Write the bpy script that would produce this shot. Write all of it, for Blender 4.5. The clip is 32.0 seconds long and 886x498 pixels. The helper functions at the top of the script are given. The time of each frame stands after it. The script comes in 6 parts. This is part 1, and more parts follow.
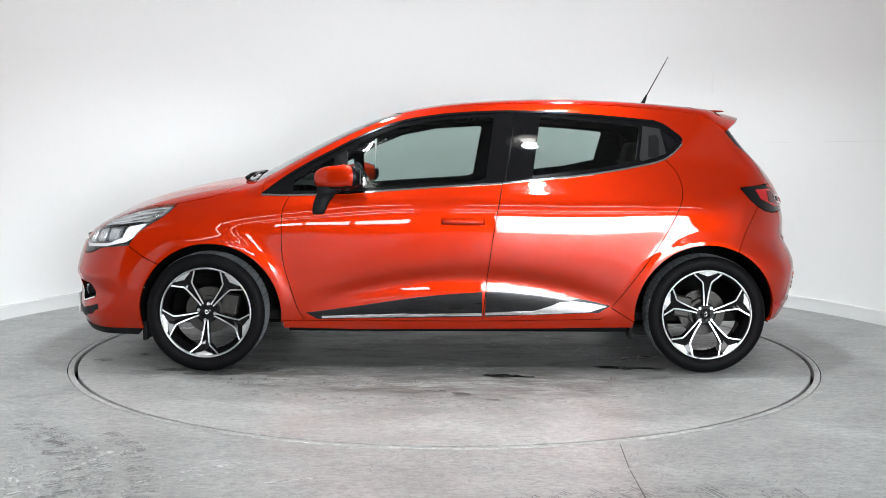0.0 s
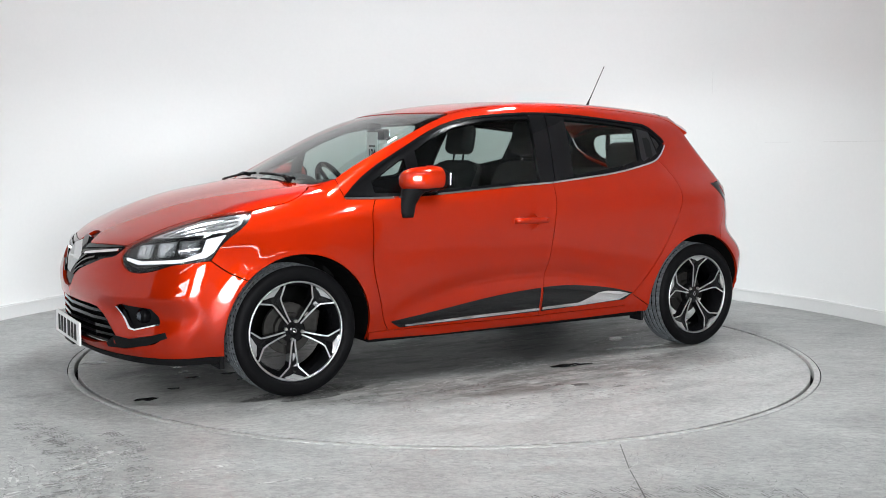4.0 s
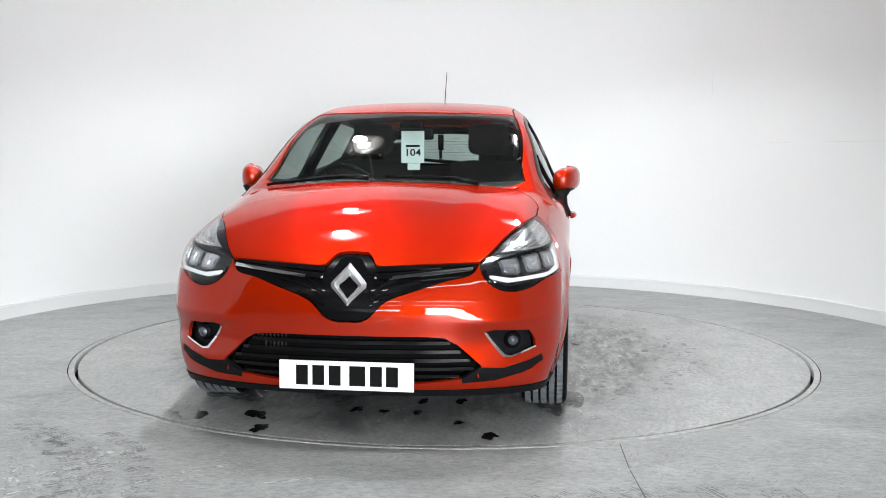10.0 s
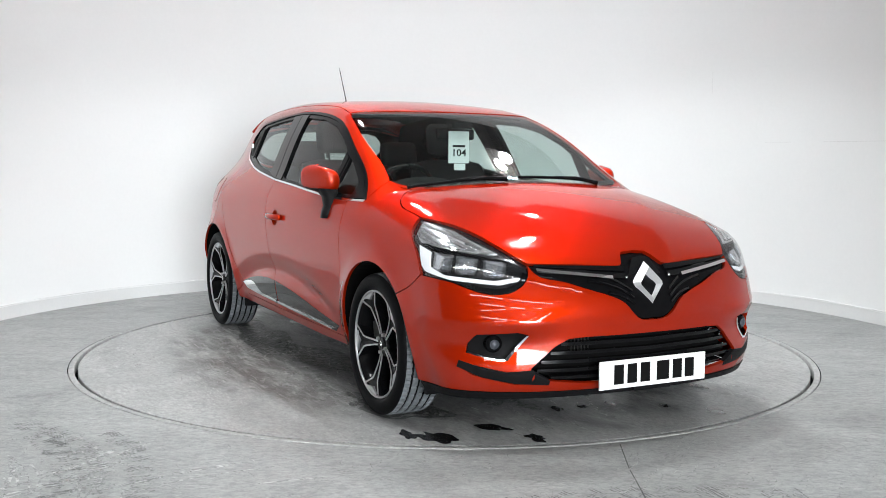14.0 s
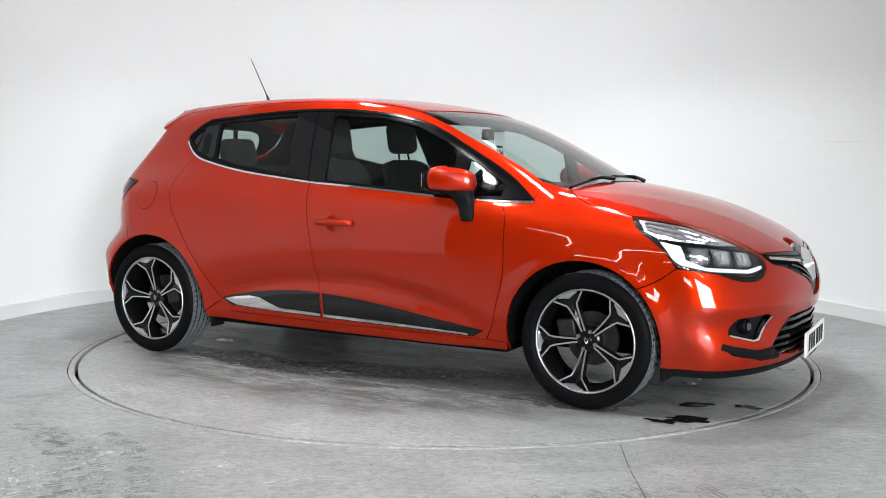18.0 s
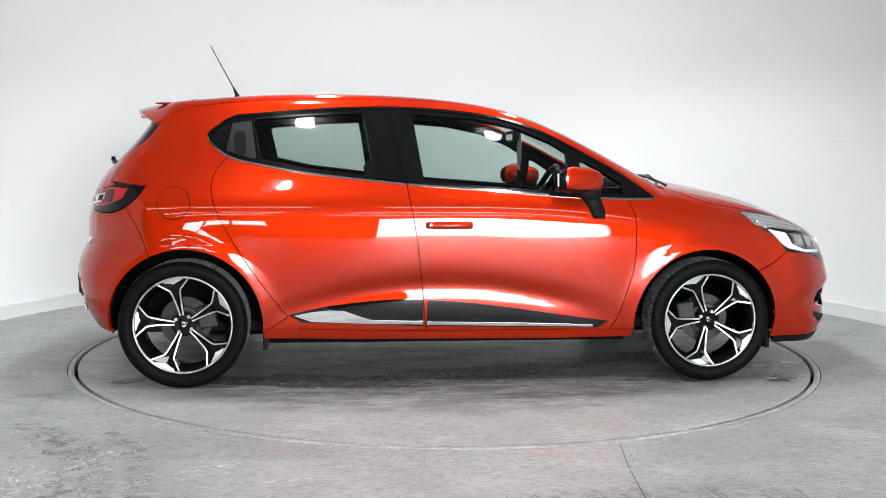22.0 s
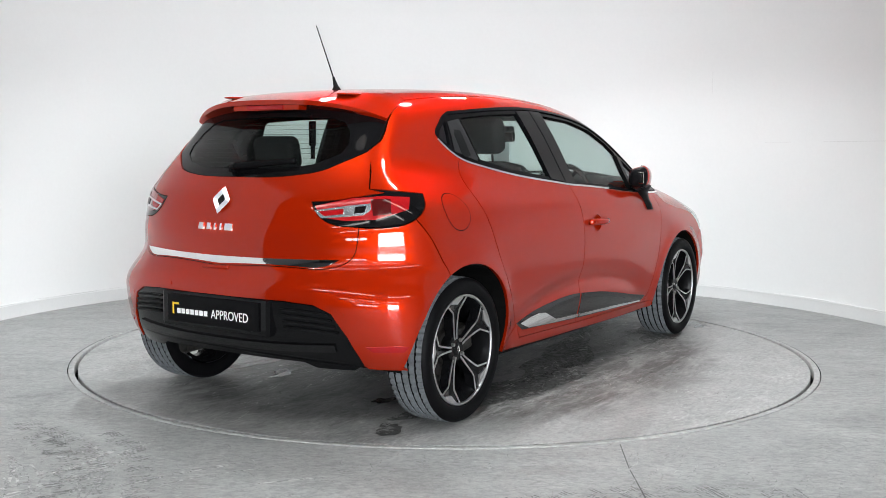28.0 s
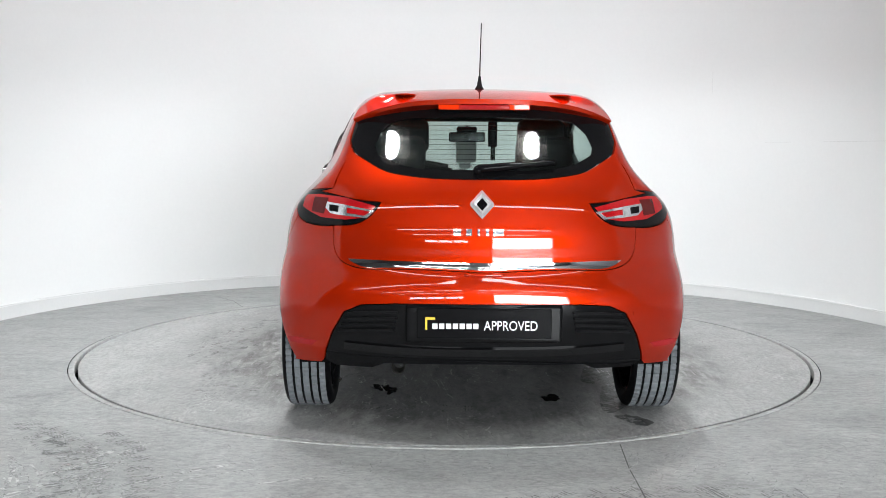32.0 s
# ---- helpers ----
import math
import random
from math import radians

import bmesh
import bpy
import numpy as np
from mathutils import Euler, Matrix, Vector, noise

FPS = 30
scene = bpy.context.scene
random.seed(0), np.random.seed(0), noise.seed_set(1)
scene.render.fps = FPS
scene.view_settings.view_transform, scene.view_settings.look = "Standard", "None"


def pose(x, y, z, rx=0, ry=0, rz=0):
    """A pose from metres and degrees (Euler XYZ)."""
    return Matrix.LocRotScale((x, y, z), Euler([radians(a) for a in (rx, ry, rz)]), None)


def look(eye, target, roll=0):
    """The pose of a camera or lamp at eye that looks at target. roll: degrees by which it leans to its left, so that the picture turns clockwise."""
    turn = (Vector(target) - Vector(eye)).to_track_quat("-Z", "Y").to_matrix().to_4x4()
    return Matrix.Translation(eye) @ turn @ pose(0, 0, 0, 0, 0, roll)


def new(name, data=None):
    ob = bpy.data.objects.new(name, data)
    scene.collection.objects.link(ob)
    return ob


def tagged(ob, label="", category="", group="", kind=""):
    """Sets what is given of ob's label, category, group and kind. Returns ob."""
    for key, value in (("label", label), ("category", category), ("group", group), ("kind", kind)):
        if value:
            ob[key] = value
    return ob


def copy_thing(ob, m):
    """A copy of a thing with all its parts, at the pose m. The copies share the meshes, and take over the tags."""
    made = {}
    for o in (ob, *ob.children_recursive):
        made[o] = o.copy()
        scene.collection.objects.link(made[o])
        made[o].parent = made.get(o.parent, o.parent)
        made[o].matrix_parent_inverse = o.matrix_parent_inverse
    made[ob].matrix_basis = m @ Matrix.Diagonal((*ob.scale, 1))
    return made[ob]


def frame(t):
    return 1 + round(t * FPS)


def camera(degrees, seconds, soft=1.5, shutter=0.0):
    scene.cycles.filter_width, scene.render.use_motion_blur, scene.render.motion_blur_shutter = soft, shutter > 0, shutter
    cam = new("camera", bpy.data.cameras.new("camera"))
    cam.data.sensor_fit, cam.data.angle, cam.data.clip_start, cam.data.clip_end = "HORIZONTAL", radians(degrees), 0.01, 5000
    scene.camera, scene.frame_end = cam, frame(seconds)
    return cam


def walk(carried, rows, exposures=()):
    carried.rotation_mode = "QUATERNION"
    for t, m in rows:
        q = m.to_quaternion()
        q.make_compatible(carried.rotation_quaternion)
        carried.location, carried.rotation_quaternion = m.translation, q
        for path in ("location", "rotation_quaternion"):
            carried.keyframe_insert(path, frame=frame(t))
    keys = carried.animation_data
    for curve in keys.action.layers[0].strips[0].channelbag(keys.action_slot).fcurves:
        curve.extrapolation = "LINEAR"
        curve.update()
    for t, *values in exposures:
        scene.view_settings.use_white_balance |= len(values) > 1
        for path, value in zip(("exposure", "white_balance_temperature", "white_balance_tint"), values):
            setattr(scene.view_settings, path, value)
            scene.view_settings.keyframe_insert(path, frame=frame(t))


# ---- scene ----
# Camera on a fixed stand, looking at the middle of the turntable.
cam = camera(47.37, 32.0, soft=0.65)
EYE = Vector((0.0, -5.851, 1.117))
TILT, YAW = radians(5.2486), radians(0.104)
AIM = EYE + Vector((-math.sin(YAW) * math.cos(TILT), math.cos(YAW) * math.cos(TILT), -math.sin(TILT)))
STAND = look(EYE, AIM, 0.4023)
walk(cam, [(0, STAND), (32, STAND)])
scene.view_settings.exposure = 0.0

# Turn of the table, degrees, second by second.
TURN = (181.0, 187.6, 195.15, 203.5, 212.2, 221.0, 229.6, 238.2, 246.65, 255.1, 263.55,
        272.0, 280.45, 288.9, 297.35, 305.8, 314.25, 322.75, 331.2, 339.8, 348.5,
        357.2, 365.85, 374.45, 383.0, 391.5, 399.95, 408.4, 416.95, 425.5, 434.05,
        442.5, 450.6)
CAR_SHIFT = (-0.0545, -0.1411)          # the car's middle, off the table's middle
ROOM_R = 3.1                            # inside of the round wall
DISC_R = 2.037

# World: dim daylight outside the hall.
world = bpy.data.worlds.new("world")
scene.world = world
world.use_nodes = True
sky = world.node_tree.nodes.new("ShaderNodeTexSky")
sky.sky_type, sky.sun_disc = "NISHITA", False
sky.sun_elevation, sky.sun_rotation = radians(35), radians(150)
back = world.node_tree.nodes["Background"]
world.node_tree.links.new(sky.outputs[0], back.inputs[0])
back.inputs[1].default_value = 0.12

LAMPS = [(0.88, 0.88, 1.80, 127), (-0.82, 0.84, 1.80, 127), (0.84, -0.50, 1.90, 116), (-0.84, -0.50, 1.90, 116), (0.76, -1.78, 1.35, 116), (-0.80, -1.72, 1.35, 116)]
LAMP_Z = 3.0
for lx, ly, share, cone in LAMPS:
    spot = bpy.data.lights.new("bay_light", "SPOT")
    spot.energy, spot.spot_size, spot.spot_blend, spot.shadow_soft_size = 62 * share, radians(cone), 0.5, 0.07
    spot.color = (0.93, 0.985, 1.0)
    new("bay_light", spot).matrix_world = pose(lx, ly, LAMP_Z - 0.14)
door_light = bpy.data.lights.new("door_daylight", "AREA")
door_light.shape, door_light.size, door_light.size_y, door_light.energy = "RECTANGLE", 4.1, 2.8, 400
door_light.color = (0.93, 0.985, 1.0)
new("door_daylight", door_light).matrix_world = look((3.35, -11.7, 1.6), (3.35, 0, 1.2))


# ---- materials ----
def mat(name, color, rough=0.5, metal=0.0, coat=0.0, coat_rough=0.03, spread=0.12, scale=6.0, fine=60.0,
        bump=0.0, bump_scale=200.0, rough_spread=0.08, spec=0.5, coat_ior=1.5):
    """A principled surface whose colour and gloss vary at two scales."""
    m = bpy.data.materials.new(name)
    m.use_nodes = True
    nt = m.node_tree
    p = nt.nodes["Principled BSDF"]
    co = nt.nodes.new("ShaderNodeTexCoord")
    big, small = nt.nodes.new("ShaderNodeTexNoise"), nt.nodes.new("ShaderNodeTexNoise")
    big.inputs["Scale"].default_value, small.inputs["Scale"].default_value = scale, fine
    big.inputs["Detail"].default_value = 4
    mix = nt.nodes.new("ShaderNodeMath")
    mix.operation = "ADD"
    for n in (big, small):
        nt.links.new(co.outputs["Object"], n.inputs["Vector"])
    nt.links.new(big.outputs[0], mix.inputs[0])
    nt.links.new(small.outputs[0], mix.inputs[1])
    ramp = nt.nodes.new("ShaderNodeMapRange")
    ramp.inputs["From Min"].default_value, ramp.inputs["From Max"].default_value = 0.6, 1.4
    nt.links.new(mix.outputs[0], ramp.inputs["Value"])
    cm = nt.nodes.new("ShaderNodeMix")
    cm.data_type = "RGBA"
    cm.inputs["A"].default_value = (*[c * (1 - spread) for c in color], 1)
    cm.inputs["B"].default_value = (*[min(1, c * (1 + spread)) for c in color], 1)
    nt.links.new(ramp.outputs[0], cm.inputs["Factor"])
    nt.links.new(cm.outputs["Result"], p.inputs["Base Color"])
    rr = nt.nodes.new("ShaderNodeMapRange")
    rr.inputs["To Min"].default_value = max(0.0, rough - rough_spread)
    rr.inputs["To Max"].default_value = min(1.0, rough + rough_spread)
    nt.links.new(big.outputs[0], rr.inputs["Value"])
    nt.links.new(rr.outputs[0], p.inputs["Roughness"])
    p.inputs["Metallic"].default_value = metal
    p.inputs["Coat Weight"].default_value, p.inputs["Coat Roughness"].default_value = coat, coat_rough
    p.inputs["Specular IOR Level"].default_value, p.inputs["Coat IOR"].default_value = spec, coat_ior
    if bump:
        bn, b = nt.nodes.new("ShaderNodeTexNoise"), nt.nodes.new("ShaderNodeBump")
        bn.inputs["Scale"].default_value = bump_scale
        b.inputs["Strength"].default_value, b.inputs["Distance"].default_value = bump, 0.002
        nt.links.new(co.outputs["Object"], bn.inputs["Vector"])
        nt.links.new(bn.outputs[0], b.inputs["Height"])
        nt.links.new(b.outputs[0], p.inputs["Normal"])
    return m


def glow(name, color, power):
    m = mat(name, color, 0.4)
    p = m.node_tree.nodes["Principled BSDF"]
    p.inputs["Emission Color"].default_value, p.inputs["Emission Strength"].default_value = (*color, 1), power
    return m


def glass(name, color, rough=0.0, clear=1.0):
    """Thin glazing: tinted clear pane with a mirror-like film by Fresnel."""
    m = bpy.data.materials.new(name)
    m.use_nodes = True
    nt = m.node_tree
    nt.nodes.remove(nt.nodes["Principled BSDF"])
    out = nt.nodes["Material Output"]
    tr, gl, fr, mx, pw, mr = [nt.nodes.new("ShaderNode" + k) for k in ("BsdfTransparent", "BsdfGlossy", "LayerWeight", "MixShader", "Math", "MapRange")]
    tr.inputs[0].default_value = (*[c * clear for c in color], 1)
    gl.inputs["Roughness"].default_value = rough
    fr.inputs["Blend"].default_value = 0.5
    pw.operation, pw.inputs[1].default_value = "POWER", 5.0
    nt.links.new(fr.outputs["Facing"], pw.inputs[0])
    mr.inputs["To Min"].default_value, mr.inputs["To Max"].default_value = 0.042, 1.0
    nt.links.new(pw.outputs[0], mr.inputs["Value"])
    nt.links.new(mr.outputs[0], mx.inputs[0])
    nt.links.new(tr.outputs[0], mx.inputs[1])
    nt.links.new(gl.outputs[0], mx.inputs[2])
    nt.links.new(mx.outputs[0], out.inputs["Surface"])
    return m


def lacquered(name, color, rough, metal, low, high):
    """Metallic paint under clear lacquer, whose mirror film grows towards grazing angles."""
    m = mat(name, color, rough, metal=metal, spread=0.05, scale=3, fine=900, rough_spread=0.03, spec=0.0)
    nt = m.node_tree
    p, out = nt.nodes["Principled BSDF"], nt.nodes["Material Output"]
    p.inputs["Specular Tint"].default_value = (1.0, 0.12, 0.03, 1)
    gl, fr, mx, pw, mr = [nt.nodes.new("ShaderNode" + k) for k in ("BsdfGlossy", "LayerWeight", "MixShader", "Math", "MapRange")]
    gl.inputs["Roughness"].default_value = 0.012
    fr.inputs["Blend"].default_value = 0.5
    pw.operation, pw.inputs[1].default_value = "POWER", 4.2
    mr.inputs["To Min"].default_value, mr.inputs["To Max"].default_value = low, high
    nt.links.new(fr.outputs["Facing"], pw.inputs[0])
    nt.links.new(pw.outputs[0], mr.inputs["Value"])
    nt.links.new(mr.outputs[0], mx.inputs[0])
    nt.links.new(p.outputs[0], mx.inputs[1])
    nt.links.new(gl.outputs[0], mx.inputs[2])
    nt.links.new(mx.outputs[0], out.inputs["Surface"])
    return m


PAINT = lacquered("red_paint", (0.37, 0.0150, 0.0009), 0.44, 0.60, 0.046, 1.0)
GLOSS_BLACK = mat("gloss_black", (0.004, 0.004, 0.0045), 0.04, spread=0.1, rough_spread=0.02, spec=0.20)
PIANO = mat("piano_black", (0.004, 0.004, 0.0045), 0.03, spread=0.1, rough_spread=0.015, spec=0.45)
GLOSS_PANE = mat("dark_corner_glass", (0.004, 0.004, 0.005), 0.02, spread=0.1, rough_spread=0.01, spec=0.35)
PLASTIC = mat("black_plastic", (0.007, 0.007, 0.0075), 0.45, spec=0.06, bump=0.15, bump_scale=700)
TRIM = mat("satin_black_trim", (0.004, 0.004, 0.0045), 0.2, spec=0.06)
SLATE = mat("grained_dark_plastic", (0.010, 0.010, 0.011), 0.5, spec=0.2, bump=0.2, bump_scale=500)
RUBBER = mat("tyre_rubber", (0.0035, 0.0035, 0.004), 0.5, spec=0.05, spread=0.25, scale=9, bump=0.2, bump_scale=300)
TREAD = mat("dusty_tread", (0.115, 0.125, 0.135), 0.75, spread=0.3, scale=14, bump=0.3, bump_scale=250)
CHROME = mat("chrome", (0.85, 0.85, 0.86), 0.06, metal=1.0, spread=0.03, rough_spread=0.03)
BADGE = mat("polished_badge", (0.70, 0.70, 0.71), 0.34, metal=0.75, spread=0.05)
SATIN = mat("machined_alloy", (0.54, 0.54, 0.55), 0.34, metal=1.0, spread=0.06, scale=30)
STEEL = mat("worn_steel", (0.42, 0.42, 0.41), 0.38, metal=1.0, spread=0.2, scale=9)
CAST = mat("cast_iron", (0.035, 0.033, 0.031), 0.5, metal=0.8, spread=0.25, scale=20)
DARK = mat("dark_underside", (0.004, 0.004, 0.004), 0.8, spec=0.04)
LINING = mat("dark_trim_lining", (0.008, 0.008, 0.008), 0.8, spec=0.06, bump=0.2, bump_scale=500)
HEADLINER = mat("grey_headliner", (0.035, 0.035, 0.034), 0.9, bump=0.2, bump_scale=500)
FABRIC = mat("charcoal_seat_fabric", (0.008, 0.008, 0.0085), 0.85, bump=0.4, bump_scale=420)
WHITE = mat("white_plastic", (0.8, 0.8, 0.8), 0.4, spread=0.03)
INK = mat("black_print", (0.004, 0.004, 0.004), 0.5, spec=0.1)
YELLOW = mat("yellow_print", (0.85, 0.55, 0.02), 0.5)
GREY_LENS = mat("silver_reflector", (0.82, 0.83, 0.85), 0.16, metal=0.85, spread=0.40, scale=90)
RED_LENS = mat("red_lens", (0.30, 0.006, 0.008), 0.10, coat=0.3, spec=0.3, spread=0.1)
RED_DEEP = mat("dark_red_lens", (0.06, 0.003, 0.003), 0.08, coat=0.2, spec=0.3, spread=0.1)
LAMP_BOWL = mat("lamp_bowl", (0.012, 0.012, 0.013), 0.15, spread=0.2, scale=50)
LAMP_CELL = mat("dark_chrome_cell", (0.34, 0.35, 0.365), 0.16, metal=0.9, spread=0.25, scale=60)
CRYSTAL = mat("lamp_crystal", (0.62, 0.64, 0.67), 0.08, metal=0.8, spread=0.25, scale=70)
SMOKED = mat("smoked_lens", (0.10, 0.11, 0.13), 0.12, metal=0.6, spread=0.2, scale=60)
DRL = mat("white_light_guide", (0.92, 0.93, 0.95), 0.25, coat=1.0, spread=0.04)
WINDOW = glass("window_glass", (0.68, 0.77, 0.745))
CLEAR = glass("clear_lens", (0.93, 0.94, 0.95))


# ---- mesh helpers ----
def mesh_of(name, verts, faces, material, smooth=False):
    me = bpy.data.meshes.new(name)
    me.from_pydata([tuple(v) for v in verts], [], [tuple(f) for f in faces])
    me.materials.append(material)
    if smooth:
        me.shade_smooth()
    me.update()
    return me


def obj(name, verts, faces, material, parent=None, label="", smooth=False):
    ob = new(name, mesh_of(name, verts, faces, material, smooth))
    ob.parent = parent
    return tagged(ob, label) if label else ob


def part(name, bm, material, parent, label="", smooth=True, m=None):
    """One mesh part of a thing, or of a part."""
    me = bpy.data.meshes.new(name)
    bm.to_mesh(me)
    bm.free()
    me.materials.append(material)
    if smooth:
        me.shade_smooth()
    ob = new(name, me)
    ob.parent = parent
    if m is not None:
        ob.matrix_basis = m
    return tagged(ob, label) if label else ob


def lathe(profile, n=64, axis="z", closed=False):
    """Verts and faces of a profile of (radius, height) turned about an axis."""
    verts, faces, k = [], [], len(profile)
    for i in range(n):
        a = 2 * math.pi * i / n
        for r, h in profile:
            c, s = r * math.cos(a), r * math.sin(a)
            verts.append((c, s, h) if axis == "z" else (c, h, s))
    rows = k if closed else k - 1
    for i in range(n):
        for j in range(rows):
            a, b = i * k + j, i * k + (j + 1) % k
            c, d = ((i + 1) % n) * k + (j + 1) % k, ((i + 1) % n) * k + j
            faces.append((a, d, c, b) if axis == "z" else (a, b, c, d))
    return verts, faces


def box_bm(x0, x1, y0, y1, z0, z1, bevel=0.0, seg=2):
    bm = bmesh.new()
    bmesh.ops.create_cube(bm, size=1.0, matrix=Matrix.Translation(((x0 + x1) / 2, (y0 + y1) / 2, (z0 + z1) / 2)) @ Matrix.Diagonal((x1 - x0, y1 - y0, z1 - z0, 1)))
    if bevel:
        bmesh.ops.bevel(bm, geom=bm.edges[:], offset=bevel, segments=seg, affect="EDGES", profile=0.5)
    return bm


def tube_bm(points, radius, n=10, bm=None):
    """A round bar along points; radius may be one number or one for each point."""
    bm = bm or bmesh.new()
    pts = [Vector(p) for p in points]
    rad = radius if isinstance(radius, (list, tuple)) else [radius] * len(pts)
    rings = []
    for i, p in enumerate(pts):
        d = (pts[min(i + 1, len(pts) - 1)] - pts[max(i - 1, 0)]).normalized()
        u = d.orthogonal().normalized() if not rings else (u - d * u.dot(d)).normalized()
        w = d.cross(u)
        rings.append([bm.verts.new(p + rad[i] * (u * math.cos(a) + w * math.sin(a))) for a in [2 * math.pi * k / n for k in range(n)]])
    for r, q in zip(rings, rings[1:]):
        for k in range(n):
            bm.faces.new((r[k], r[(k + 1) % n], q[(k + 1) % n], q[k]))
    bm.faces.new(rings[0][::-1])
    bm.faces.new(rings[-1])
    return bm


def concrete(name, base, stain, seed, swirl, wear=0.5, trodden=False):
    """Power-floated concrete: clouds, streaks, scuffs and damp stains, satin sheen."""
    m = bpy.data.materials.new(name)
    m.use_nodes = True
    nt = m.node_tree
    p = nt.nodes["Principled BSDF"]
    co = nt.nodes.new("ShaderNodeTexCoord")

    def noise_node(scale, detail, stretch=(1, 1, 1), rot=0.0, distort=0.0):
        mp, n = nt.nodes.new("ShaderNodeMapping"), nt.nodes.new("ShaderNodeTexNoise")
        mp.inputs["Location"].default_value, mp.inputs["Scale"].default_value = (seed, seed * 0.37, 0), stretch
        mp.inputs["Rotation"].default_value = (0, 0, rot)
        n.inputs["Scale"].default_value, n.inputs["Detail"].default_value, n.inputs["Distortion"].default_value = scale, detail, distort
        n.inputs["Roughness"].default_value = 0.72
        nt.links.new(co.outputs["Object"], mp.inputs["Vector"])
        nt.links.new(mp.outputs[0], n.inputs["Vector"])
        return n.outputs[0]

    def ranged(value, a, b, lo=0.0, hi=1.0):
        r = nt.nodes.new("ShaderNodeMapRange")
        for key, v in (("From Min", a), ("From Max", b), ("To Min", lo), ("To Max", hi)):
            r.inputs[key].default_value = v
        nt.links.new(value, r.inputs["Value"])
        return r.outputs[0]

    def mixed(fac, a, b):
        x = nt.nodes.new("ShaderNodeMix")
        x.data_type = "RGBA"
        for key, v in (("Factor", fac), ("A", a), ("B", b)):
            if isinstance(v, tuple):
                x.inputs[key].default_value = (*v, 1)
            else:
                nt.links.new(v, x.inputs[key])
        return x.outputs["Result"]

    def scaled(value, k):
        x = nt.nodes.new("ShaderNodeMath")
        x.operation = "MULTIPLY"
        nt.links.new(value, x.inputs[0])
        x.inputs[1].default_value = k
        return x.outputs[0]

    cloud = ranged(noise_node(0.9, 7, distort=swirl), 0.36, 0.64)
    mottle = ranged(noise_node(4.5, 12, (1, 1.3, 1), distort=0.4), 0.38, 0.66)
    grain = ranged(noise_node(80, 5), 0.30, 0.70)
    streak = ranged(noise_node(2.2, 12, (1, 3, 1), 0.1, 0.5), 0.48, 0.68)
    rub = ranged(noise_node(1.6, 6, (1, 1, 1), 0.4, 0.4), 0.50, 0.62)
    scratch = ranged(noise_node(16.0, 10, (1, 5, 1), 0.5, 0.6), 0.52, 0.64)
    damp = ranged(noise_node(1.3, 12, distort=0.8), 0.54, 0.66)
    dark = tuple(c * 0.72 for c in base)
    light = tuple(min(1, c * 1.35) for c in base)
    pale = tuple(min(1, c * 1.6) for c in base)
    col = mixed(cloud, dark, base)
    col = mixed(scaled(mottle, 0.90), col, tuple(c * 0.46 for c in base))
    col = mixed(scaled(grain, 0.55), col, light)
    col = mixed(scaled(streak, 0.45 * wear), col, light)
    both_ = nt.nodes.new("ShaderNodeMath")
    both_.operation = "MULTIPLY"
    nt.links.new(rub, both_.inputs[0])
    nt.links.new(scratch, both_.inputs[1])
    col = mixed(scaled(both_.outputs[0], 0.95 * wear), col, pale)
    col = mixed(scaled(damp, stain), col, tuple(c * 0.50 for c in base))
    if trodden:
        # Ground-in dirt where cars stand and drive on, with streaks along them, and painted shade under them.
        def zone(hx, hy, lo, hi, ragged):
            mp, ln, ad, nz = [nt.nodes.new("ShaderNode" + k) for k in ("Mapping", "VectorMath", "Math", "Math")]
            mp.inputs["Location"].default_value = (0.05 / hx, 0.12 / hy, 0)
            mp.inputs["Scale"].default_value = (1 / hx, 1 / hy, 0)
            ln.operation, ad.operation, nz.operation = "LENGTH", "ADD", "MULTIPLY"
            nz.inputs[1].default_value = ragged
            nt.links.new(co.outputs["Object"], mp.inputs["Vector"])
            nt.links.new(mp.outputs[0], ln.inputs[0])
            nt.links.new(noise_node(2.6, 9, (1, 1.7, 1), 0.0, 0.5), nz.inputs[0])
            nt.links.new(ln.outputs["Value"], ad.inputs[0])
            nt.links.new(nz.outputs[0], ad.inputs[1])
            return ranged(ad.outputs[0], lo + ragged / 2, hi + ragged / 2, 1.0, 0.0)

        def times(a, b):
            x = nt.nodes.new("ShaderNodeMath")
            x.operation = "MULTIPLY"
            nt.links.new(a, x.inputs[0])
            nt.links.new(b, x.inputs[1])
            return x.outputs[0]
        drawn = ranged(noise_node(3.2, 11, (1, 2.4, 1), 0.05, 0.4), 0.36, 0.56)
        smear = ranged(noise_node(6.5, 9, (1, 4.5, 1), 0.02, 0.6), 0.52, 0.62)
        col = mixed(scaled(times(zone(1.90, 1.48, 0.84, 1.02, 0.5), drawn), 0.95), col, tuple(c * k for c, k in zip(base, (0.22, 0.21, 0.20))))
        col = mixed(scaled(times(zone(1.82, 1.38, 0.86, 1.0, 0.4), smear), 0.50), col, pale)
        # Car-sized oval: the shade under the car, put into the disc's colour.
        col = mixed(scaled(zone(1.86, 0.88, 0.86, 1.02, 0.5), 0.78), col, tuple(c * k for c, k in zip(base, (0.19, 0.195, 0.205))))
    pit = ranged(noise_node(26, 9, (1, 1.6, 1), 0.2, 0.3), 0.44, 0.60)
    col = mixed(scaled(pit, 0.55), col, tuple(c * 0.45 for c in base))
    fleck = ranged(noise_node(44, 7, (1, 2.2, 1), 0.3, 0.5), 0.60, 0.68)
    col = mixed(scaled(fleck, 0.55), col, pale)
    nt.links.new(col, p.inputs["Base Color"])
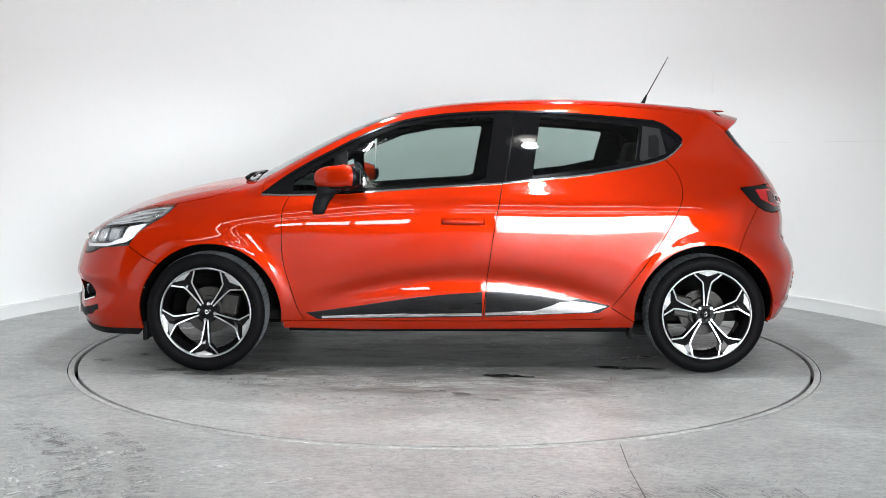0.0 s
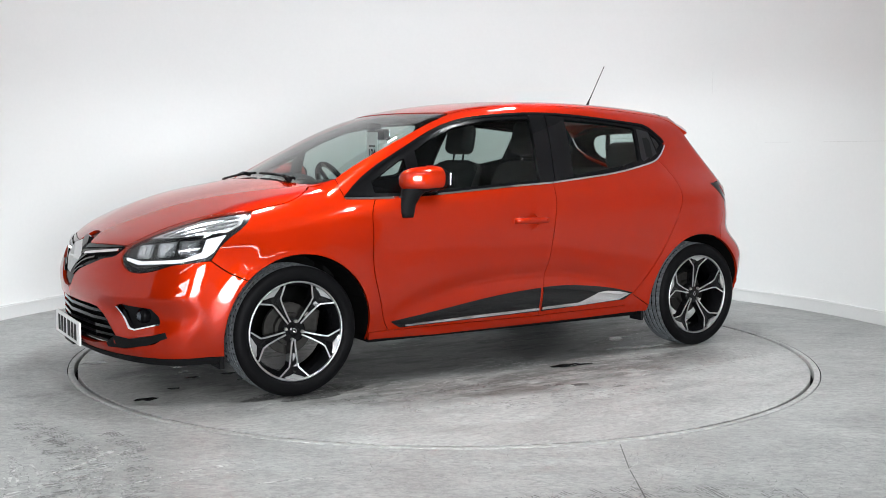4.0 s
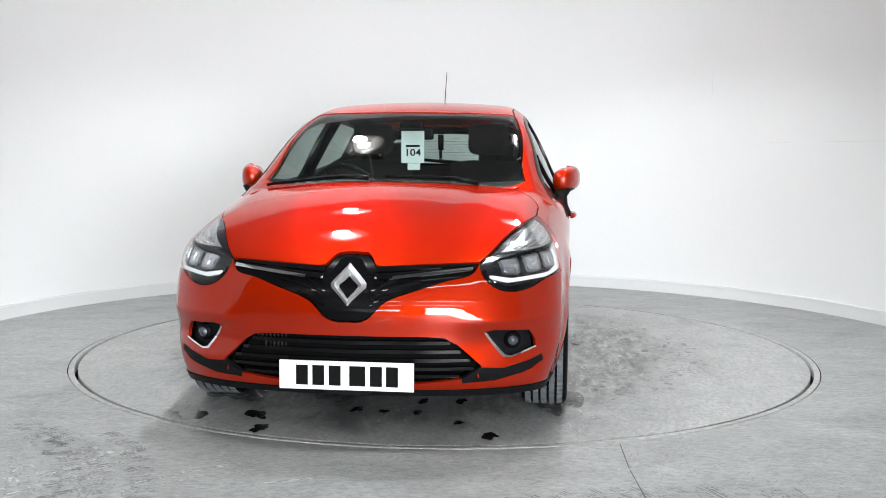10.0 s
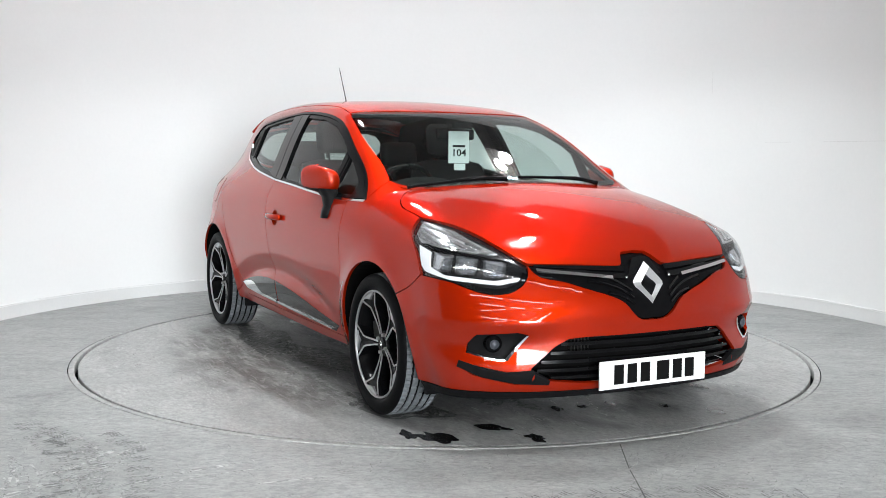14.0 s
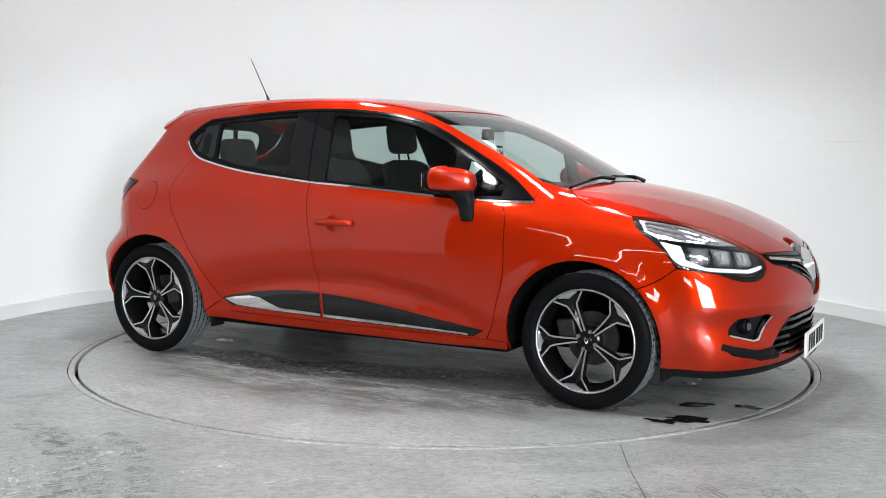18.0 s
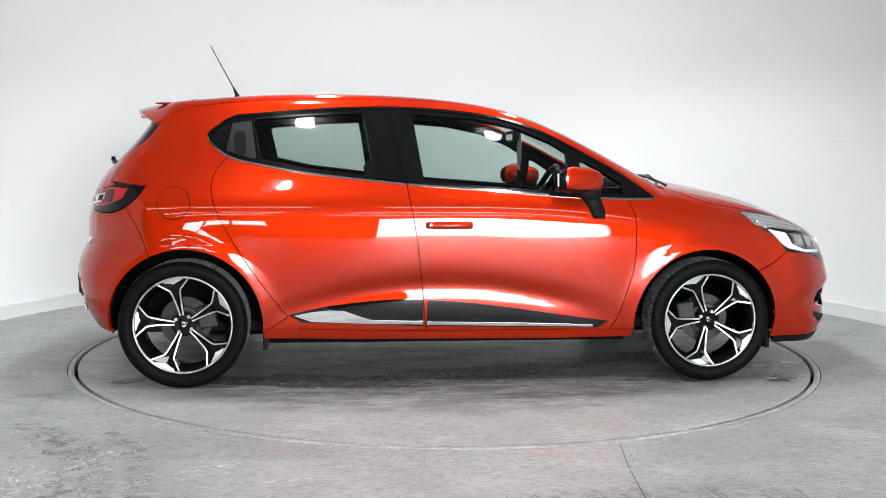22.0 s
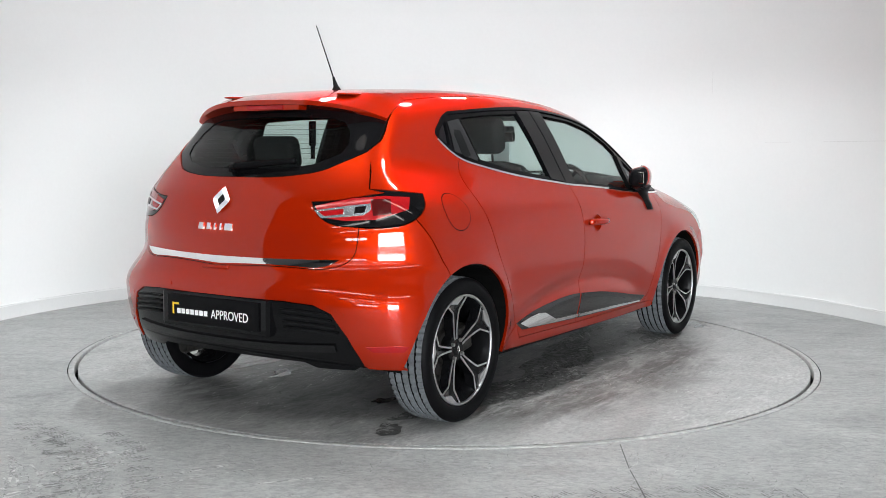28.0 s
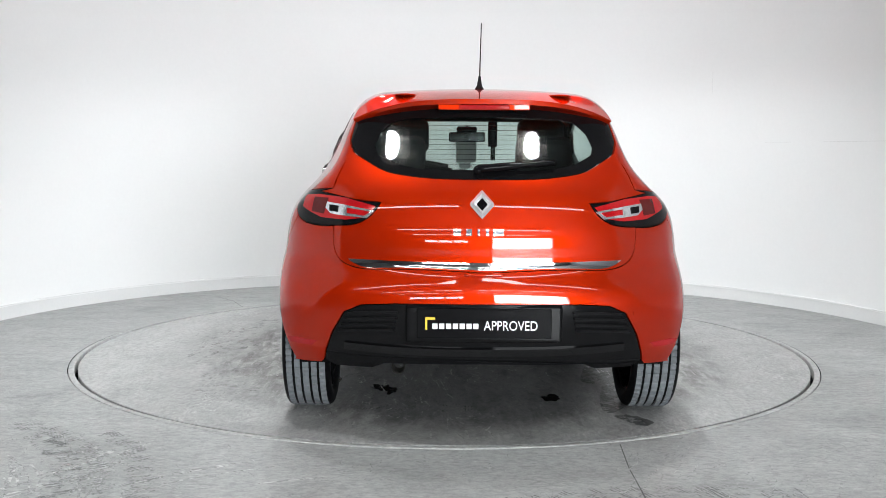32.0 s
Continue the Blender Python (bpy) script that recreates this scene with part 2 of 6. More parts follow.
    nt.links.new(ranged(streak, 0, 1, 0.34, 0.60), p.inputs["Roughness"])
    p.inputs["Specular IOR Level"].default_value = 0.3
    b = nt.nodes.new("ShaderNodeBump")
    b.inputs["Strength"].default_value, b.inputs["Distance"].default_value = 0.4, 0.002
    nt.links.new(grain, b.inputs["Height"])
    nt.links.new(b.outputs[0], p.inputs["Normal"])
    return m


FLOOR_MAT = concrete("floor_concrete", (0.345, 0.352, 0.347), 0.45, 3.0, 0.5, 0.8)
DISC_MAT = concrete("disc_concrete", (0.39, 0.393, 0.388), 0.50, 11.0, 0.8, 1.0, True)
WALL_MAT = mat("white_wall_paint", (0.745, 0.75, 0.75), 0.6, spread=0.015, scale=1.2, fine=40, bump=0.05, bump_scale=90)
SKIRT_MAT = mat("skirting_paint", (0.66, 0.665, 0.665), 0.45, spread=0.03, scale=2)
# Unseen ceiling, darkened so that less fill light bounces into the shadows.
CEIL_MAT = mat("dimmed_ceiling", (0.22, 0.22, 0.22), 0.8, spread=0.03)
# Near black: the unlit hall's gloom is put into its wall colour.
HALL_MAT = mat("hall_gloom", (0.045, 0.045, 0.048), 0.8, spread=0.06, scale=2)
JOINT = mat("floor_joint", (0.10, 0.10, 0.098), 0.8)

# ---- floor ----
RING_R = DISC_R + 0.038
fv, ff, NF = [], [], 192
for i in range(NF):
    a = 2 * math.pi * i / NF
    c, s = math.cos(a), math.sin(a)
    for r in (RING_R, 2.3, 2.7, 3.2, 5.0):
        fv.append((r * c, r * s, 0))
    q = max(abs(c) / 16, abs(s) / 16)
    fv.append((c / q, s / q, 0))
for i in range(NF):
    for j in range(5):
        a, b = i * 6 + j, ((i + 1) % NF) * 6 + j
        ff.append((a, a + 1, b + 1, b))
floor = tagged(obj("floor", fv, ff, FLOOR_MAT, smooth=True), "grey power-floated concrete floor with scuffs and pale swirls", "floor", kind="structure")

# Ring of steel round the pit, and the pit's dark bottom.
v, f = lathe([(RING_R - 0.004, -0.02), (RING_R - 0.004, 0.0), (RING_R - 0.007, 0.002), (DISC_R + 0.006, 0.002), (DISC_R + 0.004, 0.0), (DISC_R + 0.004, -0.05)], 192)
tagged(obj("turntable_ring", v, f, DISC_MAT, smooth=True), "thin flush concrete ring in the floor round the turntable", "ring", kind="structure")
v, f = lathe([(RING_R, 0.0), (RING_R, -0.02), (RING_R - 0.004, -0.02)], 192)
tagged(obj("ring_joint", v, f, DARK), "thin dark joint round the turntable ring", "joint", kind="structure")
v, f = lathe([(DISC_R + 0.03, -0.05), (1.8, -0.05)], 96)
tagged(obj("pit_floor", v, f, DARK), "dark bottom of the turntable gap", "pit", kind="structure")

# The turning disc, with its stains as parts.
DISC_EDGE = DISC_R - 0.014
prof = [(DISC_EDGE, -0.045), (DISC_EDGE, -0.002), (DISC_EDGE - 0.004, 0.0)] + [(r, 0.0) for r in (1.8, 1.4, 1.0, 0.6, 0.25, 0.0)]
table = tagged(new("turntable"), "round grey concrete-topped turntable with oil stains and scuffs", "turntable")
v, f = lathe(prof, 192)
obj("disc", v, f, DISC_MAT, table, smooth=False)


def blot(x, y, rx, ry, turn, seed):
    """Ragged flat blot on the disc."""
    rnd = random.Random(seed)
    ph = [(k, rnd.uniform(0, 6.28), rnd.uniform(0.1, 0.34) / k ** 0.6) for k in range(2, 9)]
    pts = []
    for i in range(56):
        a = 2 * math.pi * i / 56
        r = 1 + sum(w * math.sin(k * a + p) for k, p, w in ph)
        u, w2 = rx * r * math.cos(a), ry * r * math.sin(a)
        c, s = math.cos(turn), math.sin(turn)
        pts.append((x + c * u - s * w2, y + s * u + c * w2, 0.0012))
    return pts, [list(range(56))]


# ---- walls ----
def curved_wall(name, r0, r1, z0, z1, material, label, category, n=120, ends=3.2):
    """Half round of wall with straight runs towards the hall."""
    path = [((r0, -ends), (r1, -ends))]
    path += [((r0 * math.cos(a), r0 * math.sin(a)), (r1 * math.cos(a), r1 * math.sin(a))) for a in [math.pi * i / n for i in range(n + 1)]]
    path += [((-r0, -ends), (-r1, -ends))]
    vs, fs = [], []
    for (a, b) in path:
        vs += [(*a, z0), (*a, z1), (*b, z1), (*b, z0)]
    for i in range(len(path) - 1):
        for j in range(4):
            fs.append((4 * i + j, 4 * i + (j + 1) % 4, 4 * i + 4 + (j + 1) % 4, 4 * i + 4 + j))
    fs += [(0, 3, 2, 1), (4 * len(path) - 4, 4 * len(path) - 3, 4 * len(path) - 2, 4 * len(path) - 1)]
    ob = tagged(obj(name, vs, fs, material), label, category, kind="structure")
    ob.data.shade_smooth()
    ob.data.set_sharp_from_angle(angle=radians(40))
    return ob


CEIL_Z = 3.7
curved_wall("wall_round", ROOM_R, ROOM_R + 0.12, 0, CEIL_Z, WALL_MAT, "smooth white curved studio wall round the turntable", "wall")
curved_wall("baseboard", ROOM_R - 0.014, ROOM_R, 0, 0.086, SKIRT_MAT, "low white skirting band at the foot of the curved wall", "skirting")
curved_wall("baseboard_cap", ROOM_R - 0.018, ROOM_R, 0.086, 0.096, WALL_MAT, "thin rounded cap along the white skirting", "skirting")
cv = [(-16, -3.25, CEIL_Z), (16, -3.25, CEIL_Z), (16, 6, CEIL_Z), (-16, 6, CEIL_Z)]
cv += [(x, y, z + 0.15) for x, y, z in cv]
BOX_F = [(3, 2, 1, 0), (4, 5, 6, 7), (0, 1, 5, 4), (1, 2, 6, 5), (2, 3, 7, 6), (3, 0, 4, 7)]
tagged(obj("ceiling", cv, BOX_F, CEIL_MAT), "plain unseen ceiling over the studio, darkened to lessen fill light", "ceiling", kind="structure")
cv = [(-16, -16, CEIL_Z), (16, -16, CEIL_Z), (16, -3.25, CEIL_Z), (-16, -3.25, CEIL_Z)]
cv += [(x, y, z + 0.15) for x, y, z in cv]
tagged(obj("ceiling_hall", cv, BOX_F, HALL_MAT), "dark unlit ceiling of the hall", "ceiling", kind="structure")


def slab(name, x0, x1, y0, y1, z0, z1, material, label, category, kind="structure"):
    ob = part(name, box_bm(x0, x1, y0, y1, z0, z1), material, None, smooth=False)
    return tagged(ob, label, category, kind=kind)


# Hall behind the camera: side walls, back wall with a wide doorway and a row of windows.
HB = -12.0
slab("wall_west", -7.15, -7, HB, -3.2, 0, CEIL_Z, HALL_MAT, "plain hall wall", "wall")
slab("wall_east", 7, 7.15, HB, -3.2, 0, CEIL_Z, HALL_MAT, "plain hall wall", "wall")
slab("wall_stub_west", -7, -ROOM_R - 0.12, -3.3, -3.2, 0, CEIL_Z, HALL_MAT, "plain hall wall beside the studio opening", "wall")
slab("wall_stub_east", ROOM_R + 0.12, 7, -3.3, -3.2, 0, CEIL_Z, HALL_MAT, "plain hall wall beside the studio opening", "wall")
slab("wall_back_east", 5.5, 7.0, HB - 0.15, HB, 0, CEIL_Z, HALL_MAT, "plain hall wall", "wall")
slab("wall_back_west", -7.0, 1.2, HB - 0.15, HB, 0, CEIL_Z, HALL_MAT, "plain hall wall", "wall")
slab("wall_back_lintel", 1.2, 5.5, HB - 0.15, HB, 3.1, CEIL_Z, HALL_MAT, "plain wall over the hall doorway", "wall")

# Daylight beyond the doorway, and windows in the back wall with three panes each.
DAY = glow("daylight", (0.92, 0.96, 1.0), 24.0)
TUBE = glow("lit_tube", (1.0, 0.98, 0.95), 20.0)
BULB = glow("lit_bulb", (1.0, 0.98, 0.94), 45.0)
FIXTURE = mat("white_enamel_reflector", (0.78, 0.78, 0.77), 0.35, spread=0.04)
tagged(obj("backdrop", [(1.0, HB - 0.4, 0), (5.7, HB - 0.4, 0), (5.7, HB - 0.4, 3.3), (1.0, HB - 0.4, 3.3)], [(0, 1, 2, 3)], DAY), "bright daylight beyond the hall doorway", "backdrop", kind="structure")
for k in range(3):
    x0 = -3.3 + 1.0 * k
    win = tagged(new("window_%d" % (k + 1)), "bright hall window pane in a dark frame", "window", kind="structure")
    part("pane", box_bm(x0, x0 + 0.9, HB + 0.01, HB + 0.02, 1.55, 2.25), DAY, win, smooth=False)
    for a, b, c, d in ((x0 - 0.05, x0, 1.50, 2.30), (x0 + 0.9, x0 + 0.95, 1.50, 2.30), (x0, x0 + 0.9, 1.50, 1.55), (x0, x0 + 0.9, 2.25, 2.30)):
        part("window_frame", box_bm(a, b, HB, HB + 0.05, c, d), HALL_MAT, win, smooth=False)


def tube_light(x, y, z, length):
    root = tagged(new("tube_light"), "long round-fronted strip light on the hall ceiling", "lamp", "tube lights in the hall")
    root.matrix_basis = pose(x, y, z)
    part("diffuser", tube_bm([(-length / 2, 0, 0), (length / 2, 0, 0)], 0.050, 12), TUBE, root)
    part("batten", box_bm(-length / 2 - 0.05, length / 2 + 0.05, -0.04, 0.04, 0.03, 0.25, 0.008), FIXTURE, root, smooth=False)
    for s in (-1, 1):
        part("tube_cap", box_bm(s * length / 2 - 0.02, s * length / 2 + 0.02, -0.055, 0.055, -0.055, 0.04, 0.004), FIXTURE, root, smooth=False)


for x, y in ((-2.0, -5.2), (2.0, -5.2), (-2.0, -8.2), (2.0, -8.2), (-2.0, -10.6), (2.0, -10.6)):
    tube_light(x, y, CEIL_Z - 0.25, 3.4)


def bay_lamp(x, y):
    root = tagged(new("bay_lamp"), "round white dish lamp with a bright bulb over the turntable", "lamp", "dish lamps over the turntable")
    root.matrix_basis = pose(x, y, LAMP_Z)
    v, f = lathe([(0.05, 0.14), (0.10, 0.12), (0.20, 0.02), (0.215, -0.005), (0.205, -0.002), (0.095, 0.105), (0.05, 0.115)], 40)
    obj("dish", v, f, FIXTURE, root, smooth=True)
    v, f = lathe([(0.0, 0.012), (0.045, 0.02), (0.066, 0.045), (0.055, 0.08), (0.03, 0.112)], 28)
    obj("bulb", v, f, BULB, root, smooth=True)
    part("drop_rod", tube_bm([(0, 0, 0.13), (0, 0, CEIL_Z - LAMP_Z)], 0.012, 8), FIXTURE, root)


for lx, ly, *_ in LAMPS:
    bay_lamp(lx, ly)


# Stains and scuffs that turn with the disc.
def patchy(name, color, rough, cover, size=16.0, soft=0.10, stretch=1.0):
    """A thin film that thins out into the floor in patches."""
    m = mat(name, color, rough, spread=0.3, scale=14)
    nt = m.node_tree
    p = nt.nodes["Principled BSDF"]
    n, r, co = [nt.nodes.new("ShaderNode" + k) for k in ("TexNoise", "MapRange", "TexCoord")]
    n.inputs["Scale"].default_value, n.inputs["Detail"].default_value, n.inputs["Roughness"].default_value = size, 10, 0.75
    r.inputs["From Min"].default_value, r.inputs["From Max"].default_value = 0.62 - 0.3 * cover, 0.62 + soft - 0.3 * cover
    mp = nt.nodes.new("ShaderNodeMapping")
    mp.inputs["Scale"].default_value = (1.0, stretch, 1.0)
    nt.links.new(co.outputs["Object"], mp.inputs["Vector"])
    nt.links.new(mp.outputs[0], n.inputs["Vector"])
    nt.links.new(n.outputs[0], r.inputs["Value"])
    nt.links.new(r.outputs[0], p.inputs["Alpha"])
    return m


OIL = mat("wet_oil", (0.010, 0.010, 0.0105), 0.22, spread=0.3, scale=30)
DARK_FILM = patchy("dark_film", (0.06, 0.06, 0.06), 0.35, 0.6)
PALE = patchy("pale_scuff_film", (0.44, 0.44, 0.43), 0.7, 0.25)
blots = [(1.69, -0.90, 0.10, 0.055, OIL), (1.60, -0.99, 0.06, 0.03, OIL), (1.65, -0.63, 0.07, 0.045, OIL), (1.866, -0.55, 0.055, 0.035, OIL), (1.855, 0.395, 0.05, 0.032, OIL),
         (1.508, -0.213, 0.045, 0.022, OIL), (1.528, -0.09, 0.03, 0.02, OIL), (1.325, 0.057, 0.05, 0.02, OIL), (1.529, 0.058, 0.032, 0.022, OIL), (1.304, 0.227, 0.05, 0.022, OIL),
         (1.68, 0.253, 0.03, 0.018, OIL), (-0.30, 0.782, 0.11, 0.035, OIL), (0.06, 1.103, 0.05, 0.022, DARK_FILM), (-0.966, 0.568, 0.16, 0.04, OIL), (-1.106, 0.261, 0.06, 0.03, OIL),
         (-1.047, 0.31, 0.07, 0.045, OIL), (-1.244, -0.486, 0.06, 0.045, OIL), (-0.06, 1.163, 0.045, 0.02, DARK_FILM), (-0.21, 1.294, 0.03, 0.016, DARK_FILM), (1.15, 0.65, 0.32, 0.10, DARK_FILM),
         (1.17, -0.85, 0.30, 0.14, DARK_FILM), (-0.75, -0.86, 0.55, 0.16, DARK_FILM), (0.175, -0.68, 0.7, 0.14, DARK_FILM), (-1.64, -0.80, 0.10, 0.05, DARK_FILM), (1.15, -0.34, 0.3, 0.12, DARK_FILM),
         (-1.18, 0.264, 0.06, 0.03, PALE), (-1.059, 0.343, 0.05, 0.035, PALE), (0.62, -0.54, 0.12, 0.05, PALE), (-0.27, -1.05, 0.16, 0.09, PALE), (0.026, -1.324, 0.14, 0.08, PALE),
         (0.62, -1.026, 0.5, 0.12, PALE), (-0.65, -1.08, 0.6, 0.10, PALE), (0.2, 1.3, 0.7, 0.16, PALE), (-0.8, 1.1, 0.5, 0.12, PALE), (0.8, 0.95, 0.4, 0.10, PALE)]
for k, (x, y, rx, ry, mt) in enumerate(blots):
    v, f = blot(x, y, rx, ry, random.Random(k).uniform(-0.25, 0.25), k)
    name_ = "oil_stain" if mt is OIL else "dark_patch" if mt is DARK_FILM else "pale_scuff"
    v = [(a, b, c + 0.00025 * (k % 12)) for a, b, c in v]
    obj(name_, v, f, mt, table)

# Sawn joints in the floor, and pale arcs left by tyres.
def strip_mesh(path, width, z):
    vs, fs = [], []
    for i, p in enumerate(path):
        q, r = Vector(path[max(i - 1, 0)]), Vector(path[min(i + 1, len(path) - 1)])
        d = (r - q).normalized()
        n = Vector((-d.y, d.x)) * width / 2
        vs += [(p[0] + n.x, p[1] + n.y, z), (p[0] - n.x, p[1] - n.y, z)]
        if i:
            fs.append((2 * i - 2, 2 * i - 1, 2 * i + 1, 2 * i))
    return vs, fs


for path in ([(0.69, -1.99), (0.67, -2.3), (0.66, -3.2)], [(-1.48, 1.50), (-1.62, 1.82), (-1.80, 2.05)], [(-1.80, 2.05), (-1.45, 2.00)]):
    v, f = strip_mesh(path, 0.0045, 0.0015)
    tagged(obj("floor_joint", v, f, JOINT), "thin sawn joint in the concrete floor", "joint", kind="structure")
rnd = random.Random(4)
vs, fs = [], []
for group, (cx, cy, r0, r1, a0, a1, n) in enumerate(((-2.35, -2.75, 0.75, 1.25, -5, 42, 13), (-2.5, -3.0, 0.95, 1.55, 8, 48, 15), (-0.2, -3.4, 0.7, 1.3, 100, 150, 10), (-2.2, -1.9, 0.75, 1.1, -50, 10, 10))):
    for k in range(n):
        r = r0 + (r1 - r0) * rnd.random()
        b0 = a0 + (a1 - a0) * rnd.random() * 0.5
        b1 = b0 + (a1 - a0) * rnd.uniform(0.2, 0.5)
        path = [(cx + r * math.cos(radians(b0 + (b1 - b0) * i / 14)), cy + r * math.sin(radians(b0 + (b1 - b0) * i / 14))) for i in range(15)]
        path = [p for p in path if math.hypot(*p) > RING_R + 0.01]
        if len(path) > 3:
            v, f = strip_mesh(path, rnd.uniform(0.005, 0.013), 0.0008 + 0.00012 * (k % 9))
            o = len(vs)
            vs += v
            fs += [tuple(i + o for i in q) for q in f]
tagged(obj("tyre_scuffs", vs, fs, patchy("tyre_scuff_film", (0.50, 0.505, 0.50), 0.7, 0.58)), "pale curved tyre scuffs on the concrete floor", "scuff", kind="stuff")


# Dark tyre sweeps with tread bars, and short pale scratches in clusters.
def on_floor(path):
    return [p for p in path if math.hypot(*p) > RING_R + 0.015]


vs, fs = [], []
for cx, cy, r, a0, a1, width in ((-2.45, -2.85, 1.30, 2, 60, 0.16), (-2.30, -2.70, 1.02, 0, 50, 0.13), (-2.6, -2.9, 1.62, 8, 40, 0.12), (0.9, -4.3, 1.75, 80, 130, 0.15), (2.7, -3.3, 1.2, 100, 160, 0.12)):
    for k in range(int((a1 - a0) * r / 0.75)):
        a = radians(a0 + (a1 - a0) * (k + rnd.uniform(-0.2, 0.2)) * 0.75 / ((a1 - a0) * r))
        w2 = width * rnd.uniform(0.25, 0.5)
        path = on_floor([(cx + (r + d * w2) * math.cos(a + 0.012 * d), cy + (r + d * w2) * math.sin(a + 0.012 * d)) for d in (-1, 0, 1)])
        if len(path) == 3:
            v, f = strip_mesh(path, rnd.uniform(0.004, 0.008), 0.0022)
            fs += [tuple(i + len(vs) for i in q) for q in f]
            vs += v
tagged(obj("tread_marks", vs, fs, patchy("dark_rubber_film", (0.16, 0.162, 0.162), 0.6, 0.42)), "dark rows of tyre tread marks on the concrete floor", "mark", kind="stuff")
vs, fs = [], []
homes = [(rnd.uniform(-2.6, 2.4), rnd.uniform(-3.6, -1.9), rnd.uniform(0, 3.14)) for _ in range(34)] + [(-2.2, -2.6, 0.9), (-2.0, -2.9, 0.8), (0.6, -2.7, 0.4), (1.3, -2.6, 2.5)]
for hx, hy, ha in homes:
    for _ in range(34):
        x, y, a = rnd.gauss(hx, 0.20), rnd.gauss(hy, 0.13), rnd.gauss(ha, 0.22)
        l = rnd.uniform(0.012, 0.06)
        path = on_floor([(x + l * u * math.cos(a + 0.15 * u), y + l * u * math.sin(a + 0.15 * u)) for u in (-1, 0, 1)])
        if len(path) == 3:
            v, f = strip_mesh(path, rnd.uniform(0.0015, 0.004), 0.0026)
            fs += [tuple(i + len(vs) for i in q) for q in f]
            vs += v
tagged(obj("scratches", vs, fs, patchy("pale_scratch_film", (0.44, 0.445, 0.44), 0.7, 0.55)), "short pale scratches and scrapes in the concrete floor", "scratch", kind="stuff")
vs, fs = [], []
for _ in range(46):
    hx, hy, ha = rnd.uniform(-1.8, 1.8), rnd.uniform(-1.8, 1.8), rnd.uniform(-0.3, 0.3)
    if math.hypot(hx, hy) > 1.75:
        continue
    for _ in range(24):
        x, y, a = rnd.gauss(hx, 0.16), rnd.gauss(hy, 0.08), rnd.gauss(ha, 0.3)
        l = rnd.uniform(0.015, 0.07)
        path = [(x + l * u * math.cos(a), y + l * u * math.sin(a)) for u in (-1, 0, 1)]
        if all(math.hypot(*p) < DISC_EDGE - 0.03 for p in path):
            v, f = strip_mesh(path, rnd.uniform(0.002, 0.006), 0.0042)
            fs += [tuple(i + len(vs) for i in q) for q in f]
            vs += v
tagged(obj("scratch_field", vs, fs, patchy("disc_scratch_film", (0.50, 0.505, 0.50), 0.7, 0.6), table), kind="stuff")
vs, fs = [], []
for x0, y0, ang, n, width in ((0.3, -0.85, 4, 60, 0.18), (-0.9, -0.95, -6, 50, 0.16), (1.1, -0.75, 8, 40, 0.18), (0.2, 0.95, 2, 60, 0.18), (-0.9, 0.85, -5, 40, 0.16), (1.0, 0.9, 10, 36, 0.16), (-1.45, 0.1, 88, 40, 0.16)):
    c, s_ = math.cos(radians(ang)), math.sin(radians(ang))
    for k in range(n):
        u = (k - n / 2) * 0.014 + rnd.uniform(-0.003, 0.003)
        w2 = width * rnd.uniform(0.2, 0.5)
        path = [(x0 + u * c - d * w2 * s_, y0 + u * s_ + d * w2 * c) for d in (-1, 0, 1)]
        if all(math.hypot(*p) < DISC_EDGE - 0.03 for p in path):
            v, f = strip_mesh(path, rnd.uniform(0.004, 0.009), 0.0046)
            fs += [tuple(i + len(vs) for i in q) for q in f]
            vs += v
tagged(obj("tread_print", vs, fs, patchy("disc_rubber_film", (0.14, 0.142, 0.142), 0.6, 0.25), table), kind="stuff")


# Hairline joints in the wall lining.
def wall_line(a0, a1, z0, z1, width):
    vs, fs, n = [], [], 12
    for i in range(n + 1):
        a, z = radians(a0 + (a1 - a0) * i / n), z0 + (z1 - z0) * i / n
        r = ROOM_R - 0.0012
        dx = width / 2 / r if z0 != z1 else 0.0
        dz = width / 2 if z0 == z1 else 0.0
        vs += [(r * math.cos(a - dx), r * math.sin(a - dx), z - dz), (r * math.cos(a + dx), r * math.sin(a + dx), z + dz)]
        if i:
            fs.append((2 * i - 2, 2 * i - 1, 2 * i + 1, 2 * i))
    tagged(obj("trim", vs, fs, HAIR), "hairline joint in the white wall", "joint", kind="structure")


HAIR = mat("hairline_joint", (0.66, 0.66, 0.66), 0.8)
wall_line(46.9, 46.9, 1.62, 1.80, 0.004)
wall_line(38.0, 33.8, 1.240, 1.240, 0.004)
wall_line(28.5, 12.0, 1.240, 1.240, 0.004)
wall_line(9.0, 171.0, 0.096, 0.096, 0.005)


